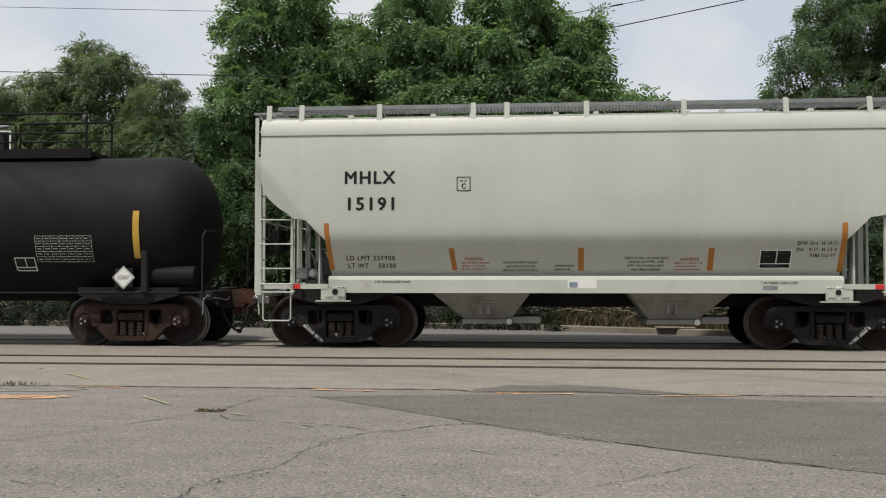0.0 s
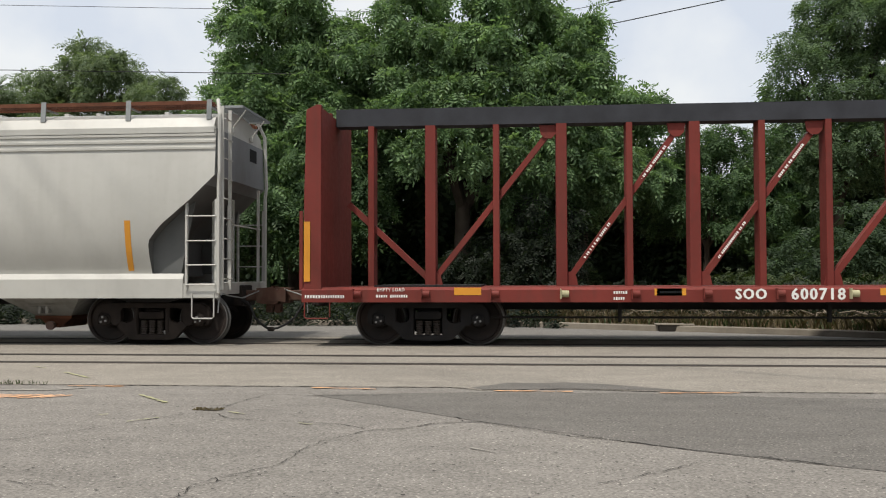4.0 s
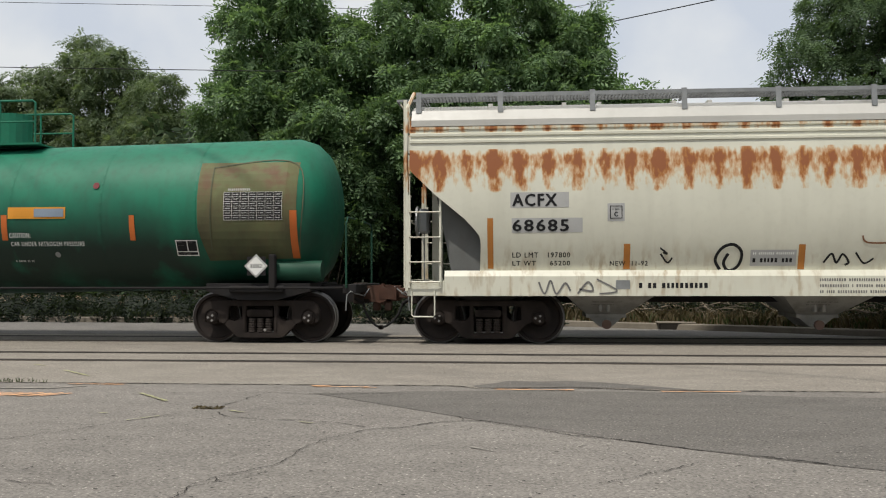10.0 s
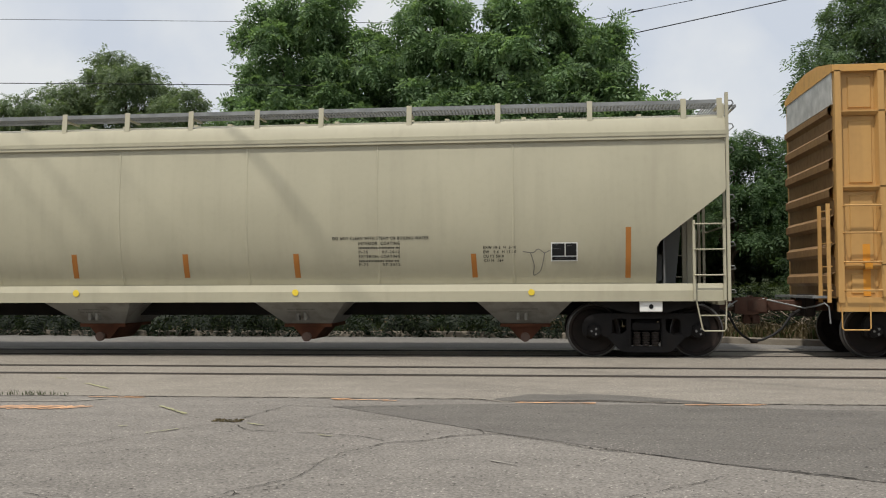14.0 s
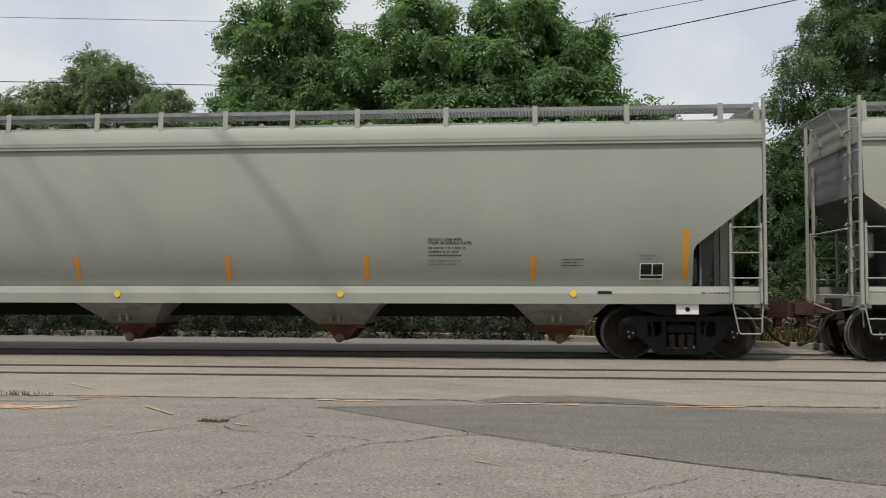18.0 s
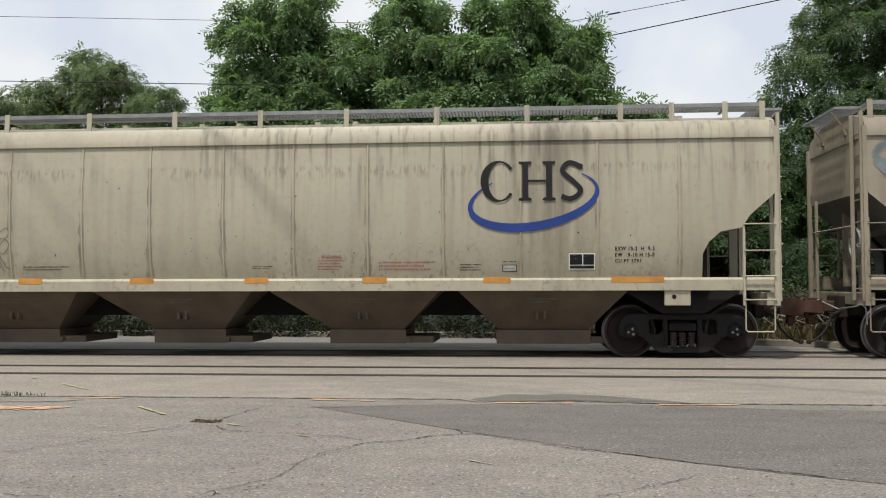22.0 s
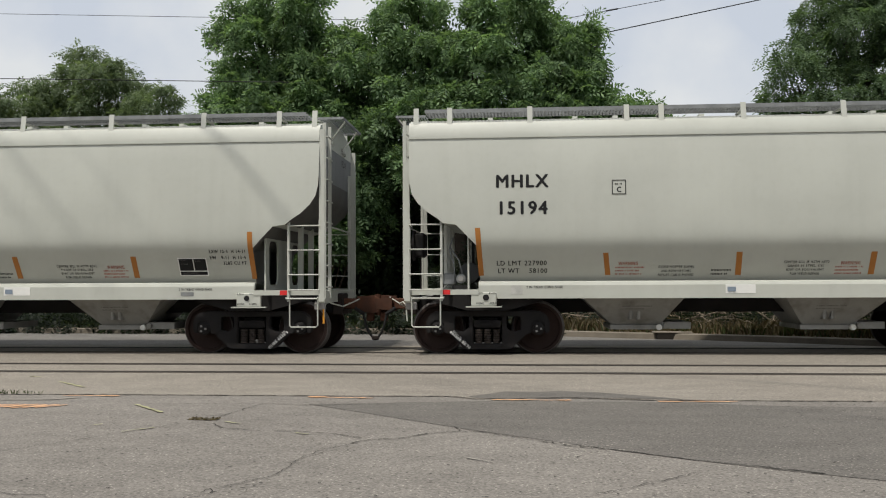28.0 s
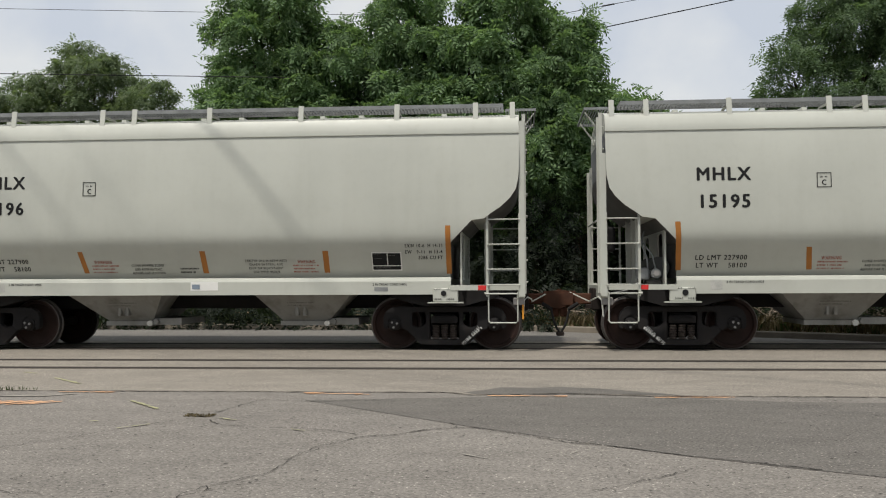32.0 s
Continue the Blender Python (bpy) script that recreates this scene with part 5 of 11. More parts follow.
def centre_beam():
    mat = M["oxide"]
    car = root("centre_beam_flat_car", "empty oxide red centre beam flat car with end bulkheads")
    for s in (-1, 1):
        bm = bmesh.new()
        section_x(bm, [(s * 1.25, 0.80), (s * 1.48, 0.785), (s * 1.48, 1.00), (s * 1.40, 1.045), (s * 1.25, 1.045)], -11.2, 11.2)
        part("side_sill", bm, mat, car)
    bm = bmesh.new()
    box(bm, -11.2, 11.2, -1.25, 1.25, 0.98, 1.05)
    part("deck", bm, mat, car)
    part("centre_sill", box(bmesh.new(), -9.6, 9.6, -0.35, 0.35, 0.62, 0.979), M["steel_dark"], car)
    part("cross_plate", prism(bmesh.new(), [(-0.15, 3.30), (-0.09, 3.27), (0.15, 3.62), (0.13, 3.70), (0.06, 3.72), (-0.15, 3.38)], -0.14, -0.112), mat, car)
    bm = bmesh.new()
    section_x(bm, [(-0.20, 4.09), (0.20, 4.09), (0.20, 4.42), (-0.20, 4.42)], -10.84, 10.84)
    part("top_beam", bm, M["wood_dark"], car, "dark worn top chord")
    xs = [0.60, 1.79, 2.98, 4.19, 5.38, 6.63, 7.85, 9.09, 10.22]
    for e in (-1, 1):
        for i, x in enumerate(xs):
            w = 0.10 if i in (3, 5, 7) else 0.06
            bm = bmesh.new()
            box(bm, e * (x - 0.05) - w, e * (x - 0.05) + w, -0.20, 0.20, 1.04, 4.10, 0.01)
            part("post", bm, mat, car)
        for i in range(4):
            xt, xb = ((-0.39, 1.67), (1.97, 4.0), (4.46, 6.45), (6.82, 8.98))[i]
            xt, xb = e * xt, e * xb
            bm = bmesh.new()
            w = 0.052
            d = Vector((xb - xt, 0, -2.75)).normalized()
            nrm = Vector((-d.z, 0, d.x)) * w
            a, b = Vector((xt, 0, 3.92)), Vector((xb, 0, 1.18))
            prism(bm, [((a + nrm).x, (a + nrm).z), ((b + nrm).x, (b + nrm).z), ((b - nrm).x, (b - nrm).z), ((a - nrm).x, (a - nrm).z)], -0.10 - 0.01 * (e > 0), 0.10)
            g = e * 1
            prism(bm, [(a.x - 0.17, 4.07), (a.x + 0.17, 4.07), (a.x + 0.14, 3.90), (a.x + 0.06, 3.82), (a.x - 0.06, 3.82), (a.x - 0.14, 3.90)], -0.135, -0.095)
            prism(bm, [(b.x - 0.17, 1.06), (b.x + 0.17, 1.06), (b.x + 0.13, 1.24), (b.x + 0.05, 1.32), (b.x - 0.05, 1.32), (b.x - 0.13, 1.24)], -0.135, -0.095)
            part("diagonal", bm, mat, car)
        bm = bmesh.new()
        a, b = Vector((e * 10.62, 0, 2.62)), Vector((e * 9.1, 0, 1.2))
        d = (b - a).normalized()
        nrm = Vector((-d.z, 0, d.x)) * 0.052
        prism(bm, [((a + nrm).x, (a + nrm).z), ((b + nrm).x, (b + nrm).z), ((b - nrm).x, (b - nrm).z), ((a - nrm).x, (a - nrm).z)], -0.1, 0.1)
        part("diagonal", bm, mat, car)
        # bulkhead: sheet, corner posts and stiffeners outside
        bm = bmesh.new()
        box(bm, e * 10.88 - 0.03, e * 10.88 + 0.03, -1.42, 1.42, 1.0, 4.24)
        bk = part("bulkhead", bm, mat, car, "riveted red end bulkhead")
        for y in (-1.40, -0.5, 0.5, 1.40):
            bm = bmesh.new()
            prism(bm, [(e * 10.86, 1.0), (e * 11.17, 1.0), (e * 11.16, 2.6), (e * 11.12, 4.20), (e * 10.95, 4.29), (e * 10.86, 4.29)], y - 0.06, y + 0.06)
            part("bulkhead_post", bm, mat, bk)
        for z in (1.6, 2.2, 2.8, 3.4, 3.9):
            bm = bmesh.new()
            box(bm, min(e * 10.91, e * 11.05), max(e * 10.91, e * 11.05), -1.34, 1.34, z - 0.04, z + 0.04)
            part("stiffener", bm, mat, bk)
        ladder(car, -1.42, -0.95, e * 11.22, 1.0, 2.4, (1.25, 1.6, 1.95, 2.3), mat, along="y")
        stirrup(car, *(sorted((e * 11.15, e * 10.7))), -1.46, 0.50, 0.85, mat)
    # strap winches along the sill
    for i in range(18):
        x = -10.265 + 1.205 * i
        bm = bmesh.new()
        rod(bm, (x, -1.50, 0.93), (x + 0.13, -1.50, 0.93), 0.06, 10)
        box(bm, x - 0.02, x, -1.58, -1.44, 0.84, 1.02)
        part("strap_winch", bm, M["strap_pale"] if i in (3, 7, 9, 11, 14) else mat, car, "winch with rolled webbing strap", 40)
    bm = bmesh.new()
    box(bm, 6.1, 6.65, -1.49, -1.44, 0.42, 0.72, 0.01)
    part("strap_box", bm, mat, car, "small red strap storage box")
    bm = bmesh.new()
    rod(bm, (-8.0, -0.9, 0.50), (8.0, -0.9, 0.50), 0.02, 6)
    for x in (-5.6, -2.0, 1.9, 5.0):
        box(bm, x - 0.03, x + 0.03, -0.95, -0.85, 0.42, 0.8)
    part("brake_pipe", bm, M["steel_dark"], car)
    trucks(car, 9.0, "dark")
    couplers(car, 11.15, 12.12)
    return car


def flat_w(v):
    return lambda z, x=0.0: v


def boxcar():
    mat = M["yellow"]
    car = root("box_car", "yellow ribbed box car with black sliding doors and purple graffiti")
    h = 7.80
    bm = bmesh.new()
    box(bm, -h, h, -1.45, 1.45, 1.02, 4.86)
    part("body", bm, mat, car)
    sec = [(-1.56, 4.80), (-1.56, 4.91), (-1.40, 4.95), (-0.7, 5.08), (0, 5.12), (0.7, 5.08), (1.40, 4.95), (1.56, 4.91), (1.56, 4.80)]
    part("roof", section_x(bmesh.new(), sec, -h - 0.03, h + 0.03), M["yellow_roof"], car, "galvanised and yellow roof")
    for s in (-1, 1):
        bm = bmesh.new()
        section_x(bm, [(s * 1.44, 0.80), (s * 1.53, 0.80), (s * 1.53, 1.04), (s * 1.44, 1.04)], -h, h)
        prism(bm, [(-5.6, 0.66), (-4.9, 0.57), (4.9, 0.57), (5.6, 0.66), (5.6, 0.82), (-5.6, 0.82)], s * 1.47 - 0.03, s * 1.47 + 0.03)
        part("side_sill", bm, mat, car)
    # external posts and horizontal panel ledges
    for s in (-1, 1):
        for x in (-7.06, -6.23, -5.38, -4.56, -3.73, -2.90, 2.92, 3.76, 4.56, 5.42, 6.21, 7.02):
            bm = bmesh.new()
            section = [(x - 0.085, s * 1.45), (x - 0.05, s * 1.56), (x + 0.05, s * 1.56), (x + 0.085, s * 1.45)]
            a = [bm.verts.new((px, py, 1.04)) for px, py in section]
            b = [bm.verts.new((px, py, 4.82)) for px, py in section]
            for i in range(4):
                bm.faces.new((a[i], a[(i + 1) % 4], b[(i + 1) % 4], b[i]))
            bm.faces.new(a)
            bm.faces.new(b[::-1])
            part("side_post", bm, mat, car)
        for z in (1.55, 2.85, 4.11):
            for xa, xb in ((-7.70, -2.2), (2.30, 7.70)):
                bm = bmesh.new()
                section_x(bm, [(s * 1.45, z - 0.04), (s * 1.50, z - 0.04), (s * 1.56, z + 0.01), (s * 1.56, z + 0.03), (s * 1.45, z + 0.03)], xa, xb)
                part("side_ledge", bm, mat, car)
        for nm, xa, xb in (("corner_post", -h, -h + 0.10), ("corner_post", h - 0.10, h), ("door_post", -2.19, -1.99), ("door_post", 2.09, 2.33)):
            part(nm, box(bmesh.new(), xa, xb, min(s * 1.44, s * 1.56), max(s * 1.44, s * 1.56), 0.95, 4.82), mat, car)
    # pressed panels between the posts
    for xs in ((-7.70, -7.06, -6.23, -5.38, -4.56, -3.73, -2.90, -2.20), (2.33, 2.92, 3.76, 4.56, 5.42, 6.21, 7.02, 7.70)):
        for xa, xb in zip(xs, xs[1:]):
            for za, zb in ((1.04, 1.50), (1.58, 2.80), (2.88, 4.06), (4.14, 4.80)):
                a, b, c, d = xa + 0.125, xb - 0.125, za + 0.05, zb - 0.07
                bm = bmesh.new()
                foot = [bm.verts.new((px, -1.448, pz)) for px, pz in ((a, c), (b, c), (b, d), (a, d))]
                top = [bm.verts.new((px, -1.468, pz)) for px, pz in ((a + 0.02, c + 0.02), (b - 0.02, c + 0.02), (b - 0.02, d - 0.02), (a + 0.02, d - 0.02))]
                bm.faces.new(top)
                for i in range(4):
                    bm.faces.new((foot[i], foot[(i + 1) % 4], top[(i + 1) % 4], top[i]))
                part("side_panel", bm, mat, car)
    for z in (4.42, 1.62):
        bm = bmesh.new()
        box(bm, 5.47, 6.22, -1.60, -1.50, z - 0.10, z + 0.11, 0.01)
        bp = part("fixture_plate", bm, mat, car)
        bm = bmesh.new()
        box(bm, 5.77, 5.92, -1.66, -1.60, z - 0.07, z + 0.09, 0.015)
        part("latch", bm, M["steel_dark"], bp, "small dark latch")
    # door
    for s in (-1, 1):
        bm = bmesh.new()
        box(bm, -1.83, 1.93, s * 1.60 - 0.03, s * 1.60 + 0.03, 1.01, 4.79, 0.01)
        dr = part("sliding_door", bm, M["door_black"], car, "black plug door with ribs and lock bars")
        for z in (1.07, 2.31, 3.54, 4.72):
            bm = bmesh.new()
            section_x(bm, [(s * 1.62, z - 0.05), (s * 1.68, z - 0.03), (s * 1.68, z + 0.03), (s * 1.62, z + 0.05)], -1.80, 1.90)
            part("door_rib", bm, M["door_black"], dr)
        for x in (-1.72, -1.12, 0.05, 1.19, 1.84):
            bm = bmesh.new()
            if x in (-1.12, 1.19):
                rod(bm, (x, s * 1.69, 0.98), (x, s * 1.69, 4.76), 0.028, 8)
            else:
                box(bm, x - 0.05, x + 0.05, s * 1.64 - 0.02, s * 1.64 + 0.03, 1.02, 4.76)
            part("lock_bar", bm, M["door_black"], dr)
        for x in (0.05,):
            bm = bmesh.new()
            box(bm, x - 0.14, x + 0.10, s * 1.69 - 0.03, s * 1.69 + 0.03, 1.75, 2.10, 0.015)
            part("door_lock", bm, M["steel_dark"], dr)
        bm = bmesh.new()
        section_x(bm, [(s * 1.55, 0.90), (s * 1.68, 0.90), (s * 1.68, 0.97), (s * 1.55, 0.97)], -1.95, 7.0)
        part("door_rail", bm, mat, car)
    for e in (-1, 1):
        # corrugated end
        bm = bmesh.new()
        zs = [1.05, 1.22, 1.28, 1.40, 1.46, 1.70, 1.76, 1.88, 1.94, 2.18, 2.24, 2.36, 2.42, 2.66, 2.72, 2.84, 2.90, 3.14, 3.20, 3.32, 3.38, 3.62, 3.68, 3.80, 3.86, 4.06, 4.12, 4.22, 4.26]
        rows = []
        for i, z in enumerate(zs):
            d = 0.075 if i % 4 in (2, 3) else 0.0
            rows.append([bm.verts.new((e * (h + 0.005 + d), y, z)) for y in (-1.42, 1.42)])
        for a, b in zip(rows, rows[1:]):
            bm.faces.new((a[0], a[1], b[1], b[0]))
        part("end_panel", bm, M["yellow_end"], car, "corrugated end sheet")
        bm = bmesh.new()
        box(bm, min(e * (h + 0.004), e * (h + 0.02)), max(e * (h + 0.004), e * (h + 0.02)), -1.45, 1.45, 4.27, 4.88)
        # dim white, with the shaded end's grey put into it
        part("end_placard", bm, M["white_dim"], car, "white upper end panel")
        ladder(car, -1.45, -0.95, e * (h + 0.12), 0.95, 2.6, (1.15, 1.55, 1.95, 2.5), mat, along="y")
        bm = bmesh.new()
        box(bm, min(e * (h + 0.05), e * (h + 0.35)), max(e * (h + 0.05), e * (h + 0.35)), -1.3, 1.3, 1.02, 1.06)
        part("crossover_step", bm, M["galv"], car)
        stirrup(car, *(sorted((e * (h - 0.05), e * (h - 0.50)))), -1.55, 0.50, 0.90, mat)
        for z in (1.15, 1.62, 2.10, 2.55):
            bm = bmesh.new()
            xa, xb = sorted((e * (h - 0.10), e * (h - 0.68)))
            pipe(bm, [(xa, -1.55, z), (xa, -1.63, z), (xb, -1.63, z), (xb, -1.55, z)], 0.016, 6)
            part("grab_iron", bm, mat, car)
    bm = bmesh.new()
    box(bm, -7.4, 7.4, -0.3, 0.3, 0.62, 1.02)
    for i in range(26):
        x = -6.3 + i * 0.5
        box(bm, x - 0.05, x + 0.05, -1.42, 1.42, 0.80, 1.0)
    part("underframe", bm, M["steel_dark"], car)
    part("sill_recess", box(bmesh.new(), 0.1, 7.0, -1.490, -1.45, 0.775, 0.895), mat, car, "recessed strip under the door track")
    for i in range(18):
        x = 0.3 + i * 0.39
        part("sill_bracket", box(bmesh.new(), x - 0.11, x + 0.11, -1.56, -1.53, 0.765, 0.91), mat, car)
    bm = bmesh.new()
    box(bm, -1.9, -1.2, -0.9, -0.4, 0.40, 0.75, 0.03)
    rod(bm, (-1.2, -0.8, 0.55), (-0.5, -0.8, 0.55), 0.15, 12)
    part("brake_cylinder", bm, M["steel_dark"], car)
    part("brake_rod", rod(bmesh.new(), (-4.4, -0.95, 0.42), (-1.9, -0.85, 0.42), 0.016, 6), M["steel_dark"], car)
    part("brake_rod", rod(bmesh.new(), (2.8, -0.95, 0.50), (6.0, -0.95, 0.42), 0.016, 6), M["steel_dark"], car)
    brake_gear(car, h + 0.3, 2.2, M["steel_dark"])
    trucks(car, 6.18, "dark")
    couplers(car, 7.95, 8.95)
    return car




# ---- paint on the cars' sides ----
M["red_bright"] = plain("red reflector", (0.65, 0.04, 0.04), 0.3, vary=0.1)
M["amber_dim"] = plain("dirty amber lettering", (0.36, 0.25, 0.07), 0.6, vary=0.25, scale=14)
M["grey_box"] = plain("grey primer patch", (0.40, 0.40, 0.39), 0.6, vary=0.12)
M["grey_text"] = plain("faded grey lettering", (0.16, 0.155, 0.15), 0.6, vary=0.25, scale=14)
M["rust_pale"] = plain("pale rust run", (0.42, 0.30, 0.17), 0.8, vary=0.3, scale=9)
M["rust_paint"] = plain("rust stain", (0.20, 0.095, 0.05), 0.85, vary=0.35, scale=9)
M["white_dim"] = plain("dirty white lettering", (0.48, 0.48, 0.45), 0.6, vary=0.25, scale=14)
M["orange_red"] = plain("orange red strip", (0.50, 0.13, 0.03), 0.5, vary=0.15)
M["purple_deep"] = plain("dark violet-brown spray paint", (0.035, 0.022, 0.035), 0.5, vary=0.2)
M["maroon"] = plain("maroon paint", (0.16, 0.03, 0.035), 0.55, vary=0.15)
M["blue_grey"] = plain("blue grey paint", (0.22, 0.27, 0.33), 0.55, vary=0.12)
M["faded"] = car_paint("faded olive paint", (0.125, 0.135, 0.060), 0.65, 0.35, 0.35, (0.13, 0.075, 0.045), 0.25, 0.25)
stains(M["faded"], [(1.5, 0.9), (2.2, 0.8), (2.7, 0.5), (3.6, 0.6)], 2.6, (1, 1, 0.7), (0.42, 0.62), (0.060, 0.044, 0.026), 0.8, 0.9)
stains(M["faded"], [(2.3, 0.0), (2.8, 0.9), (3.5, 0.9)], 3.4, (0.7, 1, 1.0), (0.52, 0.66), (0.135, 0.055, 0.040), 0.75, 1.4)
# darker towards the belly, as on the green tank
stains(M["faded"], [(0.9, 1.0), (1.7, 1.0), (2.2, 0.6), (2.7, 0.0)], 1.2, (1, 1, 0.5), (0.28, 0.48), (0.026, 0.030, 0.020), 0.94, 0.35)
M["tank_stain"] = plain("faint rusty stain on green", (0.085, 0.095, 0.055), 0.7, vary=0.35, scale=6)
M["pink_grey"] = plain("faded pinkish paint", (0.27, 0.20, 0.18), 0.6, vary=0.25, scale=7)
M["orange_sill"] = plain("worn orange strip", (0.50, 0.24, 0.06), 0.5, vary=0.25, scale=12)
M["stencil"] = plain("white stencil paint", (0.55, 0.55, 0.53), 0.6, vary=0.2)
M["red_dim"] = plain("faded red lettering", (0.36, 0.10, 0.07), 0.6, vary=0.2)
M["graffiti_blue"] = plain("faded blue spray paint", (0.165, 0.205, 0.225), 0.65, vary=0.35, scale=9)
M["graffiti_haze"] = plain("thin blue overspray", (0.235, 0.235, 0.205), 0.7, vary=0.3, scale=9)
M["graffiti_green"] = plain("green spray paint", (0.10, 0.30, 0.12), 0.55, vary=0.2)
M["graffiti_grey"] = plain("grey spray paint", (0.26, 0.25, 0.24), 0.6, vary=0.3)
M["brown_black"] = plain("brown black lettering", (0.045, 0.03, 0.025), 0.55, vary=0.2)
M["blue_mark"] = plain("deep blue emblem paint", (0.022, 0.05, 0.22), 0.5, vary=0.12)
M["sky_mark"] = plain("blue emblem paint", (0.075, 0.165, 0.33), 0.5, vary=0.2)
M["red_mark"] = plain("red emblem paint", (0.52, 0.10, 0.05), 0.5, vary=0.12)
M["purple"] = plain("purple spray paint", (0.080, 0.045, 0.19), 0.5, vary=0.25, scale=5)
M["purple_light"] = plain("lilac spray paint", (0.36, 0.27, 0.45), 0.5, vary=0.25, scale=5)


def tank_w(r, z_axis, proud=0.0):
    return lambda z, x=0.0: math.sqrt(max(0.04, r * r - (z - z_axis) ** 2)) + proud


def sagged_w(proud):
    """Half width of the green tank, whose axis dips towards its middle and whose heads round off."""
    def w(z, x=0.0):
        a = abs(x)
        r = 1.42 if a < 6.85 else 1.42 - 0.10 * (a - 6.85) / 0.30
        return math.sqrt(max(0.04, r * r - (z - 2.42 + 0.14 * (1 - a / 7.6)) ** 2)) + proud
    w.cuts_x = [-7.15, -7.0, -6.85, -6.4, -6.0, -5.4, -4.8, -4.2, -3.4, -2.6, -1.8, -0.9, 0.001, 0.9, 1.8, 2.6, 3.4, 4.2, 4.8, 5.4, 6.0, 6.4, 6.85, 7.0, 7.15]
    return w


def fixed(v):
    return lambda z, x=0.0: v


BOX_POSTS = (-7.06, -6.23, -5.38, -4.56, -3.73, -2.90, 2.92, 3.76, 4.56, 5.42, 6.21, 7.02)
BOX_LEDGES = (1.55, 2.85, 4.11)


def box_side(proud):
    """The ribbed side of the box car: flat sheet, posts, ledges and sill."""
    def w(z, x=0.0):
        if z < 1.045:
            return 1.535 + proud
        if -2.20 < x < -1.98 or 2.08 < x < 2.34:
            return 1.565 + proud
        d = min(abs(x - p) for p in BOX_POSTS)
        if d < 0.09:
            return 1.45 + 0.11 * min(1.0, (0.09 - d) / 0.035) + proud
        if min(abs(z - q) for q in BOX_LEDGES) < 0.05:
            return 1.56 + proud
        return 1.45 + proud
    w.cuts_x = [p + o for p in BOX_POSTS for o in (-0.09, -0.055, 0.055, 0.09)] + [-2.201, -2.199, -1.981, -1.979]
    w.cuts_z = [q + o for q in BOX_LEDGES for o in (-0.051, -0.049, 0.049, 0.051)] + [1.044, 1.046]
    return w


W_BTANK, W_BTANK_P = tank_w(1.40, 2.20, 0.006), tank_w(1.40, 2.20, 0.011)
W_GTANK, W_GTANK_P = sagged_w(0.005), sagged_w(0.011)
W_SILL, W_RSILL, W_PSILL, W_GSILL, W_CB, W_CB_P = fixed(1.42), fixed(1.50), fixed(1.48), fixed(1.50), fixed(1.48), fixed(1.49)
W_BOX, W_POST, W_POST_P, W_GRAF, W_GRAF2 = box_side(0.016), box_side(0.016), box_side(0.024), box_side(0.018), box_side(0.026)
W_DOOR, W_GRAFD, W_GRAFD2 = fixed(1.63), fixed(1.70), fixed(1.71)


def W_ROUND_P(z, x=0.0):
    return W_ROUND(z) + 0.005


def drape(bm, wid, proud):
    """Lays a flat figure in x and z on the car's side, cut where the side bends."""
    xs = [v.co.x for v in bm.verts]
    zs = [v.co.z for v in bm.verts]
    x0, x1, z0, z1 = min(xs), max(xs), min(zs), max(zs)
    cuts_x = [c for c in (wid.cuts_x if hasattr(wid, "cuts_x") else []) if x0 < c < x1]
    cuts_z = [c for c in (wid.cuts_z if hasattr(wid, "cuts_z") else []) if z0 < c < z1]
    step = 0.13
    cuts_z += [z0 + step * i for i in range(1, int((z1 - z0) / step) + 1)]
    for c in cuts_x:
        bmesh.ops.bisect_plane(bm, geom=bm.verts[:] + bm.edges[:] + bm.faces[:], plane_co=(c, 0, 0), plane_no=(1, 0, 0))
    for c in cuts_z:
        bmesh.ops.bisect_plane(bm, geom=bm.verts[:] + bm.edges[:] + bm.faces[:], plane_co=(0, 0, c), plane_no=(0, 0, 1))
    for v in bm.verts:
        v.co.y = -(wid(v.co.z, v.co.x) + proud)
    return bm


def flat_ring(bm, outer, inner):
    a = [bm.verts.new((x, 0, z)) for x, z in outer]
    b = [bm.verts.new((x, 0, z)) for x, z in inner]
    n = len(a)
    for i in range(n):
        bm.faces.new((a[i], a[(i + 1) % n], b[(i + 1) % n], b[i]))
    return bm


def rect_pts(x0, x1, z0, z1, inset=0.0):
    return [(x0 + inset, z0 + inset), (x1 - inset, z0 + inset), (x1 - inset, z1 - inset), (x0 + inset, z1 - inset)]


def round_pts(x, z, r, n=20):
    return [(x + r * math.cos(2 * math.pi * i / n), z + r * math.sin(2 * math.pi * i / n)) for i in range(n)]


def class_box(car, x0, x1, z0, z1, wid, letter, mat):
    b = part("class_box", drape(flat_ring(bmesh.new(), rect_pts(x0, x1, z0, z1), rect_pts(x0, x1, z0, z1, 0.014)), wid, 0.008), mat, car, "outlined square with a letter")
    w = x1 - x0
    lettering(letter, b, x0 + w * 0.36, z0 + (z1 - z0) * 0.16, (z1 - z0) * 0.36, wid, mat, w * 0.28, bold=0.02)
    bars(b, x0 + w * 0.22, z1 - (z1 - z0) * 0.2, (w * 0.56,), (z1 - z0) * 0.16, 0.01, wid, mat)


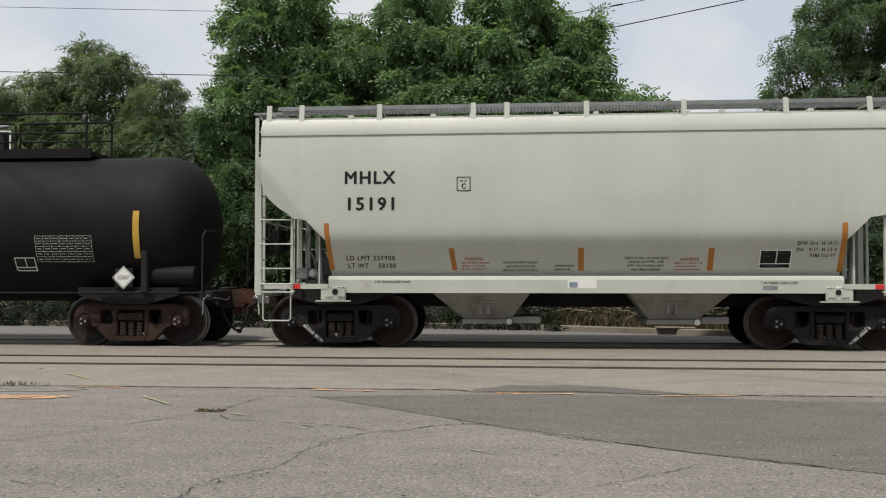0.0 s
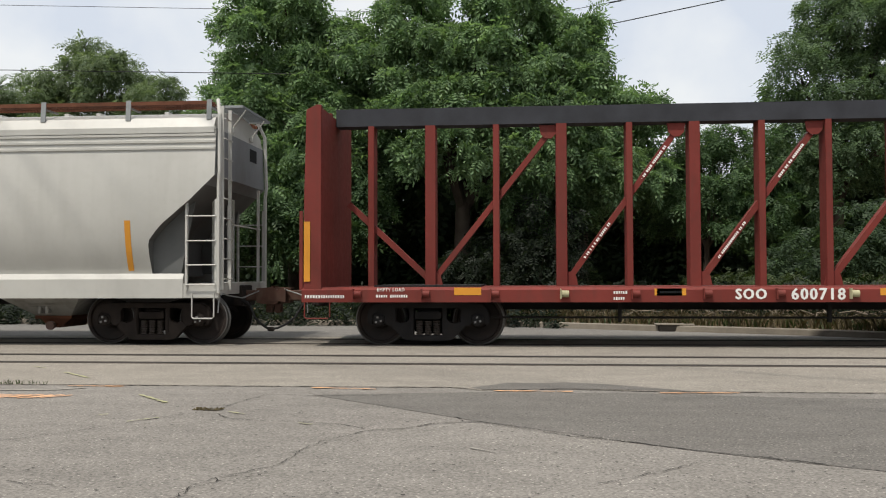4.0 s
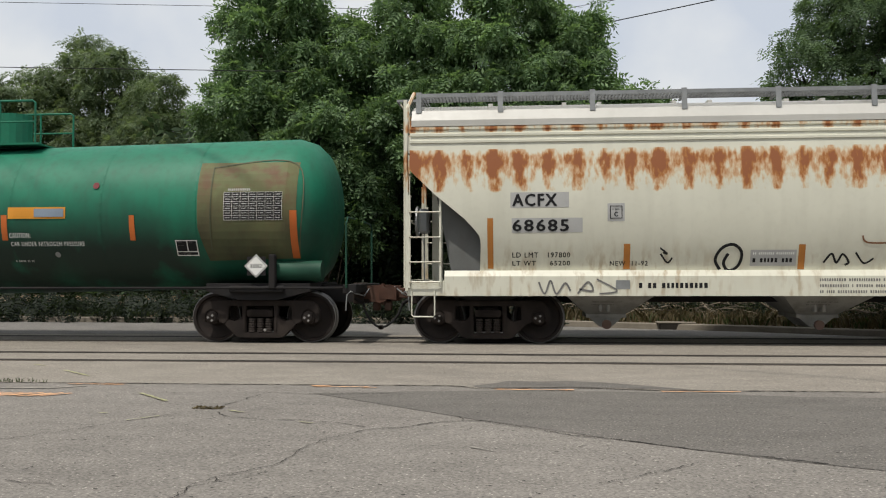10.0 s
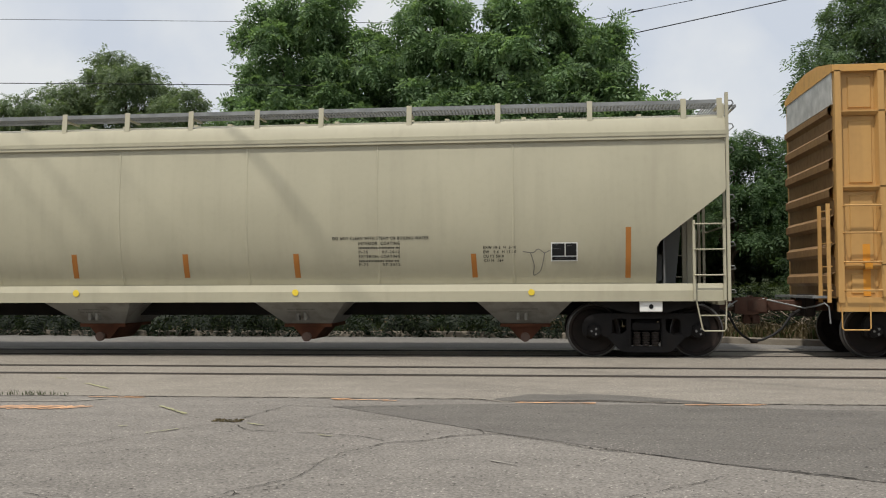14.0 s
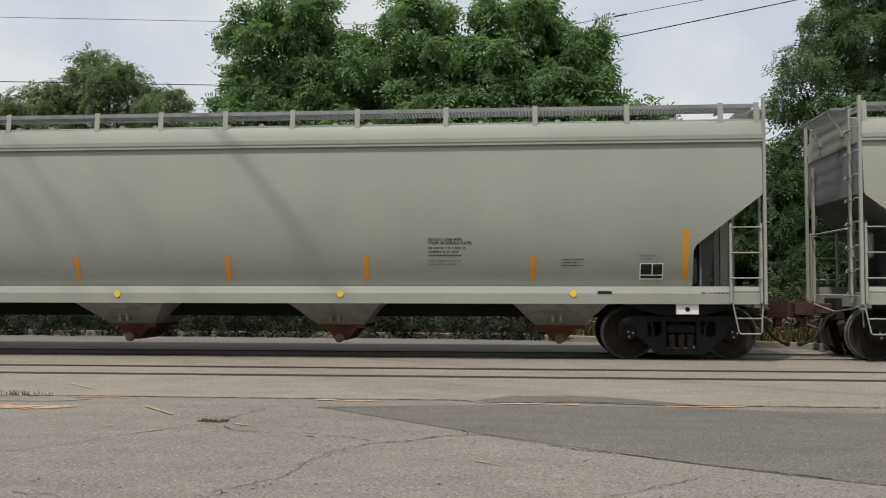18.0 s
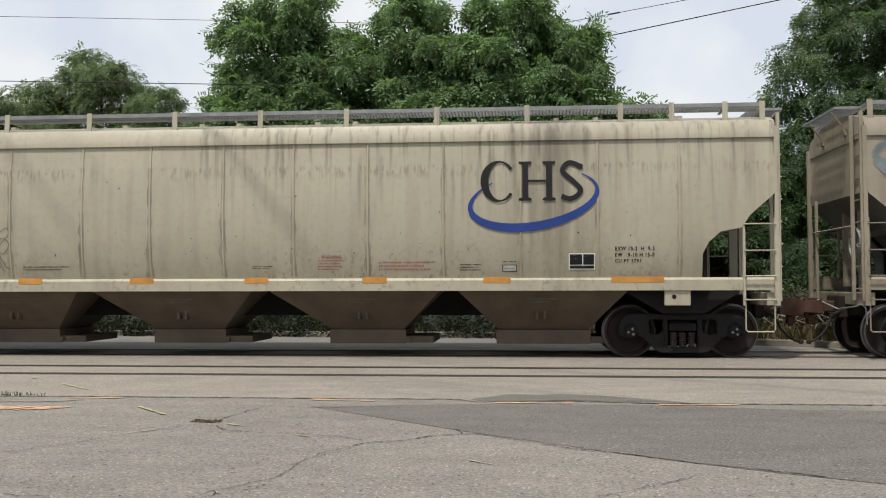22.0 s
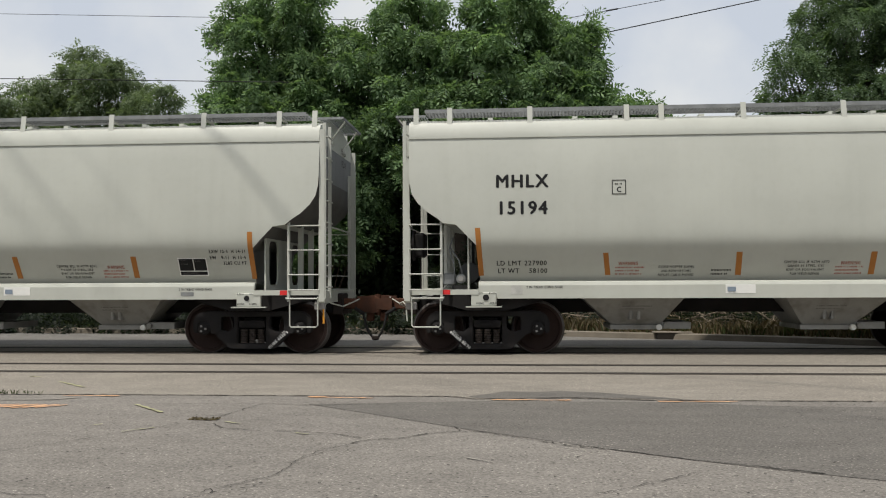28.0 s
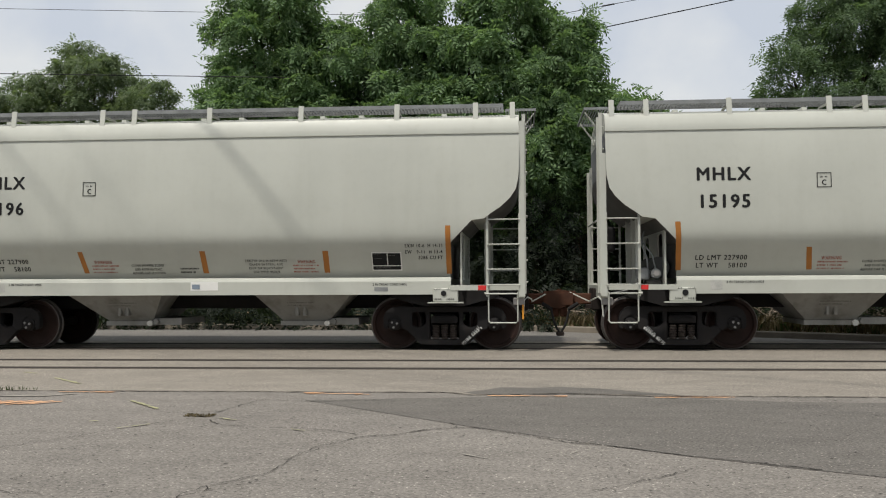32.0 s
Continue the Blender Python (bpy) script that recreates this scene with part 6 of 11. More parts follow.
def test_panel(car, x0, x1, z0, z1, wid):
    """Stencil panel: white ground, two black cells and a black strip below, each with a little print."""
    p = patch("test_panel", car, x0, x1, z0, z1, wid, M["white"], "white stencil panel with black cells")
    e, m, zm = 0.018, x0 + (x1 - x0) * 0.53, z0 + (z1 - z0) * 0.27
    for a, b, c, d in ((x0 + e, m - e / 2, zm + e / 2, z1 - e), (m + e / 2, x1 - e, zm + e / 2, z1 - e), (x0 + e, x1 - e, z0 + e, zm - e / 2)):
        bm = bmesh.new()
        bm.faces.new([bm.verts.new((x, 0, z)) for x, z in rect_pts(a, b, c, d)])
        part("black_cell", drape(bm, wid, 0.009), M["black"], p)
    h = (z1 - z0) / 20
    bars(p, x0 + 0.04, z1 - h * 2, [(x1 - x0) * k for k in (0.20, 0.28)], h, h * 3.2, wid, M["grey_text"], 0.012)
    bars(p, m + 0.03, z1 - h * 3, [(x1 - x0) * k for k in (0.22,)], h, h * 5.0, wid, M["grey_text"], 0.012)
    bars(p, x0 + 0.07, zm - h * 1.6, [(x1 - x0) * 0.5], h, h, wid, M["grey_text"], 0.012)


def disc(car, name, x, z, r, wid, mat, label=""):
    bm = bmesh.new()
    bm.faces.new([bm.verts.new((px, 0, pz)) for px, pz in round_pts(x, z, r)])
    return part(name, drape(bm, wid, 0.012), mat, car, label)


def ring(car, x, z, r, wid, mat):
    return part("ring_mark", drape(flat_ring(bmesh.new(), round_pts(x, z, r), round_pts(x, z, r * 0.72)), wid, 0.010), mat, car)


def block_ring(car, x0, x1, z0, z1, wid, mat):
    return part("emblem_block", drape(flat_ring(bmesh.new(), rect_pts(x0, x1, z0, z1), rect_pts(x0, x1, z0, z1, 0.115)), wid, 0.008), mat, car, "plain white block mark")


def diamond(car, x, z, half, wid, mat):
    o = [(x, z - half), (x + half, z), (x, z + half), (x - half, z)]
    i = [(x, z - half * 0.75), (x + half * 0.75, z), (x, z + half * 0.75), (x - half * 0.75, z)]
    return part("diamond_mark", drape(flat_ring(bmesh.new(), o, i), wid, 0.009), mat, car)


def placard(car, x, z, half, w, text):
    """A diamond-shaped card on a flat holder standing off the car."""
    bm = bmesh.new()
    prism(bm, [(x, z - half), (x + half, z), (x, z + half), (x - half, z)], -w - 0.012, -w)
    p = part("hazard_placard", bm, M["white"], car, "white diamond placard with a black number")
    lettering(text, p, x - half * 0.52, z - half * 0.16, half * 0.34, fixed(w + 0.008), M["black"], half * 1.04, bold=0.01)
    part("placard_edge", drape(flat_ring(bmesh.new(), [(x, z - half * 0.93), (x + half * 0.93, z), (x, z + half * 0.93), (x - half * 0.93, z)],
                                         [(x, z - half * 0.86), (x + half * 0.86, z), (x, z + half * 0.86), (x - half * 0.86, z)]), fixed(w + 0.008), 0.007), M["black"], p)
    bm = bmesh.new()
    box(bm, x - half * 0.8, x + half * 0.8, -w + 0.002, -w + 0.02, z - half * 0.8, z + half * 0.8)
    part("placard_holder", bm, M["steel_dark"], p)


def scrawl(car, pts, width, wid, mat, name="graffiti", label=""):
    """A hand-drawn stroke: a smooth line of even width."""
    p = [pts[0]] + list(pts) + [pts[-1]]
    line = []
    for a, b, c, d in zip(p, p[1:], p[2:], p[3:]):
        for i in range(12):
            u = i / 12
            line.append(tuple(0.5 * (2 * q + (r - o) * u + (2 * o - 5 * q + 4 * r - s) * u * u + (3 * q - o - 3 * r + s) * u ** 3) for o, q, r, s in zip(a, b, c, d)))
    line.append(pts[-1])
    bm = bmesh.new()
    prev = None
    for i, (x, z) in enumerate(line):
        a, b = line[max(0, i - 1)], line[min(len(line) - 1, i + 1)]
        d = Vector((b[0] - a[0], 0, b[1] - a[1]))
        d = d.normalized() if d.length > 1e-6 else Vector((1, 0, 0))
        k = width / 2
        row = [bm.verts.new((x - d.z * k, 0, z + d.x * k)), bm.verts.new((x + d.z * k, 0, z - d.x * k))]
        if prev:
            bm.faces.new((prev[0], row[0], row[1], prev[1]))
        prev = row
    return part(name, drape(bm, wid, 0.010), mat, car, label)


def paint_shape(car, pts, wid, mat, name="painted_shape", label="", proud=0.008):
    """A painted outline of any shape, cut into upright slabs and laid on the side."""
    xs = sorted({x for x, z in pts} | {c for c in (wid.cuts_x if hasattr(wid, "cuts_x") else []) if min(p[0] for p in pts) < c < max(p[0] for p in pts)})
    edges = [(p, q) if p[0] <= q[0] else (q, p) for p, q in zip(pts, list(pts[1:]) + [pts[0]])]
    bm = bmesh.new()
    for a, b in zip(xs, xs[1:]):
        if b - a < 1e-5:
            continue
        rows = []
        for (xa, za), (xb, zb) in edges:
            if xa <= a + 1e-7 and xb >= b - 1e-7 and xb - xa > 1e-7:
                k = (zb - za) / (xb - xa)
                rows.append((za + k * (a - xa), za + k * (b - xa)))
        rows.sort(key=lambda r: r[0] + r[1])
        for lo, hi in zip(rows[::2], rows[1::2]):
            q = [(a, lo[0]), (b, lo[1]), (b, hi[1]), (a, hi[0])]
            if abs(hi[0] - lo[0]) < 1e-6:
                q.pop()
            elif abs(hi[1] - lo[1]) < 1e-6:
                q.pop(2)
            if len(q) > 2:
                bm.faces.new([bm.verts.new((x, 0, z)) for x, z in q])
    bmesh.ops.remove_doubles(bm, verts=bm.verts[:], dist=1e-4)
    return part(name, drape(bm, wid, proud), mat, car, label)


def grid_panel(car, x0, x1, z0, z1, wid, mat, cols, rows):
    """A table of small print: ruled cells with bars."""
    bm = bmesh.new()
    for i in range(cols + 1):
        x = x0 + (x1 - x0) * i / cols
        bm.faces.new([bm.verts.new((a, 0, b)) for a, b in rect_pts(x - 0.0025, x + 0.0025, z0, z1)])
    for k in range(rows + 1):
        z = z0 + (z1 - z0) * k / rows
        bm.faces.new([bm.verts.new((a, 0, b)) for a, b in rect_pts(x0, x1, z - 0.0025, z + 0.0025)])
    g = part("test_table", drape(bm, wid, 0.009), mat, car, "ruled table of small print")
    h = (z1 - z0) / rows
    for i in range(cols):
        bars(g, x0 + (x1 - x0) * (i + 0.2) / cols, z1 - h * 0.35, [(x1 - x0) / cols * 0.6] * rows, h * 0.26, h * 0.74, wid, mat, 0.010)


def weld_ring(car, x):
    bm = bmesh.new()
    z0 = 2.42 - 0.14 * (1 - abs(x) / 7.6)
    ringa, ringb = [], []
    for i in range(48):
        a = 2 * math.pi * i / 48
        ringa.append(bm.verts.new((x - 0.016, 1.426 * math.sin(a), z0 + 1.426 * math.cos(a))))
        ringb.append(bm.verts.new((x + 0.016, 1.426 * math.sin(a), z0 + 1.426 * math.cos(a))))
    for i in range(48):
        j = (i + 1) % 48
        bm.faces.new((ringa[i], ringa[j], ringb[j], ringb[i]))
    part("weld_seam", bm, M["tank_green"], car)


def slanted_print(car, a, b, height, lines, y, mat, name="warning_print"):
    """Small print along a sloping member, in broken bars."""
    bm = bmesh.new()
    rnd = random.Random(int(a[0] * 100))
    d = Vector((b[0] - a[0], 0, b[1] - a[1]))
    length = d.length
    d.normalize()
    n = Vector((-d.z, 0, d.x))
    for k in range(lines):
        u = 0.0
        while u < length:
            v = min(length, u + height * rnd.uniform(0.5, 0.8))
            o = Vector((a[0], y, a[1])) + n * (k - (lines - 1) / 2) * height * 1.5
            q = [o + d * u - n * height / 2, o + d * v - n * height / 2, o + d * v + n * height / 2, o + d * u + n * height / 2]
            bm.faces.new([bm.verts.new(p) for p in q])
            u = v + height * (0.9 if rnd.random() < 0.2 else 0.28)
    return part(name, bm, mat, car, "white stencilled warning print")


def marks_short(car):
    lettering("MHLX", car, -4.09, 2.904, 0.214, W_SHORT, M["black"], 0.88, bold=0.02)
    class_box(car, -2.13, -1.89, 2.76, 3.01, W_SHORT, "C", M["black"])
    patch("reflective_strip", car, -4.47, -4.38, 1.39, 2.21, W_SHORT, M["orange_dull"], "", lean=0.05)
    patch("reflective_strip", car, 4.34, 4.43, 1.35, 2.18, W_SHORT, M["orange_dull"], "")
    patch("reflective_strip", car, -2.28, -2.19, 1.39, 1.77, W_SHORT, M["orange_dull"], "", lean=0.05)
    patch("reflective_strip", car, -0.04, 0.06, 1.38, 1.77, W_SHORT, M["orange_dull"], "", lean=0.01)
    patch("reflective_strip", car, 2.17, 2.27, 1.38, 1.76, W_SHORT, M["orange_dull"], "", lean=0.00)
    lettering("WARNING", car, -2.01, 1.556, 0.060, W_SHORT, M["red_dim"], 0.33)
    bars(car, -2.06, 1.54, (0.49, 0.40, 0.46,), 0.039, 0.017, W_SHORT, M["red_dim"])
    lettering("WARNING", car, 1.70, 1.545, 0.059, W_SHORT, M["red_dim"], 0.32)
    bars(car, 1.62, 1.53, (0.47, 0.39, 0.44,), 0.038, 0.017, W_SHORT, M["red_dim"])
    for text, x, w, z in (("CLOSE HOPPER SLIDES", -1.33, 0.60, 1.505), ("AND ROOF HATCHES", -1.28, 0.50, 1.435), ("BEFORE CAR IS MOVED", -1.33, 0.60, 1.368)):
        lettering(text, car, x, z, 0.042, W_SHORT, M["black"], w)
    bars(car, -0.44, 1.49, (0.34, 0.28,), 0.045, 0.020, W_SHORT, M["black"])
    for text, x, w, z in (("CENTER SILL IS ASTM A572", 0.76, 0.75, 1.575), ("GRADE 50 STEEL, USE", 0.83, 0.60, 1.508), ("E70T OR EQUIVALENT", 0.82, 0.62, 1.442), ("FOR WELD REPAIR", 0.89, 0.48, 1.376)):
        lettering(text, car, x, z, 0.042, W_SHORT, M["black"], w)
    test_panel(car, 3.03, 3.56, 1.41, 1.73, W_SHORT)
    lettering("EXW 10-6  H 14-11", car, 3.63, 1.810, 0.058, W_SHORT, M["black"], 0.65, bold=0.007)
    lettering("EW   9-11  H 13-4", car, 3.63, 1.704, 0.058, W_SHORT, M["black"], 0.65, bold=0.007)
    lettering("3285 CU FT", car, 3.86, 1.606, 0.058, W_SHORT, M["black"], 0.42, bold=0.007)
    lettering("2 IN TREAD COND SHOE", car, -3.59, 1.168, 0.040, W_SILL, M["black"], 0.62)
    lettering("2 IN TREAD COND SHOE", car, 3.05, 1.150, 0.040, W_SILL, M["black"], 0.60)
    patch("maker_plate", car, -3.86, -3.66, 1.06, 1.22, W_SILL, M["white_dim"], "small metal maker plate")
    patch("tag_plate", car, 3.08, 3.32, 1.05, 1.12, W_SILL, M["galv"], "small pale metal tag")
    patch("sticker", car, -0.22, 0.28, 1.07, 1.22, W_SILL, M["white"], "white sticker")
    patch("sticker_mark", car, -0.19, -0.05, 1.10, 1.18, W_SILL, M["blue_grey"], "", proud=0.012)
    for x in (-5.06, 4.90):
        patch("red_reflector", car, x, x + 0.15, 1.065, 1.145, flat_w(1.484), M["red_bright"], "bright red reflector")
    for x in (-4.29, 4.30):
        for text, dx, z, w in (("LIFT", -0.17, 1.070, 0.12), ("JACK", 0.05, 1.070, 0.12), ("HERE", -0.17, 0.895, 0.13), ("HERE", 0.05, 0.895, 0.13)):
            lettering(text, car, x + dx, z, 0.030, flat_w(1.472), M["black"], w, bold=0.004)
    disc(car, "jack_hole", -4.29, 1.01, 0.053, flat_w(1.472), M["black"], "dark jacking hole")
    disc(car, "jack_hole", 4.30, 1.01, 0.048, flat_w(1.472), M["black"], "dark jacking hole")


def number_short(car, number):
    for x, z, turn in ((-4.28 - 0.635, 0.385, 45), (4.28 + 0.345, 0.085, -45)):
        mark = lettering("MHLX " + number, car, 0.0, 0.0, 0.062, flat_w(0.0), M["stencil"], 0.42, bold=0.004, name="truck_stencil")
        mark.matrix_basis = pose(x, -1.094, z, 0, turn, 0)
    lettering(number, car, -4.03, 2.438, 0.222, W_SHORT, M["black"], 0.80, bold=0.02)
    load, tare = ("227800", "58200") if number == "15201" else ("227900", "58100")
    lettering("LD LMT " + load, car, -4.10, 1.563, 0.081, W_SHORT, M["black"], 0.86, bold=0.007)
    lettering("LT WT    " + tare, car, -4.08, 1.431, 0.081, W_SHORT, M["black"], 0.85, bold=0.007)
    end_lettering(number, car, 1, 5.63, 0.35, 3.56, 0.13)


def marks_black_tank(car):
    patch("reflective_strip", car, -5.90, -5.78, 1.74, 2.63, W_BTANK, M["amber"], "", lean=0.03)
    patch("reflective_strip", car, -3.13, -3.02, 1.80, 2.25, W_BTANK, M["amber"], "")
    patch("reflective_strip", car, -0.25, -0.14, 1.80, 2.25, W_BTANK, M["amber"], "")
    patch("reflective_strip", car, 2.77, 2.89, 1.79, 2.24, W_BTANK, M["amber"], "")
    patch("reflective_strip", car, 5.55, 5.67, 1.61, 2.47, W_BTANK, M["amber"], "")
    lettering("UTLX", car, -5.24, 1.811, 0.215, W_BTANK, M["amber"], 0.98, bold=0.02)
    lettering("48126", car, -4.00, 1.806, 0.213, W_BTANK, M["amber"], 0.78, bold=0.02)
    lettering("THE TANK CAR PEOPLE", car, -5.17, 1.647, 0.082, W_BTANK, M["amber"], 0.99)
    lettering("LD LMT  201700 LB   91 500 KG", car, -5.16, 1.462, 0.082, W_BTANK, M["amber_dim"], 1.60)
    lettering("LT WT     61300 LB   27 800 KG", car, -5.20, 1.338, 0.083, W_BTANK, M["amber_dim"], 1.61)
    class_box(car, -2.25, -2.00, 1.77, 2.02, W_BTANK, "C", M["amber"])
    bars(car, -0.76, 1.74, (0.56, 0.46, 0.52,), 0.038, 0.017, W_BTANK, M["amber_dim"])
    bars(car, 1.20, 2.00, (0.50, 0.41, 0.46, 0.35,), 0.033, 0.015, W_BTANK, M["white"])
    patch("label", car, 2.00, 2.76, 1.74, 2.01, W_BTANK, M["yel"], "yellow emergency label")
    # its print
    bars(car, 2.06, 1.97, (0.64, 0.53,), 0.032, 0.014, W_BTANK_P, M["black"])
    bars(car, 2.09, 1.85, (0.56,), 0.069, 0.031, W_BTANK_P, M["black"])
    grid_panel(car, 3.70, 4.77, 1.55, 2.02, W_BTANK, M["white"], 7, 5)
    test_panel(car, 3.25, 3.65, 1.38, 1.63, W_BTANK)
    placard(car, 5.35, 1.26, 0.21, 1.30, "3287")
    bars(car, 6.03, 0.89, (0.55,), 0.033, 0.015, W_BTANK, M["white"])


def marks_centre_beam(car):
    lettering("SOO", car, -3.71, 0.839, 0.172, W_CB, M["white"], 0.50, bold=0.03)
    lettering("600718", car, -2.79, 0.829, 0.191, W_CB, M["white"], 0.87, bold=0.02)
    patch("side_label", car, -5.03, -4.54, 0.90, 1.02, W_CB, M["orange"], "orange reflective label")
    patch("side_label", car, -1.35, -0.88, 0.90, 1.02, W_CB, M["orange"], "orange reflective label")
    patch("side_label", car, 1.05, 1.50, 0.90, 1.02, W_CB, M["orange"], "orange reflective label")
    bars(car, -4.98, 0.99, (0.38,), 0.061, 0.027, W_CB_P, M["black"])
    lettering("LD LMT   226700", car, -0.39, 0.909, 0.079, W_CB, M["white"], 0.86)
    lettering("LT WT      59300", car, -0.39, 0.790, 0.079, W_CB, M["white"], 0.86)
    lettering("IH 11-2 IL 73-0", car, 2.01, 0.811, 0.078, W_CB, M["white"], 0.77)
    lettering("L 75-0", car, 3.35, 0.793, 0.078, W_CB, M["white"], 0.35)
    bars(car, -5.76, 0.99, (0.24, 0.20,), 0.071, 0.032, W_CB, M["white"])
    bars(car, 4.42, 0.93, (0.67, 0.55,), 0.047, 0.021, W_CB, M["amber"])
    test_panel(car, 5.79, 6.22, 0.71, 1.01, W_CB)
    diamond(car, 7.02, 0.90, 0.12, W_CB, M["white"])
    patch("sticker", car, 7.39, 7.55, 0.87, 0.95, W_CB, M["white"], "white sticker")
    lettering("STORAGE FOR", car, 7.03, 0.614, 0.067, W_CB_P, M["white"], 0.44)
    lettering("ROLLED STRAPS", car, 7.03, 0.529, 0.067, W_CB_P, M["white"], 0.46)
    lettering("EMPTY LOAD", car, -9.85, 0.976, 0.061, W_CB, M["white"], 0.48)
    bars(car, -9.87, 0.93, (0.57,), 0.071, 0.032, W_CB, M["white"])
    patch("side_label", car, -8.50, -8.03, 0.91, 1.04, W_CB, M["orange"], "orange reflective label")
    patch("side_label", car, -5.07, -4.61, 0.90, 1.02, W_CB, M["orange"], "orange reflective label")
    bars(car, -11.14, 0.93, (0.70,), 0.082, 0.037, W_CB, M["white"])
    patch("reflective_strip", car, -11.16, -11.05, 1.15, 2.21, flat_w(1.47), M["orange"], "orange vertical reflective strip")
    patch("reflective_strip", car, 11.0, 11.11, 1.15, 2.21, flat_w(1.47), M["orange"], "orange vertical reflective strip")


def marks_round_a(car):
    lettering("DAKX", car, -7.25, 2.385, 0.226, W_ROUND, M["black"], 0.63, bold=0.02)
    lettering("45070", car, -7.30, 1.964, 0.235, W_ROUND, M["black"], 0.69, bold=0.02)
    lettering("LD LMT  218700", car, -7.40, 1.562, 0.079, W_ROUND, M["black"], 0.54)
    lettering("LT WT    67300", car, -7.41, 1.415, 0.069, W_ROUND, M["black"], 0.56)
    class_box(car, -4.47, -4.23, 2.17, 2.40, W_ROUND, "C", M["black"])
    bars(car, -4.11, 1.59, (0.38, 0.31, 0.36, 0.27,), 0.045, 0.020, W_ROUND, M["black"])
    patch("reflective_strip", car, -7.77, -7.66, 1.34, 2.21, W_ROUND, M["orange"], "")
    patch("reflective_strip", car, -5.04, -4.93, 1.36, 1.80, W_ROUND, M["orange"], "")
    patch("reflective_strip", car, -2.61, -2.50, 1.35, 1.79, W_ROUND, M["orange"], "")
    patch("reflective_strip", car, -0.10, 0.00, 1.34, 1.77, W_ROUND, M["orange"], "")
    patch("reflective_strip", car, 2.46, 2.57, 1.33, 1.76, W_ROUND, M["orange"], "")
    patch("reflective_strip", car, 4.78, 4.89, 1.35, 1.80, W_ROUND, M["orange"], "")
    patch("reflective_strip", car, 7.40, 7.51, 1.35, 2.25, W_ROUND, M["orange"], "")
    disc(car, "dot", -5.65, 1.11, 0.051, W_RSILL, M["yel"], "yellow round sticker")
    disc(car, "dot", -1.90, 1.10, 0.049, W_RSILL, M["yel"], "yellow round sticker")
    disc(car, "dot", 0.91, 1.09, 0.048, W_RSILL, M["yel"], "yellow round sticker")
    bars(car, -5.20, 1.11, (0.59,), 0.080, 0.036, W_RSILL, M["black"])
    patch("maker_plate", car, -5.52, -5.30, 0.99, 1.14, W_RSILL, M["galv"], "small metal maker plate")
    bars(car, 3.67, 1.06, (0.79,), 0.048, 0.021, W_RSILL, M["black"])
    bars(car, 0.66, 1.17, (0.19,), 0.058, 0.026, W_RSILL, M["black"])
    disc(car, "jack_hole", -8.08, 1.13, 0.053, W_RSILL, M["black"], "dark jacking hole")


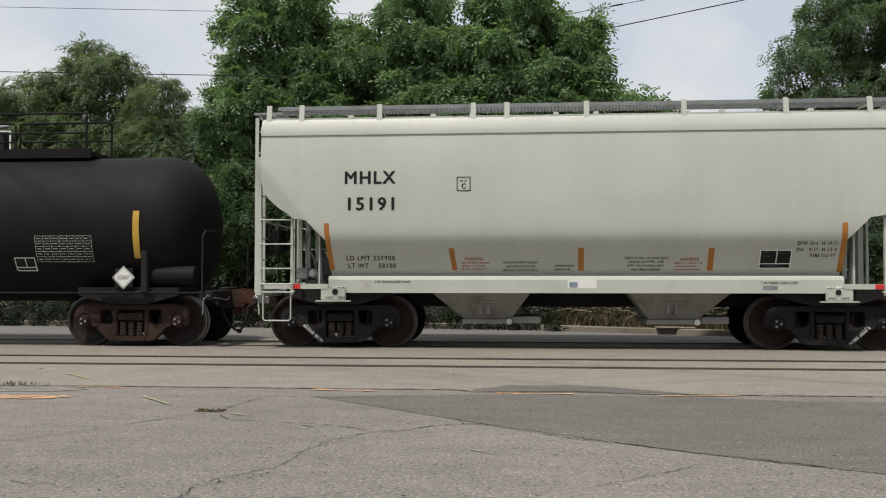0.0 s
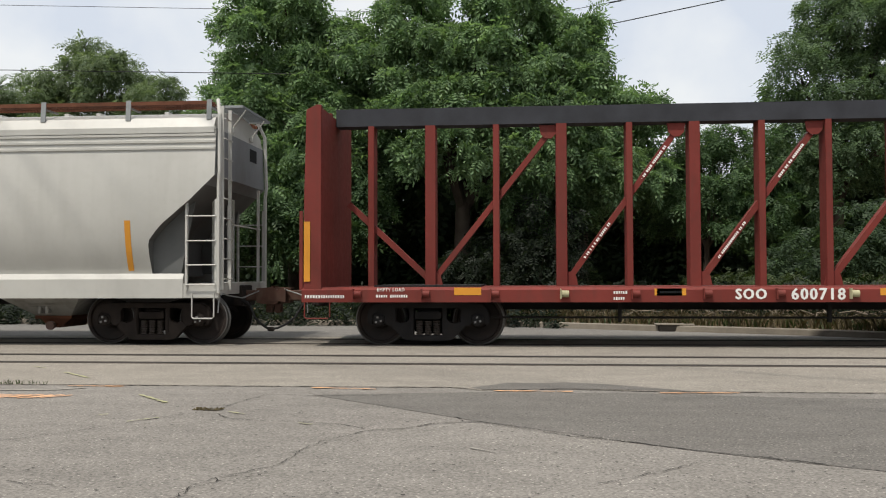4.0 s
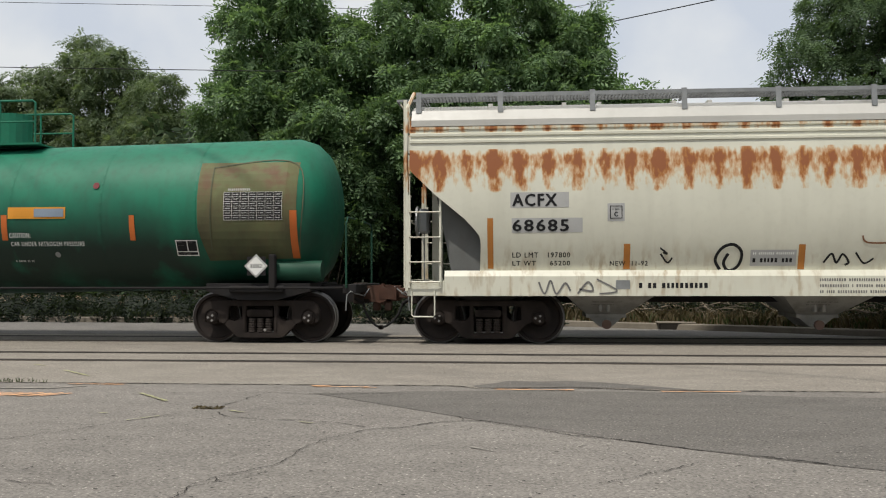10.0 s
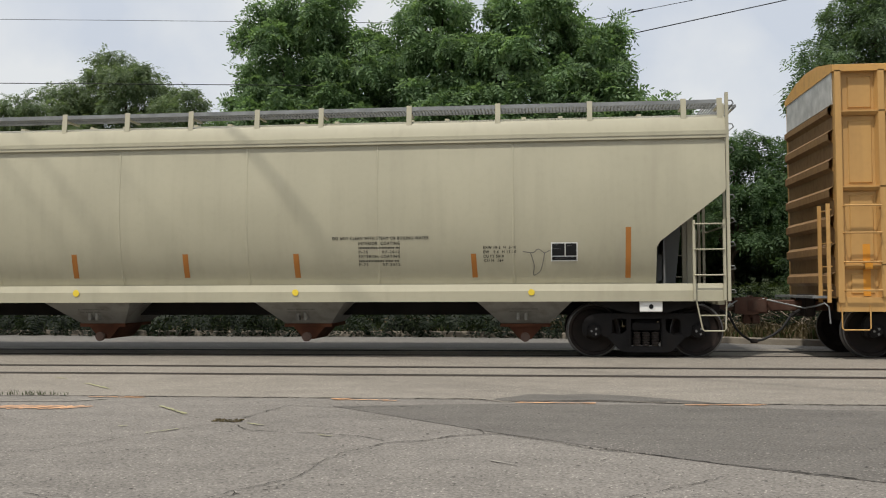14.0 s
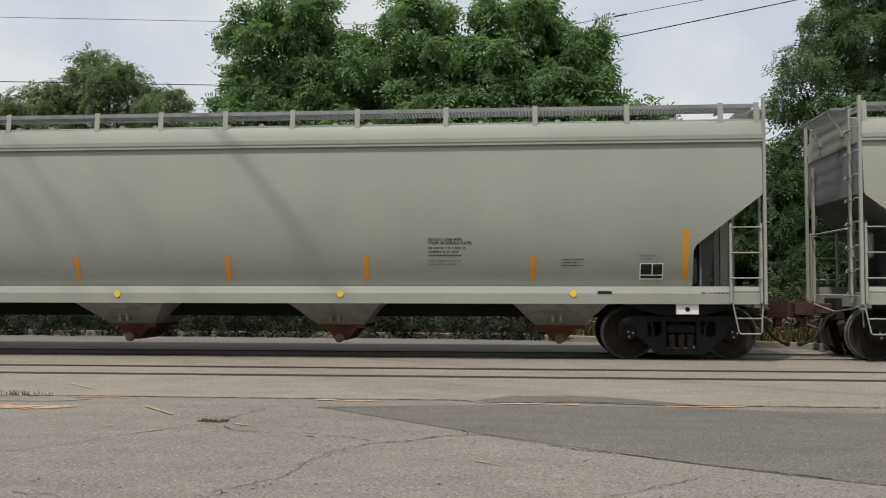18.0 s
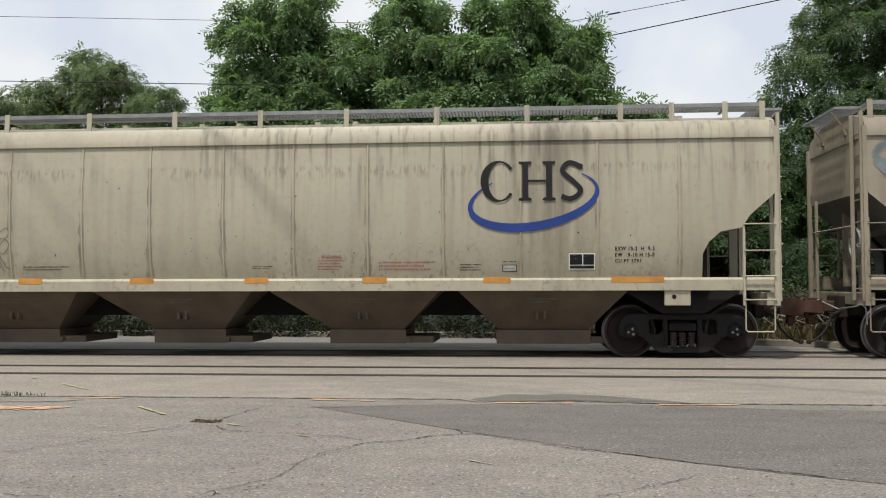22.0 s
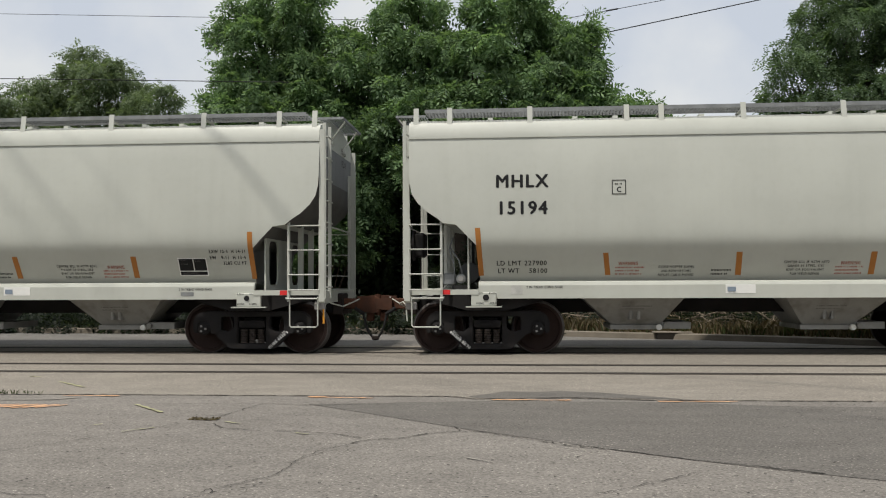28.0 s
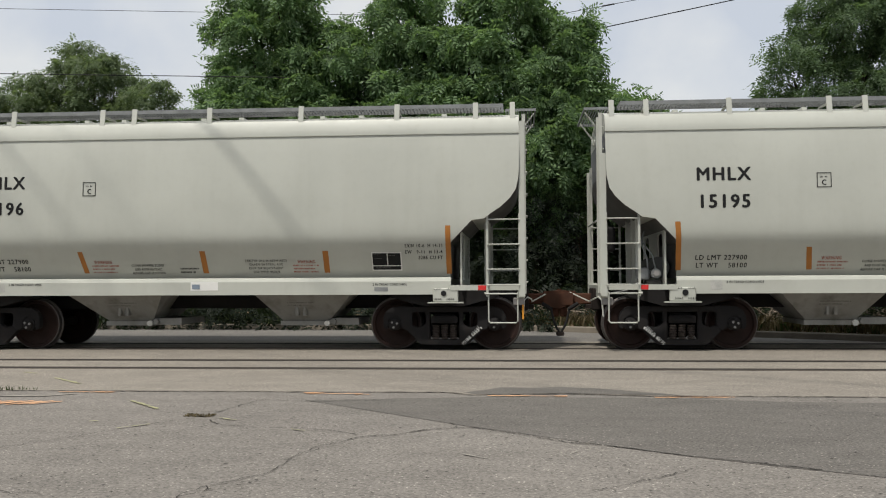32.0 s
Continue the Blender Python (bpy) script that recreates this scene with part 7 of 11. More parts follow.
def marks_round_b(car):
    lettering("DAKX", car, -7.42, 2.225, 0.244, W_ROUND, M["black"], 0.71, bold=0.01)
    lettering("45067", car, -7.40, 1.816, 0.224, W_ROUND, M["black"], 0.89, bold=0.01)
    lettering("LD LMT  218700", car, -7.38, 1.562, 0.068, W_ROUND, M["black"], 0.49)
    lettering("LT WT    67300", car, -7.38, 1.406, 0.068, W_ROUND, M["black"], 0.49)
    class_box(car, -5.27, -5.02, 2.23, 2.47, W_ROUND, "C", M["black"])
    patch("reflective_strip", car, -7.55, -7.45, 1.33, 2.21, W_ROUND, M["orange_dull"], "")
    patch("reflective_strip", car, -5.06, -4.94, 1.32, 1.76, W_ROUND, M["orange_dull"], "")
    bars(car, -3.26, 1.52, (0.74, 0.61,), 0.051, 0.023, W_ROUND, M["black"])
    disc(car, "dot", -5.66, 1.01, 0.067, W_RSILL, M["yel"], "yellow round sticker")
    disc(car, "dot", -1.77, 1.01, 0.064, W_RSILL, M["yel"], "yellow round sticker")
    bars(car, -5.24, 1.08, (1.00,), 0.126, 0.057, W_RSILL, M["black"])
    patch("maker_plate", car, -5.49, -5.27, 0.94, 1.08, W_RSILL, M["galv"], "small metal maker plate")
    disc(car, "jack_hole", -8.07, 1.07, 0.059, W_RSILL, M["black"], "dark jacking hole")
    bars(car, -7.93, 1.07, (0.42,), 0.039, 0.018, W_RSILL, M["black"])
    patch("reflective_strip", car, -1.73, -1.62, 1.33, 1.78, W_ROUND, M["orange_dull"], "")
    patch("reflective_strip", car, 1.32, 1.42, 1.33, 1.77, W_ROUND, M["orange_dull"], "")
    patch("reflective_strip", car, 5.01, 5.11, 1.32, 1.75, W_ROUND, M["orange_dull"], "")
    patch("reflective_strip", car, 7.45, 7.55, 1.31, 2.20, W_ROUND, M["orange_dull"], "")
    bars(car, -0.22, 1.93, (0.40, 0.33, 0.38,), 0.048, 0.022, W_ROUND, M["black"])
    bars(car, -0.54, 1.63, (1.03, 0.85, 0.96,), 0.056, 0.025, W_ROUND, M["black"])
    bars(car, -3.27, 1.55, (0.72, 0.59,), 0.054, 0.024, W_ROUND, M["black"])
    bars(car, 6.96, 1.62, (0.44, 0.36, 0.41,), 0.054, 0.024, W_ROUND, M["black"])
    bars(car, 5.85, 1.50, (0.40,), 0.077, 0.035, W_ROUND, M["black"])
    bars(car, 4.25, 1.51, (0.20, 0.17,), 0.036, 0.016, W_ROUND, M["black"])
    disc(car, "dot", 1.86, 1.03, 0.069, W_RSILL, M["yel"], "yellow round sticker")
    disc(car, "dot", 5.62, 1.03, 0.067, W_RSILL, M["yel"], "yellow round sticker")
    patch("slot", car, 6.19, 6.43, 0.98, 1.04, W_RSILL, M["steel_dark"], "dark slot")
    bars(car, 7.55, 0.99, (0.41,), 0.038, 0.017, W_RSILL, M["black"])
    disc(car, "jack_hole", 8.12, 1.07, 0.056, W_RSILL, M["black"], "dark jacking hole")


def marks_round_c(car):
    patch("painted_box", car, -7.30, -6.30, 2.38, 2.64, W_ROUND, M["grey_box"], "grey painted-out box")
    patch("painted_box", car, -7.28, -6.07, 1.95, 2.20, W_ROUND, M["grey_box"], "grey painted-out box")
    lettering("ACFX", car, -7.26, 2.406, 0.206, W_ROUND_P, M["black"], 0.75, bold=0.02)
    lettering("68685", car, -7.26, 1.974, 0.196, W_ROUND_P, M["black"], 0.95, bold=0.02)
    patch("painted_box", car, -5.65, -5.36, 2.14, 2.44, W_ROUND, M["grey_box"], "")
    class_box(car, -5.61, -5.40, 2.18, 2.40, W_ROUND_P, "C", M["black"])
    lettering("LD LMT   197800", car, -7.27, 1.523, 0.088, W_ROUND, M["black"], 0.99)
    lettering("LT WT     65200", car, -7.27, 1.385, 0.079, W_ROUND, M["black"], 0.99)
    lettering("NEW  11-92", car, -5.60, 1.380, 0.078, W_ROUND, M["black"], 0.64)
    patch("reflective_strip", car, -7.70, -7.60, 1.33, 2.20, W_ROUND, M["orange_dull"], "")
    patch("reflective_strip", car, -5.37, -5.26, 1.32, 1.75, W_ROUND, M["orange_dull"], "")
    patch("reflective_strip", car, -2.46, -2.35, 1.31, 1.73, W_ROUND, M["orange_dull"], "")
    patch("reflective_strip", car, 0.00, 0.11, 1.31, 1.72, W_ROUND, M["orange_dull"], "")
    patch("label", car, -3.25, -2.49, 1.37, 1.64, W_ROUND, M["grey_box"], "grey emergency label")
    bars(car, -3.21, 1.61, (0.68,), 0.058, 0.026, W_ROUND_P, M["white"])
    bars(car, -3.21, 1.52, (0.68,), 0.106, 0.048, W_ROUND_P, M["black"])
    scrawl(car, [(-4.76, 1.68), (-4.64, 1.58), (-4.71, 1.60)], 0.030, W_ROUND, M["black"], "graffiti", "")
    scrawl(car, [(-3.75, 1.31), (-3.83, 1.48), (-3.73, 1.67), (-3.54, 1.73), (-3.40, 1.60), (-3.44, 1.38), (-3.60, 1.29), (-3.69, 1.42), (-3.62, 1.58)], 0.050, W_ROUND, M["black"], "graffiti", "")
    patch("reflective_strip", car, 2.36, 2.46, 1.32, 1.76, W_ROUND, M["orange_dull"], "")
    patch("reflective_strip", car, 4.93, 5.02, 1.31, 1.74, W_ROUND, M["orange_dull"], "")
    patch("reflective_strip", car, 7.67, 7.78, 1.28, 2.19, W_ROUND, M["orange_dull"], "")
    patch("label", car, 2.85, 3.76, 1.48, 1.90, W_ROUND, M["grey_box"], "grey painted-over label")
    bars(car, 3.00, 1.83, (0.58, 0.48, 0.54,), 0.047, 0.021, W_ROUND_P, M["black"])
    bars(car, 3.01, 1.62, (0.64,), 0.058, 0.026, W_ROUND_P, M["black"])
    patch("painted_out_mark", car, 5.76, 6.37, 2.42, 2.55, W_ROUND, M["black"], "black brushed-out mark")
    patch("painted_out_mark", car, 6.46, 7.21, 2.43, 2.56, W_ROUND, M["black"], "black brushed-out mark")
    lettering("PLASTIC", car, 7.16, 2.217, 0.114, W_ROUND, M["black"], 0.58)
    lettering("GRANULES", car, 7.11, 2.019, 0.104, W_ROUND, M["black"], 0.68)
    test_panel(car, 6.39, 6.87, 1.44, 1.74, W_ROUND)
    scrawl(car, [(-2.04, 1.42), (-1.92, 1.57), (-1.83, 1.42), (-1.74, 1.56), (-1.63, 1.43), (-1.69, 1.38)], 0.035, W_ROUND, M["black"], "graffiti", "")
    scrawl(car, [(-1.53, 1.59), (-1.38, 1.41), (-1.23, 1.49)], 0.030, W_ROUND, M["black"], "graffiti", "")
    scrawl(car, [(0.28, 1.46), (0.38, 1.58), (0.48, 1.50), (0.36, 1.43)], 0.035, W_ROUND, M["black"], "graffiti", "")
    scrawl(car, [(-1.44, 1.87), (-1.32, 1.75), (-0.66, 1.77), (-0.41, 1.82), (-0.11, 1.70), (0.44, 1.78), (0.54, 1.70)], 0.030, W_ROUND, M["rust_paint"], "graffiti", "")
    scrawl(car, [(-0.88, 1.51), (-0.67, 1.63), (-0.58, 1.46), (-0.37, 1.49)], 0.030, W_ROUND, M["rust_paint"], "graffiti", "")
    scrawl(car, [(0.79, 1.74), (1.28, 1.77), (1.63, 1.71), (1.57, 1.50), (1.00, 1.42)], 0.030, W_ROUND, M["rust_paint"], "graffiti", "")
    scrawl(car, [(1.00, 1.42), (1.10, 1.50), (1.30, 1.44), (1.47, 1.48)], 0.025, W_ROUND, M["black"], "graffiti", "")
    scrawl(car, [(-4.75, 1.58), (-4.63, 1.43), (-4.55, 1.51)], 0.030, W_ROUND, M["black"], "graffiti", "")
    bars(car, 1.28, 1.48, (1.08,), 0.049, 0.022, W_ROUND, M["black"])
    bars(car, -5.12, 1.11, (1.24,), 0.132, 0.059, W_RSILL, M["black"])
    patch("maker_plate", car, -5.51, -5.27, 0.98, 1.13, W_RSILL, M["galv"], "small metal maker plate")
    patch("panel", car, 0.34, 0.86, 0.84, 1.18, W_RSILL, M["grey_text"], "dark grey square panel")
    bars(car, -2.13, 1.17, (2.22, 1.82, 2.06,), 0.069, 0.031, W_RSILL, M["grey_text"])
    bars(car, 1.63, 1.06, (0.74,), 0.069, 0.031, W_RSILL, M["grey_text"])
    bars(car, 4.16, 1.14, (0.75, 0.62, 0.70,), 0.064, 0.029, W_RSILL, M["grey_text"])
    bars(car, 5.40, 1.05, (0.64,), 0.125, 0.056, W_RSILL, M["grey_text"])
    ring(car, 3.21, 1.03, 0.10, W_RSILL, M["black"])
    patch("slot", car, 6.21, 6.46, 0.99, 1.06, W_RSILL, M["steel_dark"], "dark slot")
    bars(car, 7.02, 1.03, (0.89,), 0.067, 0.030, W_RSILL, M["grey_text"])
    scrawl(car, [(-6.82, 1.10), (-6.72, 0.90), (-6.62, 1.12), (-6.52, 0.90), (-6.37, 1.08), (-6.28, 0.95)], 0.030, W_RSILL, M["grey_text"], "graffiti", "")
    scrawl(car, [(-6.16, 0.90), (-5.98, 1.10), (-5.90, 0.95), (-6.13, 0.98)], 0.030, W_RSILL, M["grey_text"], "graffiti", "")
    scrawl(car, [(-5.83, 1.15), (-5.49, 0.95), (-5.79, 0.90)], 0.025, W_RSILL, M["grey_text"], "graffiti", "")


def marks_green_tank(car):
    block_ring(car, -6.00, -5.48, 2.33, 2.78, W_GTANK, M["white"])
    block_ring(car, -5.42, -4.91, 2.32, 2.78, W_GTANK, M["white"])
    block_ring(car, -4.84, -4.33, 2.32, 2.77, W_GTANK, M["white"])
    block_ring(car, -4.23, -3.74, 2.31, 2.76, W_GTANK, M["white"])
    block_ring(car, -3.64, -3.15, 2.31, 2.76, W_GTANK, M["white"])
    block_ring(car, -3.04, -2.49, 2.30, 2.75, W_GTANK, M["white"])
    lettering("PROX 75310", car, -6.19, 1.962, 0.245, W_GTANK, M["white"], 1.70, bold=0.015)
    lettering("LD LMT   214000 LB   97 100 KG", car, -6.10, 1.765, 0.078, W_GTANK, M["white_dim"], 1.66)
    lettering("LT WT     72000 LB   32 600 KG", car, -6.11, 1.628, 0.079, W_GTANK, M["white_dim"], 1.66)
    patch("reflective_strip", car, -7.14, -7.03, 1.56, 2.43, W_GTANK_P, M["orange_red"], "", lean=-0.00)
    patch("reflective_strip", car, -4.40, -4.30, 1.87, 2.30, W_GTANK, M["orange_red"], "")
    patch("reflective_strip", car, -1.29, -1.19, 1.86, 2.30, W_GTANK, M["orange_red"], "")
    patch("label", car, -3.56, -2.82, 1.95, 2.23, W_GTANK, M["white"], "white emergency label")
    bars(car, -3.52, 2.20, (0.65, 0.53,), 0.031, 0.014, W_GTANK_P, M["black"])
    bars(car, -3.52, 2.09, (0.65,), 0.096, 0.043, W_GTANK_P, M["black"])
    bars(car, -1.41, 1.76, (0.22, 0.18, 0.21,), 0.051, 0.023, W_GTANK, M["white_dim"])
    patch("panel", car, -1.73, -1.18, 2.83, 3.13, W_GTANK, M["pink_grey"], "faded pinkish panel")
    bars(car, -1.69, 3.10, (0.47, 0.39, 0.44, 0.33,), 0.044, 0.020, W_GTANK_P, M["white_dim"])
    disc(car, "cap", -2.44, 1.60, 0.048, W_GTANK, M["galv"], "round metal cap")
    patch("reflective_strip", car, 1.58, 1.69, 1.87, 2.33, W_GTANK, M["orange_red"], "")
    patch("reflective_strip", car, 3.99, 4.09, 1.86, 2.31, W_GTANK, M["orange_red"], "")
    patch("reflective_strip", car, 6.93, 7.05, 1.53, 2.38, W_GTANK_P, M["orange_red"], "")
    patch("table_panel", car, 5.74, 6.80, 2.21, 2.71, W_GTANK, M["black"], "dark ruled table panel", 0.010)
    grid_panel(car, 5.74, 6.80, 2.21, 2.71, W_GTANK_P, M["white"], 7, 6)
    bars(car, 5.81, 2.79, (0.40,), 0.061, 0.027, W_GTANK_P, M["white_dim"])
    test_panel(car, 4.82, 5.22, 1.58, 1.86, W_GTANK)
    placard(car, 6.32, 1.39, 0.21, 1.36, "3082")
    patch("brand_bar", car, 1.71, 2.80, 2.26, 2.47, W_GTANK, M["orange"], "orange and blue rounded mark")
    patch("brand_mark", car, 2.21, 2.77, 2.29, 2.44, W_GTANK, M["blue_grey"], "", proud=0.012)
    lettering("CAUTION:", car, 1.72, 1.913, 0.089, W_GTANK, M["white"], 0.40)
    lettering("CAR UNDER NITROGEN PRESSURE", car, 1.73, 1.765, 0.079, W_GTANK, M["white"], 1.39)
    bars(car, 1.74, 1.52, (0.36,), 0.050, 0.023, W_GTANK, M["white_dim"])
    disc(car, "cap", 2.58, 1.61, 0.051, W_GTANK, M["galv"], "round metal cap")
    disc(car, "cap", 3.34, 2.86, 0.060, W_GTANK, M["maroon"], "rusty round cap")
    weld_ring(car, -1.73)
    weld_ring(car, 1.73)
    weld_ring(car, 3.45)
    weld_ring(car, 5.20)
    weld_ring(car, -5.27)
    weld_ring(car, -3.60)
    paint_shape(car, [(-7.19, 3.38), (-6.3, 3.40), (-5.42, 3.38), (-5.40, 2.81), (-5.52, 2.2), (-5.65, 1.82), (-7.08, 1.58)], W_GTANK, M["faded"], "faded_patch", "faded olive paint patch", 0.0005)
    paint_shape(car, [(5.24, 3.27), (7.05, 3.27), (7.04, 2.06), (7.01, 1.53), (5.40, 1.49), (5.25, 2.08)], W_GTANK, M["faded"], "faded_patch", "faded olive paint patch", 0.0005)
    scrawl(car, [(-7.16, 1.75), (-7.17, 2.6), (-7.14, 3.26), (-6.4, 3.275), (-5.62, 3.27), (-5.62, 2.4), (-5.66, 1.72)], 0.014, W_GTANK_P, M["tank_stain"], "stain", "thin rusty outline of a patch plate")
    paint_shape(car, [(-4.78, 3.60), (-4.70, 3.72), (-3.55, 3.70), (-3.62, 3.60), (-3.75, 3.54), (-4.72, 3.56)], W_GTANK, M["faded"], "faded_patch", "rust-brown worn patch on the tank's top", 0.003)
    scrawl(car, [(-5.28, 2.93), (-5.05, 3.18), (-4.85, 3.36), (-4.62, 3.52)], 0.012, W_GTANK_P, M["black"], "scratch", "dark curved scratch")
    disc(car, "cap", -3.62, 2.88, 0.060, W_GTANK, M["maroon"], "rusty round cap")
    scrawl(car, [(5.50, 3.18), (5.50, 2.6), (5.48, 1.69)], 0.020, W_GTANK, M["tank_stain"], "stain", "")
    scrawl(car, [(5.50, 3.18), (7.04, 3.20), (7.06, 1.58)], 0.020, W_GTANK, M["tank_stain"], "stain", "")
    paint_shape(car, [(-0.74, 3.39), (-0.38, 3.45), (-0.26, 2.94), (-0.55, 2.78)], W_GTANK, M["tank_stain"], "stain", "faint rusty stain", 0.004)


def marks_cream(car):
    lettering("NCIX", car, -7.50, 2.817, 0.217, W_POLY, M["black"], 0.73, bold=0.005)
    lettering("627", car, -7.51, 2.365, 0.225, W_POLY, M["black"], 0.48, bold=0.005)
    class_box(car, -6.57, -6.33, 1.86, 2.10, W_POLY, "C", M["black"])
    lettering("LD LMT 198600 LB  90100 KG  LO", car, -7.44, 1.658, 0.082, W_POLY, M["black"], 1.70)
    lettering("LT WT   64400 LB  29200 KG", car, -7.45, 1.545, 0.082, W_POLY, M["black"], 1.53)
    patch("reflective_strip", car, -7.80, -7.70, 1.44, 2.33, W_POLY, M["orange_dull"], "", lean=0.01)
    patch("reflective_strip", car, -5.36, -5.26, 1.44, 1.87, W_POLY, M["orange_dull"], "", lean=-0.02)
    patch("reflective_strip", car, -2.21, -2.11, 1.42, 1.85, W_POLY, M["orange_dull"], "", lean=-0.01)
    patch("reflective_strip", car, -0.12, -0.02, 1.42, 1.84, W_POLY, M["orange_dull"], "", lean=0.00)
    patch("reflective_strip", car, 1.91, 2.01, 1.41, 1.83, W_POLY, M["orange_dull"], "", lean=0.01)
    patch("reflective_strip", car, 5.06, 5.15, 1.40, 1.81, W_POLY, M["orange_dull"], "", lean=0.02)
    lettering("DO NOT CLEAN WITH STEAM OR BOILING WATER", car, 2.63, 2.064, 0.058, W_POLY, M["black"], 1.70)
    lettering("INTERIOR  COATING", car, 3.09, 1.974, 0.058, W_POLY, M["black"], 0.73)
    bars(car, 3.09, 1.95, (0.73,), 0.048, 0.022, W_POLY, M["black"])
    lettering("P-75        07-2012", car, 3.09, 1.830, 0.048, W_POLY, M["black"], 0.73)
    lettering("EXTERIOR COATING", car, 3.09, 1.753, 0.048, W_POLY, M["black"], 0.73)
    bars(car, 3.09, 1.72, (0.73,), 0.048, 0.022, W_POLY, M["black"])
    lettering("P-75        07-2012", car, 3.09, 1.609, 0.048, W_POLY, M["black"], 0.73)
    lettering("EXW 10-3  H  5-10", car, 5.28, 1.893, 0.047, W_POLY, M["black"], 0.56)
    lettering("EW   9-6  H 13-10", car, 5.28, 1.817, 0.047, W_POLY, M["black"], 0.56)
    lettering("CU FT 5810", car, 5.28, 1.741, 0.047, W_POLY, M["black"], 0.35)
    lettering("CU M  164", car, 5.29, 1.666, 0.047, W_POLY, M["black"], 0.33)
    test_panel(car, 6.44, 6.89, 1.67, 1.99, W_POLY)
    scrawl(car, [(5.96, 1.84), (6.13, 1.82), (6.22, 1.88), (6.33, 1.82), (6.42, 1.86)], 0.012, W_POLY, M["grey_text"], "graffiti", "")
    scrawl(car, [(6.09, 1.81), (6.15, 1.61), (6.14, 1.44), (6.25, 1.50), (6.30, 1.65), (6.33, 1.81)], 0.012, W_POLY, M["grey_text"], "graffiti", "")
    patch("reflective_strip", car, 7.70, 7.79, 1.38, 2.24, W_POLY, M["orange_dull"], "")
    disc(car, "dot", -6.20, 1.16, 0.064, W_PSILL, M["yel"], "yellow round sticker")
    disc(car, "dot", -2.12, 1.15, 0.061, W_PSILL, M["yel"], "yellow round sticker")
    disc(car, "dot", 1.95, 1.15, 0.058, W_PSILL, M["yel"], "yellow round sticker")
    disc(car, "dot", 6.10, 1.14, 0.055, W_PSILL, M["yel"], "yellow round sticker")
    bars(car, -8.63, 1.22, (0.37,), 0.041, 0.019, W_PSILL, M["black"])
    patch("maker_plate", car, -7.91, -7.67, 1.09, 1.24, W_PSILL, M["galv"], "small metal maker plate")


def marks_nc_a(car):
    lettering("NCIX", car, -8.15, 2.351, 0.229, W_POLY, M["black"], 0.54, bold=0.01)
    lettering("1379", car, -8.14, 1.923, 0.219, W_POLY, M["black"], 0.59, bold=0.01)
    class_box(car, -6.96, -6.72, 2.16, 2.39, W_POLY, "C", M["black"])
    lettering("LD LMT 200200 LB  90 800 KG", car, -8.10, 1.555, 0.080, W_POLY, M["black"], 1.36)
    lettering("LT WT    62800 LB  28 500 KG LO", car, -8.10, 1.415, 0.080, W_POLY, M["black"], 1.52)
    patch("reflective_strip", car, -8.31, -8.20, 1.42, 2.27, W_POLY, M["orange_dull"], "", lean=0.03)
    patch("reflective_strip", car, -5.70, -5.59, 1.40, 1.82, W_POLY, M["orange_dull"], "", lean=-0.02)
    patch("reflective_strip", car, -2.99, -2.89, 1.40, 1.81, W_POLY, M["orange_dull"], "", lean=-0.01)
    patch("reflective_strip", car, -0.20, -0.10, 1.40, 1.80, W_POLY, M["orange_dull"], "", lean=0.00)
    patch("reflective_strip", car, 2.18, 2.28, 1.40, 1.80, W_POLY, M["orange_dull"], "", lean=0.01)
    patch("reflective_strip", car, 4.81, 4.90, 1.40, 1.79, W_POLY, M["orange_dull"], "", lean=0.02)
    lettering("DO NOT CLEAN WITH", car, 3.45, 2.090, 0.048, W_POLY, M["black"], 0.58)
    lettering("STEAM OR BOILING WATER", car, 3.45, 2.013, 0.048, W_POLY, M["black"], 0.77)
    bars(car, 3.45, 1.98, (0.68, 0.55, 0.63,), 0.047, 0.021, W_POLY, M["black"])
    bars(car, 3.46, 1.75, (0.55, 0.45,), 0.043, 0.019, W_POLY, M["grey_text"])
    bars(car, 5.88, 1.77, (0.42, 0.34, 0.39,), 0.034, 0.015, W_POLY, M["black"])
    patch("reflective_strip", car, 8.02, 8.12, 1.40, 2.22, W_POLY, M["orange_dull"])
    disc(car, "dot", -6.27, 1.15, 0.063, W_PSILL, M["yel"], "yellow round sticker")
    disc(car, "dot", -2.19, 1.15, 0.060, W_PSILL, M["yel"], "yellow round sticker")
    disc(car, "dot", 1.88, 1.16, 0.058, W_PSILL, M["yel"], "yellow round sticker")
    disc(car, "dot", 6.02, 1.16, 0.055, W_PSILL, M["yel"], "yellow round sticker")
    patch("maker_plate", car, -7.97, -7.73, 1.08, 1.22, W_PSILL, M["galv"], "small metal maker plate")
    bars(car, -9.01, 1.18, (0.52,), 0.041, 0.019, W_PSILL, M["black"])


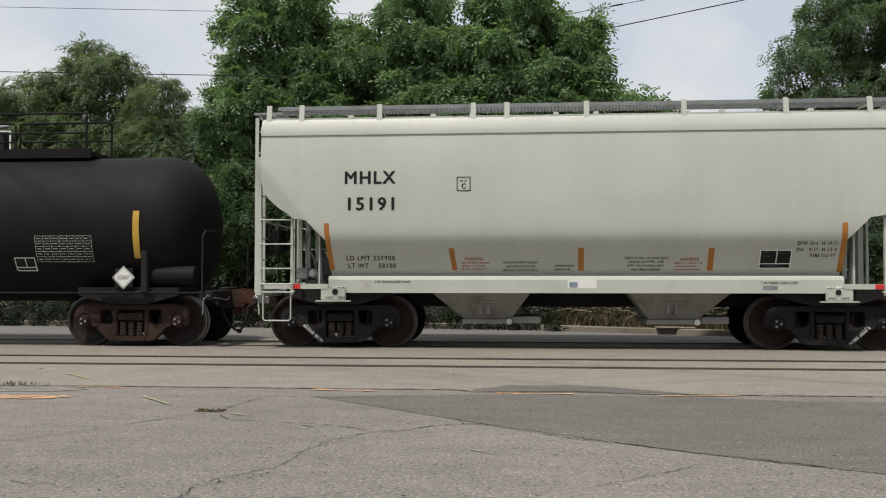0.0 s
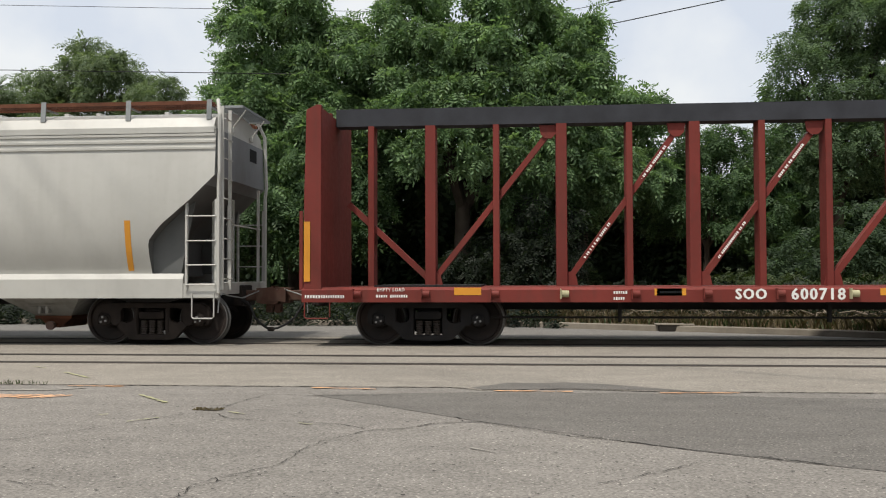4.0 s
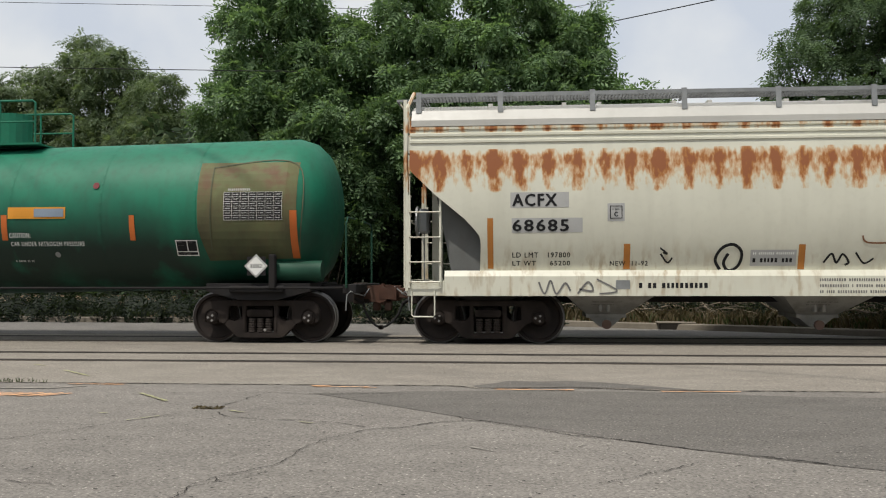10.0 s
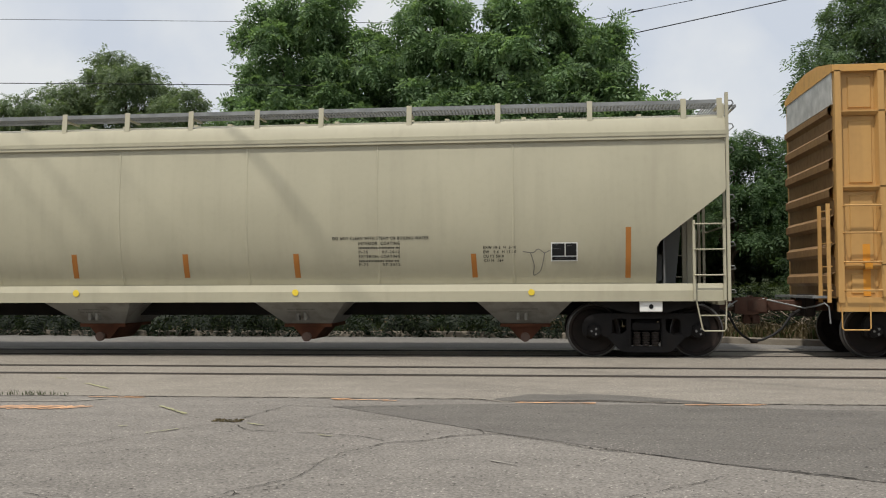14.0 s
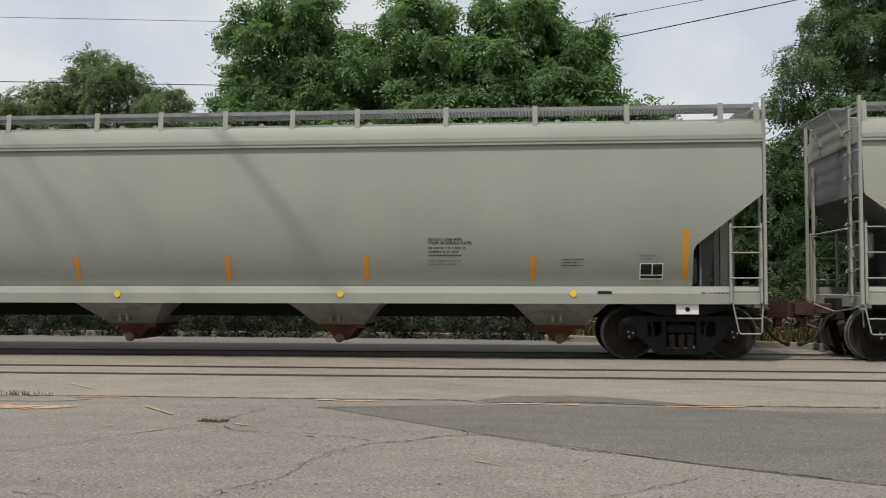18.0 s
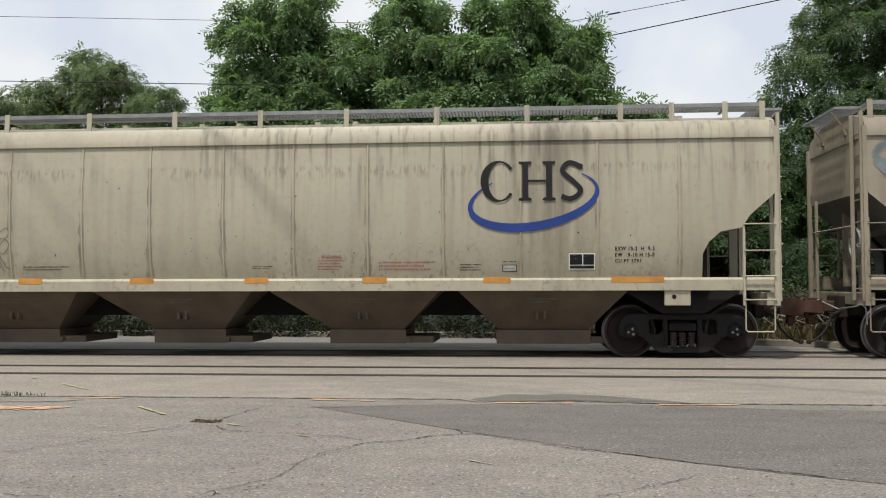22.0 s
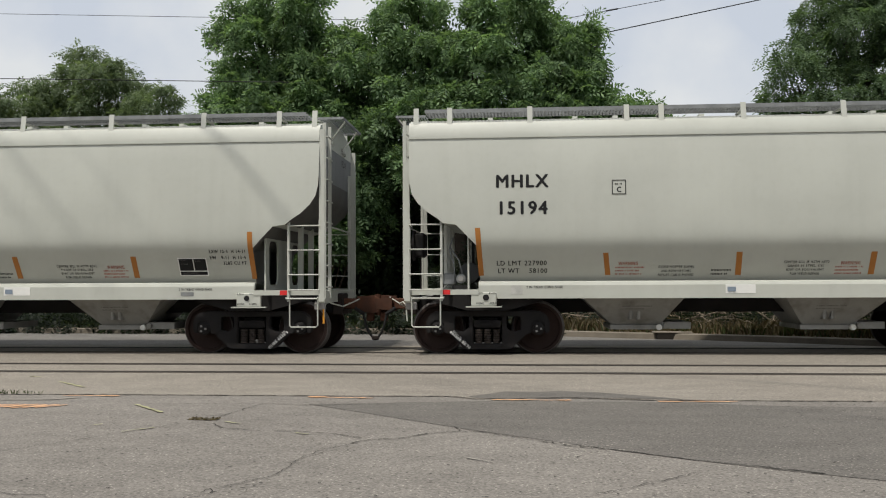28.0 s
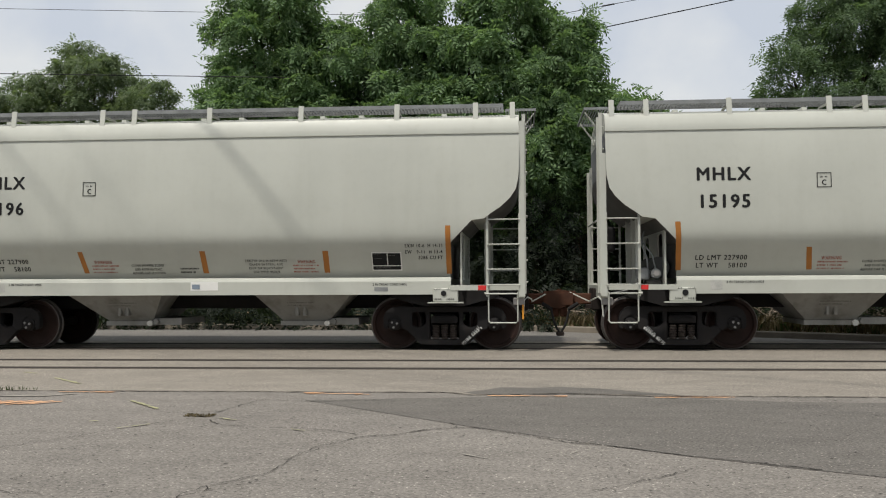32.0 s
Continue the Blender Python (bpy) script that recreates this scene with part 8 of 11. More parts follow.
def marks_nc_b(car):
    lettering("NCIX", car, -7.85, 2.357, 0.217, W_POLY, M["black"], 0.53, bold=0.01)
    lettering("624", car, -7.84, 1.922, 0.207, W_POLY, M["black"], 0.47, bold=0.01)
    class_box(car, -6.27, -6.04, 2.13, 2.37, W_POLY, "C", M["black"])
    lettering("LD LMT 198900 LB  90 200 KG", car, -7.80, 1.547, 0.079, W_POLY, M["black"], 1.34)
    lettering("LT WT    64100 LB  29 100 KG LO", car, -7.80, 1.408, 0.079, W_POLY, M["black"], 1.52)
    patch("reflective_strip", car, -8.06, -7.96, 1.42, 2.29, W_POLY, M["orange"], "", lean=0.02)
    patch("reflective_strip", car, -5.93, -5.83, 1.40, 1.81, W_POLY, M["orange"], "")
    patch("reflective_strip", car, -2.78, -2.69, 1.40, 1.80, W_POLY, M["orange"], "")
    patch("reflective_strip", car, 0.02, 0.12, 1.40, 1.82, W_POLY, M["orange"], "")
    patch("reflective_strip", car, 2.52, 2.62, 1.40, 1.81, W_POLY, M["orange"], "")
    patch("reflective_strip", car, 5.45, 5.54, 1.40, 1.81, W_POLY, M["orange"], "")
    patch("reflective_strip", car, 8.03, 8.14, 1.40, 2.25, W_POLY, M["orange"], "")
    lettering("DO NOT CLEAN WITH", car, 3.68, 2.068, 0.049, W_POLY, M["black"], 0.59)
    lettering("STEAM OR BOILING WATER", car, 3.68, 2.009, 0.049, W_POLY, M["black"], 0.76)
    bars(car, 3.68, 1.97, (0.64, 0.53, 0.60,), 0.045, 0.020, W_POLY, M["black"])
    bars(car, 3.68, 1.75, (0.59, 0.49,), 0.044, 0.020, W_POLY, M["grey_text"])
    bars(car, 5.99, 1.76, (0.40, 0.32, 0.37,), 0.035, 0.016, W_POLY, M["black"])
    test_panel(car, 7.32, 7.72, 1.40, 1.68, W_POLY)
    bars(car, 7.33, 1.82, (0.25, 0.20,), 0.035, 0.016, W_POLY, M["grey_text"])
    disc(car, "dot", -1.95, 1.14, 0.063, W_PSILL, M["yel"], "yellow round sticker")
    disc(car, "dot", 2.12, 1.15, 0.061, W_PSILL, M["yel"], "yellow round sticker")
    disc(car, "dot", 6.19, 1.16, 0.058, W_PSILL, M["yel"], "yellow round sticker")
    disc(car, "dot", -6.12, 1.14, 0.059, W_PSILL, M["yel"], "yellow round sticker")
    patch("slot", car, 6.60, 6.84, 1.15, 1.20, W_PSILL, M["steel_dark"], "dark slot")
    bars(car, 8.35, 1.19, (0.51,), 0.038, 0.017, W_PSILL, M["black"])
    bars(car, -7.52, 1.17, (0.51,), 0.040, 0.018, W_PSILL, M["black"])
    patch("maker_plate", car, -7.77, -7.55, 1.08, 1.22, W_PSILL, M["galv"], "small metal maker plate")


def marks_tan(car):
    lettering("CITX", car, -8.37, 2.368, 0.208, W_GRAIN, M["black"], 0.63, bold=0.005)
    lettering("701814", car, -8.38, 1.922, 0.227, W_GRAIN, M["black"], 1.07, bold=0.005)
    class_box(car, -6.69, -6.46, 2.11, 2.34, W_GRAIN, "C", M["black"])
    lettering("LD LMT  217000", car, -8.38, 1.695, 0.079, W_GRAIN, M["black"], 0.79)
    lettering("LT WT    69000", car, -8.38, 1.546, 0.079, W_GRAIN, M["black"], 0.79)
    patch("maker_plate", car, -7.13, -6.91, 1.56, 1.68, W_GRAIN, M["grey_box"], "small metal maker plate")
    for pts, w in (([(-9.31, 3.54), (-9.52, 3.64), (-9.70, 3.49), (-9.62, 3.34), (-9.39, 3.38), (-9.26, 3.49), (-9.13, 3.54), (-9.06, 3.41), (-9.21, 3.34), (-9.26, 3.48), (-9.06, 3.48), (-8.91, 3.68), (-9.02, 3.35), (-8.88, 3.33), (-8.70, 3.43), (-8.80, 3.51), (-8.90, 3.33), (-8.65, 3.33)], 0.075), ([(-9.72, 3.34), (-9.39, 3.02), (-9.29, 3.18), (-8.60, 3.13)], 0.06), ([(-9.02, 3.15), (-8.82, 2.85)], 0.06)):
        scrawl(car, pts, w * 1.7, W_GRAIN, M["graffiti_haze"], "overspray", "thin blue overspray")
        scrawl(car, pts, w, lambda z, x=0.0: W_GRAIN(z) + 0.003, M["graffiti_blue"], "graffiti", "faded blue sprayed tag")
    bars(car, -4.32, 1.60, (0.72,), 0.048, 0.022, W_GRAIN, M["black"])
    test_panel(car, 6.65, 7.09, 1.55, 1.84, W_GRAIN)
    lettering("EXW 10-2  H  9-3", car, 7.53, 1.858, 0.067, W_GRAIN, M["black"], 0.69)
    lettering("EW   9-10 H 15-0", car, 7.53, 1.753, 0.067, W_GRAIN, M["black"], 0.69)
    lettering("CU FT 6351", car, 7.53, 1.657, 0.057, W_GRAIN, M["black"], 0.42)
    bars(car, 8.70, 3.68, (0.86, 0.70,), 0.032, 0.014, W_GRAIN, M["maroon"])
    lettering("WARNING", car, 3.76, 1.767, 0.059, W_GRAIN, M["red_dim"], 0.37)
    bars(car, 3.73, 1.75, (0.43, 0.36, 0.40,), 0.030, 0.014, W_GRAIN, M["red_dim"])
    bars(car, 4.85, 1.65, (0.38, 0.31,), 0.024, 0.011, W_GRAIN, M["black"])
    patch("label", car, 5.57, 5.82, 1.54, 1.69, W_GRAIN, M["white_dim"], "pale label")
    patch("reflective_strip", car, -2.65, -2.21, 1.315, 1.42, W_GSILL, M["orange_sill"], "")
    patch("reflective_strip", car, -0.20, 0.24, 1.315, 1.42, W_GSILL, M["orange_sill"], "")
    patch("reflective_strip", car, 2.25, 2.68, 1.315, 1.42, W_GSILL, M["orange_sill"], "")
    patch("reflective_strip", car, 4.75, 5.15, 1.315, 1.42, W_GSILL, M["orange_sill"], "")
    patch("reflective_strip", car, 7.03, 8.02, 1.315, 1.42, W_GSILL, M["orange_sill"], "")
    patch("reflective_strip", car, -8.05, -7.14, 1.315, 1.42, W_GSILL, M["orange_sill"], "")
    patch("reflective_strip", car, -5.25, -5.04, 1.315, 1.42, W_GSILL, M["orange_sill"], "")


def marks_grain(car):
    lettering("CHSX", car, -7.29, 2.373, 0.223, W_GRAIN, M["black"], 0.84, bold=0.015)
    lettering("580537", car, -7.25, 1.937, 0.213, W_GRAIN, M["black"], 1.07, bold=0.015)
    lettering("LD LMT  219600", car, -7.24, 1.724, 0.071, W_GRAIN, M["black"], 0.87)
    lettering("LT WT    66400", car, -7.23, 1.582, 0.071, W_GRAIN, M["black"], 0.85)
    class_box(car, -5.38, -5.14, 2.11, 2.35, W_GRAIN, "C", M["black"])
    patch("maker_plate", car, -5.81, -5.59, 1.55, 1.71, W_GRAIN, M["grey_box"], "small metal maker plate")
    bars(car, -4.38, 1.64, (0.87, 0.71,), 0.033, 0.015, W_GRAIN, M["black"])
    bars(car, -0.15, 1.63, (0.39, 0.32,), 0.024, 0.011, W_GRAIN, M["black"])
    lettering("WARNING", car, 1.10, 1.745, 0.060, W_GRAIN, M["red_dim"], 0.36)
    bars(car, 1.04, 1.73, (0.48, 0.40, 0.45, 0.34,), 0.034, 0.016, W_GRAIN, M["red_dim"])
    bars(car, 2.12, 1.70, (0.99, 0.81, 0.92,), 0.042, 0.019, W_GRAIN, M["red_dim"])
    bars(car, 3.54, 1.65, (0.39, 0.32, 0.37,), 0.032, 0.014, W_GRAIN, M["black"])
    patch("label", car, 4.28, 4.53, 1.51, 1.63, W_GRAIN, M["black"], "white label with a black border")
    patch("label_face", car, 4.293, 4.517, 1.523, 1.617, W_GRAIN, M["white_dim"], "", proud=0.008)
    bars(car, 4.31, 1.575, (0.19,), 0.02, 0.01, W_GRAIN, M["black"], 0.011)
    bars(car, 4.29, 1.70, (0.24,), 0.034, 0.01, W_GRAIN, M["black"])
    test_panel(car, 5.42, 5.87, 1.54, 1.82, W_GRAIN)
    scrawl(car, [(-5.65, 1.81), (-5.51, 1.96), (-5.41, 1.85), (-5.49, 1.65), (-5.34, 1.57), (-5.25, 1.80), (-5.35, 2.05), (-5.46, 1.90)], 0.014, W_GRAIN, M["grey_text"], "graffiti", "")
    scrawl(car, [(-5.30, 2.10), (-5.17, 1.95), (-5.24, 1.65), (-5.06, 1.57), (-4.88, 1.75), (-4.99, 1.87), (-5.13, 1.77), (-5.01, 1.65)], 0.014, W_GRAIN, M["grey_text"], "graffiti", "")
    scrawl(car, [(-5.40, 2.10), (-5.19, 2.10), (-4.94, 2.05), (-4.84, 1.90), (-4.72, 1.65), (-4.59, 1.57)], 0.014, W_GRAIN, M["grey_text"], "graffiti", "")
    scrawl(car, [(-4.85, 2.20), (-4.68, 2.33), (-4.63, 2.23), (-4.78, 2.05), (-4.86, 1.95), (-4.74, 1.87), (-4.63, 2.03), (-4.73, 2.15), (-4.83, 2.10)], 0.014, W_GRAIN, M["grey_text"], "graffiti", "")
    scrawl(car, [(-4.95, 1.55), (-4.80, 1.63), (-4.84, 1.80), (-4.99, 1.95)], 0.014, W_GRAIN, M["grey_text"], "graffiti", "")
    lettering("EXW 10-2  H  9-3", car, 6.21, 1.863, 0.068, W_GRAIN, M["black"], 0.66)
    lettering("EW   9-10 H 15-0", car, 6.21, 1.756, 0.068, W_GRAIN, M["black"], 0.66)
    lettering("CU FT 5791", car, 6.21, 1.659, 0.058, W_GRAIN, M["black"], 0.43)
    sweep, rows = [math.radians(130 + 271 * k / 60) for k in range(61)], []
    bm = bmesh.new()
    for k, a in enumerate(sweep):
        x, z = 4.82 + 1.09 * math.cos(a), 2.765 + 0.142 * math.cos(a) + 0.48 * math.sin(a)
        out = Vector((0.48 * math.cos(a), 1.09 * math.sin(a))).normalized() * (0.008 + 0.068 * math.sin(math.pi * k / 60) ** 1.3)
        rows.append([bm.verts.new((x + out.x * q, 0, z + out.y * q)) for q in (1, -1)])
    for a, b in zip(rows, rows[1:]):
        bm.faces.new((a[0], b[0], b[1], a[1]))
    part("emblem_swoosh", drape(bm, W_GRAIN, 0.016), M["blue_mark"], car, "deep blue curved swoosh")
    arc = [math.radians(38 + 284 * k / 24) for k in range(25)]
    bm = bmesh.new()
    rows = [[bm.verts.new((4.22 + rx * math.cos(a) + dx, 0, 3.07 + rz * math.sin(a))) for rx, rz, dx in ((0.31, 0.36, 0), (0.205, 0.325, 0.03))] for a in arc]
    for a, b in zip(rows, rows[1:]):
        bm.faces.new((a[0], b[0], b[1], a[1]))
    part("emblem_arc", drape(bm, W_GRAIN, 0.020), M["black"], car, "dark open emblem arc")
    o = scrawl(car, [(5.66, 3.30), (5.44, 3.38), (5.32, 3.24), (5.50, 3.06), (5.63, 2.90), (5.48, 2.76), (5.30, 2.80)], 0.085, W_GRAIN, M["black"], "emblem_wave", "dark wavy emblem stroke")
    o.data.transform(Matrix.Translation((0, -0.010, 0)))
    paint_shape(car, [(4.70, 3.05), (4.70, 3.09), (5.07, 3.09), (5.07, 3.05)], W_GRAIN, M["black"], "emblem_bar", "thin dark emblem crossbar", 0.020)
    for x in (4.68, 5.09):
        paint_shape(car, [(x - 0.11, 3.41), (x - 0.11, 3.375), (x - 0.05, 3.35), (x - 0.05, 2.79), (x - 0.11, 2.765), (x - 0.11, 2.73), (x + 0.11, 2.73), (x + 0.111, 2.765), (x + 0.05, 2.79), (x + 0.051, 3.35), (x + 0.111, 3.375), (x + 0.11, 3.41)], W_GRAIN, M["black"], "emblem_bar", "dark upright emblem bar", 0.020)
    patch("reflective_strip", car, -7.08, -6.19, 1.315, 1.42, W_GSILL, M["orange_sill"], "")
    patch("reflective_strip", car, -4.46, -4.01, 1.315, 1.42, W_GSILL, M["orange_sill"], "")
    patch("reflective_strip", car, -2.38, -1.94, 1.315, 1.42, W_GSILL, M["orange_sill"], "")
    patch("reflective_strip", car, -0.28, 0.15, 1.315, 1.42, W_GSILL, M["orange_sill"], "")
    patch("reflective_strip", car, 1.83, 2.26, 1.315, 1.42, W_GSILL, M["orange_sill"], "")
    patch("reflective_strip", car, 3.95, 4.42, 1.315, 1.42, W_GSILL, M["orange_sill"], "")
    patch("reflective_strip", car, 6.14, 7.03, 1.315, 1.42, W_GSILL, M["orange_sill"], "")


def marks_box(car):
    part("brake_rod", rod(bmesh.new(), (-4.62, -0.85, 0.34), (-3.22, -0.85, 0.42), 0.014, 6), M["steel_dark"], car)
    part("rod_hanger", box(bmesh.new(), -3.25, -3.19, -0.88, -0.82, 0.40, 0.72, 0.008), M["steel_brown"], car)
    bm = box(bmesh.new(), -2.62, -2.38, -0.98, -0.72, 0.44, 0.66, 0.02)
    rod(bm, (-2.30, -1.0, 0.52), (-2.30, -0.76, 0.52), 0.09, 12)
    rod(bm, (-2.62, -0.9, 0.40), (-2.12, -0.9, 0.40), 0.03, 8)
    box(bm, -2.20, -2.08, -0.95, -0.80, 0.34, 0.60, 0.02)
    part("brake_valve", bm, M["steel_brown"], car, "brown brake valve below the floor")
    patch("emblem_panel", car, 3.74, 6.29, 3.46, 4.06, W_POST, M["black"], "black emblem panel", proud=0.004)
    patch("emblem_bar", car, 3.92, 4.52, 3.85, 3.96, W_POST, M["white"], "white emblem bar", proud=0.012)
    patch("emblem_bar", car, 4.14, 4.33, 3.51, 3.86, W_POST, M["white"], "white emblem bar", proud=0.012)
    patch("emblem_bar", car, 4.67, 5.34, 3.82, 3.94, W_POST, M["white"], "white emblem bar", proud=0.012)
    patch("emblem_bar", car, 4.93, 5.11, 3.49, 3.84, W_POST, M["white"], "white emblem bar", proud=0.012)
    patch("emblem_bar", car, 5.43, 6.12, 3.80, 3.92, W_POST, M["white"], "white emblem bar", proud=0.012)
    patch("emblem_bar", car, 5.69, 5.87, 3.56, 3.81, W_POST, M["white"], "white emblem bar", proud=0.012)
    patch("emblem_bar", car, 5.47, 6.09, 3.47, 3.61, W_POST, M["white"], "white emblem bar", proud=0.012)
    lettering("Railcar Pooling", car, 3.45, 2.977, 0.327, W_POST, M["brown_black"], 3.05, slant=0.18, bold=0.012)
    lettering("Experts", car, 4.26, 2.385, 0.353, W_POST, M["brown_black"], 1.49, slant=0.18, bold=0.012)
    bars(car, 4.24, 2.11, (1.48,), 0.228, 0.103, W_POST, M["brown_black"])
    lettering("CLOSE AND LOCK", car, -1.42, 4.044, 0.100, W_DOOR, M["white"], 1.06)
    lettering("BOTH DOORS BEFORE", car, -1.42, 3.924, 0.100, W_DOOR, M["white"], 1.18)
    lettering("MOVING CAR", car, -1.18, 3.797, 0.100, W_DOOR, M["white"], 0.70)
    lettering("OPENING  W  12-0  H 12-4", car, 0.19, 3.786, 0.059, W_DOOR, M["white"], 0.80)
    lettering("SECURITY", car, -1.54, 2.620, 0.060, W_DOOR, M["white"], 0.29)
    lettering("DEVICE ONLY", car, -1.54, 2.541, 0.060, W_DOOR, M["white"], 0.35)
    lettering("LUBE REQUIRED", car, 1.04, 2.578, 0.058, W_DOOR, M["white"], 0.49)
    lettering("DOORS EQUIPPED WITH", car, 0.95, 2.502, 0.058, W_DOOR, M["white"], 0.69)
    lettering("LUBRICATING FITTINGS", car, 1.09, 2.421, 0.058, W_DOOR, M["white"], 0.62)
    lettering("OPEN  CLOSE", car, -0.16, 2.189, 0.069, fixed(1.70), M["white"], 0.43)
    lettering("ASD", car, -0.16, 1.708, 0.078, fixed(1.70), M["white"], 0.23)
    lettering("SEAL", car, 0.38, 1.224, 0.088, W_DOOR, M["white"], 0.27)
    lettering("LATCH", car, 1.46, 1.600, 0.058, W_DOOR, M["white"], 0.22)
    lettering("TO CLOSE", car, 1.44, 1.514, 0.058, W_DOOR, M["white"], 0.26)
    lettering("DOOR", car, 1.44, 1.436, 0.048, W_DOOR, M["white"], 0.17)
    patch("sticker", car, -0.16, 0.09, 1.82, 2.00, fixed(1.70), M["white"], "white sticker")
    patch("reflective_strip", car, 0.72, 0.85, 1.19, 1.59, W_DOOR, M["orange"], "")
    ring(car, 0.51, 2.11, 0.07, W_DOOR, M["white"])
    scrawl(car, [(-0.99, 1.89), (-0.91, 1.61), (-0.87, 1.77), (-0.76, 1.75), (-0.78, 1.92), (-0.72, 1.63), (-0.62, 1.65), (-0.58, 1.86), (-0.50, 1.68), (-0.60, 1.63), (-0.38, 1.90), (-0.46, 1.74), (-0.34, 1.64), (-0.42, 1.58), (-0.23, 1.90), (-0.26, 1.60), (-0.28, 1.74), (-0.14, 1.78)], 0.030, W_DOOR, M["graffiti_green"], "graffiti", "")
    scrawl(car, [(-0.99, 1.61), (-0.53, 1.68), (-0.08, 1.64)], 0.020, W_DOOR, M["graffiti_green"], "graffiti", "")
    scrawl(car, [(0.36, 1.55), (0.40, 1.87), (0.52, 1.88), (0.54, 1.75), (0.42, 1.71), (0.62, 1.55), (0.66, 1.77), (0.70, 1.57), (0.82, 1.59), (0.84, 1.78), (0.96, 1.74), (0.86, 1.67), (0.98, 1.59), (1.04, 1.86), (1.05, 1.57), (1.17, 1.78), (1.08, 1.68), (1.23, 1.54), (1.29, 1.78)], 0.040, W_DOOR, M["white"], "graffiti", "")
    scrawl(car, [(0.34, 1.79), (1.02, 1.82), (1.31, 1.68)], 0.035, W_DOOR, M["white"], "graffiti", "")
    scrawl(car, [(2.32, 1.77), (2.41, 1.88), (2.38, 1.71), (2.51, 1.86), (2.52, 1.73), (2.66, 1.86), (2.62, 1.71), (2.71, 1.80)], 0.025, W_BOX, M["graffiti_green"], "graffiti", "")
    patch("placard_card", car, -2.63, -2.31, 2.65, 2.77, W_POST, M["white"], "white shipping placard")
    patch("sticker", car, 4.90, 5.17, 1.22, 1.35, W_POST, M["white"], "white sticker")
    test_panel(car, 5.63, 6.09, 1.04, 1.37, W_POST)
    patch("label", car, 6.44, 6.95, 1.04, 1.21, W_POST, M["yel"], "yellow label")
    bars(car, 6.48, 1.17, (0.43, 0.35,), 0.042, 0.019, W_POST_P, M["black"])
    bars(car, 6.44, 2.40, (0.50, 0.41, 0.46, 0.35, 0.44, 0.30, 0.47, 0.37,), 0.068, 0.031, W_BOX, M["brown_black"])
    lettering("XRH52", car, 4.90, 1.049, 0.085, W_BOX, M["brown_black"], 0.31)
    scrawl(car, [(2.51, 1.48), (2.55, 1.14), (2.75, 1.18), (2.80, 1.39), (2.58, 1.45), (2.89, 0.99), (2.94, 1.37), (3.02, 1.04)], 0.030, W_BOX, M["graffiti_grey"], "graffiti", "")
    scrawl(car, [(3.05, 0.89), (3.23, 1.47), (3.37, 0.94), (3.13, 1.13), (3.52, 1.37), (3.66, 0.98), (3.76, 1.46), (3.56, 1.17)], 0.030, W_BOX, M["graffiti_grey"], "graffiti", "")
    scrawl(car, [(3.75, 0.98), (4.00, 1.46), (4.18, 1.36), (3.90, 1.08), (4.37, 0.98), (4.56, 1.45), (4.28, 1.74), (3.81, 1.70)], 0.018, W_BOX, M["graffiti_grey"], "graffiti", "")
    scrawl(car, [(4.65, 1.17), (4.93, 0.97), (5.31, 1.35), (5.03, 1.54), (4.75, 1.35)], 0.018, W_BOX, M["graffiti_grey"], "graffiti", "")
    scrawl(car, [(6.47, 0.68), (6.49, 0.89), (6.66, 0.82), (6.53, 0.68), (6.71, 0.89), (6.73, 0.68), (6.78, 0.87), (6.87, 0.73), (6.96, 0.88), (7.00, 0.68)], 0.030, W_BOX, M["graffiti_grey"], "graffiti", "")
    scrawl(car, [(6.55, 1.24), (6.69, 1.43), (6.77, 1.26), (6.91, 1.44), (7.03, 1.28), (6.64, 1.35)], 0.025, W_BOX, M["graffiti_grey"], "graffiti", "")
    scrawl(car, [(7.52, 1.84), (7.61, 1.70), (7.53, 1.56), (7.63, 1.46)], 0.030, W_BOX, M["graffiti_grey"], "graffiti", "")
    lettering("next", car, -6.87, 3.568, 0.156, W_BOX, M["brown_black"], 0.44, slant=0.15, bold=0.01)
    lettering("load", car, -6.84, 3.363, 0.185, W_BOX, M["brown_black"], 0.49, slant=0.15, bold=0.01)
    lettering("any", car, -4.31, 3.535, 0.182, W_BOX, M["brown_black"], 0.37, slant=0.15, bold=0.01)
    lettering("road", car, -4.37, 3.345, 0.182, W_BOX, M["brown_black"], 0.52, slant=0.15, bold=0.01)
    lettering("FB", car, -6.85, 2.364, 0.290, W_BOX, M["brown_black"], 0.46, slant=0.15, bold=0.02)
    lettering("OX", car, -6.04, 2.354, 0.289, W_BOX, M["brown_black"], 0.50, slant=0.15, bold=0.02)
    lettering("50", car, -6.86, 1.939, 0.271, W_BOX, M["brown_black"], 0.51, slant=0.15, bold=0.02)
    lettering("17", car, -5.96, 1.930, 0.269, W_BOX, M["brown_black"], 0.38, slant=0.15, bold=0.02)
    lettering("47", car, -5.18, 1.923, 0.268, W_BOX, M["brown_black"], 0.47, slant=0.15, bold=0.02)
    class_box(car, -4.19, -3.96, 2.19, 2.44, W_BOX, "F", M["black"])
    lettering("LD LMT", car, -6.79, 1.447, 0.067, W_BOX, M["brown_black"], 0.38)
    lettering("LT  WT", car, -6.77, 1.293, 0.077, W_BOX, M["brown_black"], 0.31)
    patch("label", car, -6.86, -6.33, 1.07, 1.22, W_POST, M["yel"], "yellow label")
    lettering("THIS CAR", car, -6.72, 1.155, 0.040, W_POST_P, M["black"], 0.25, bold=0.006)
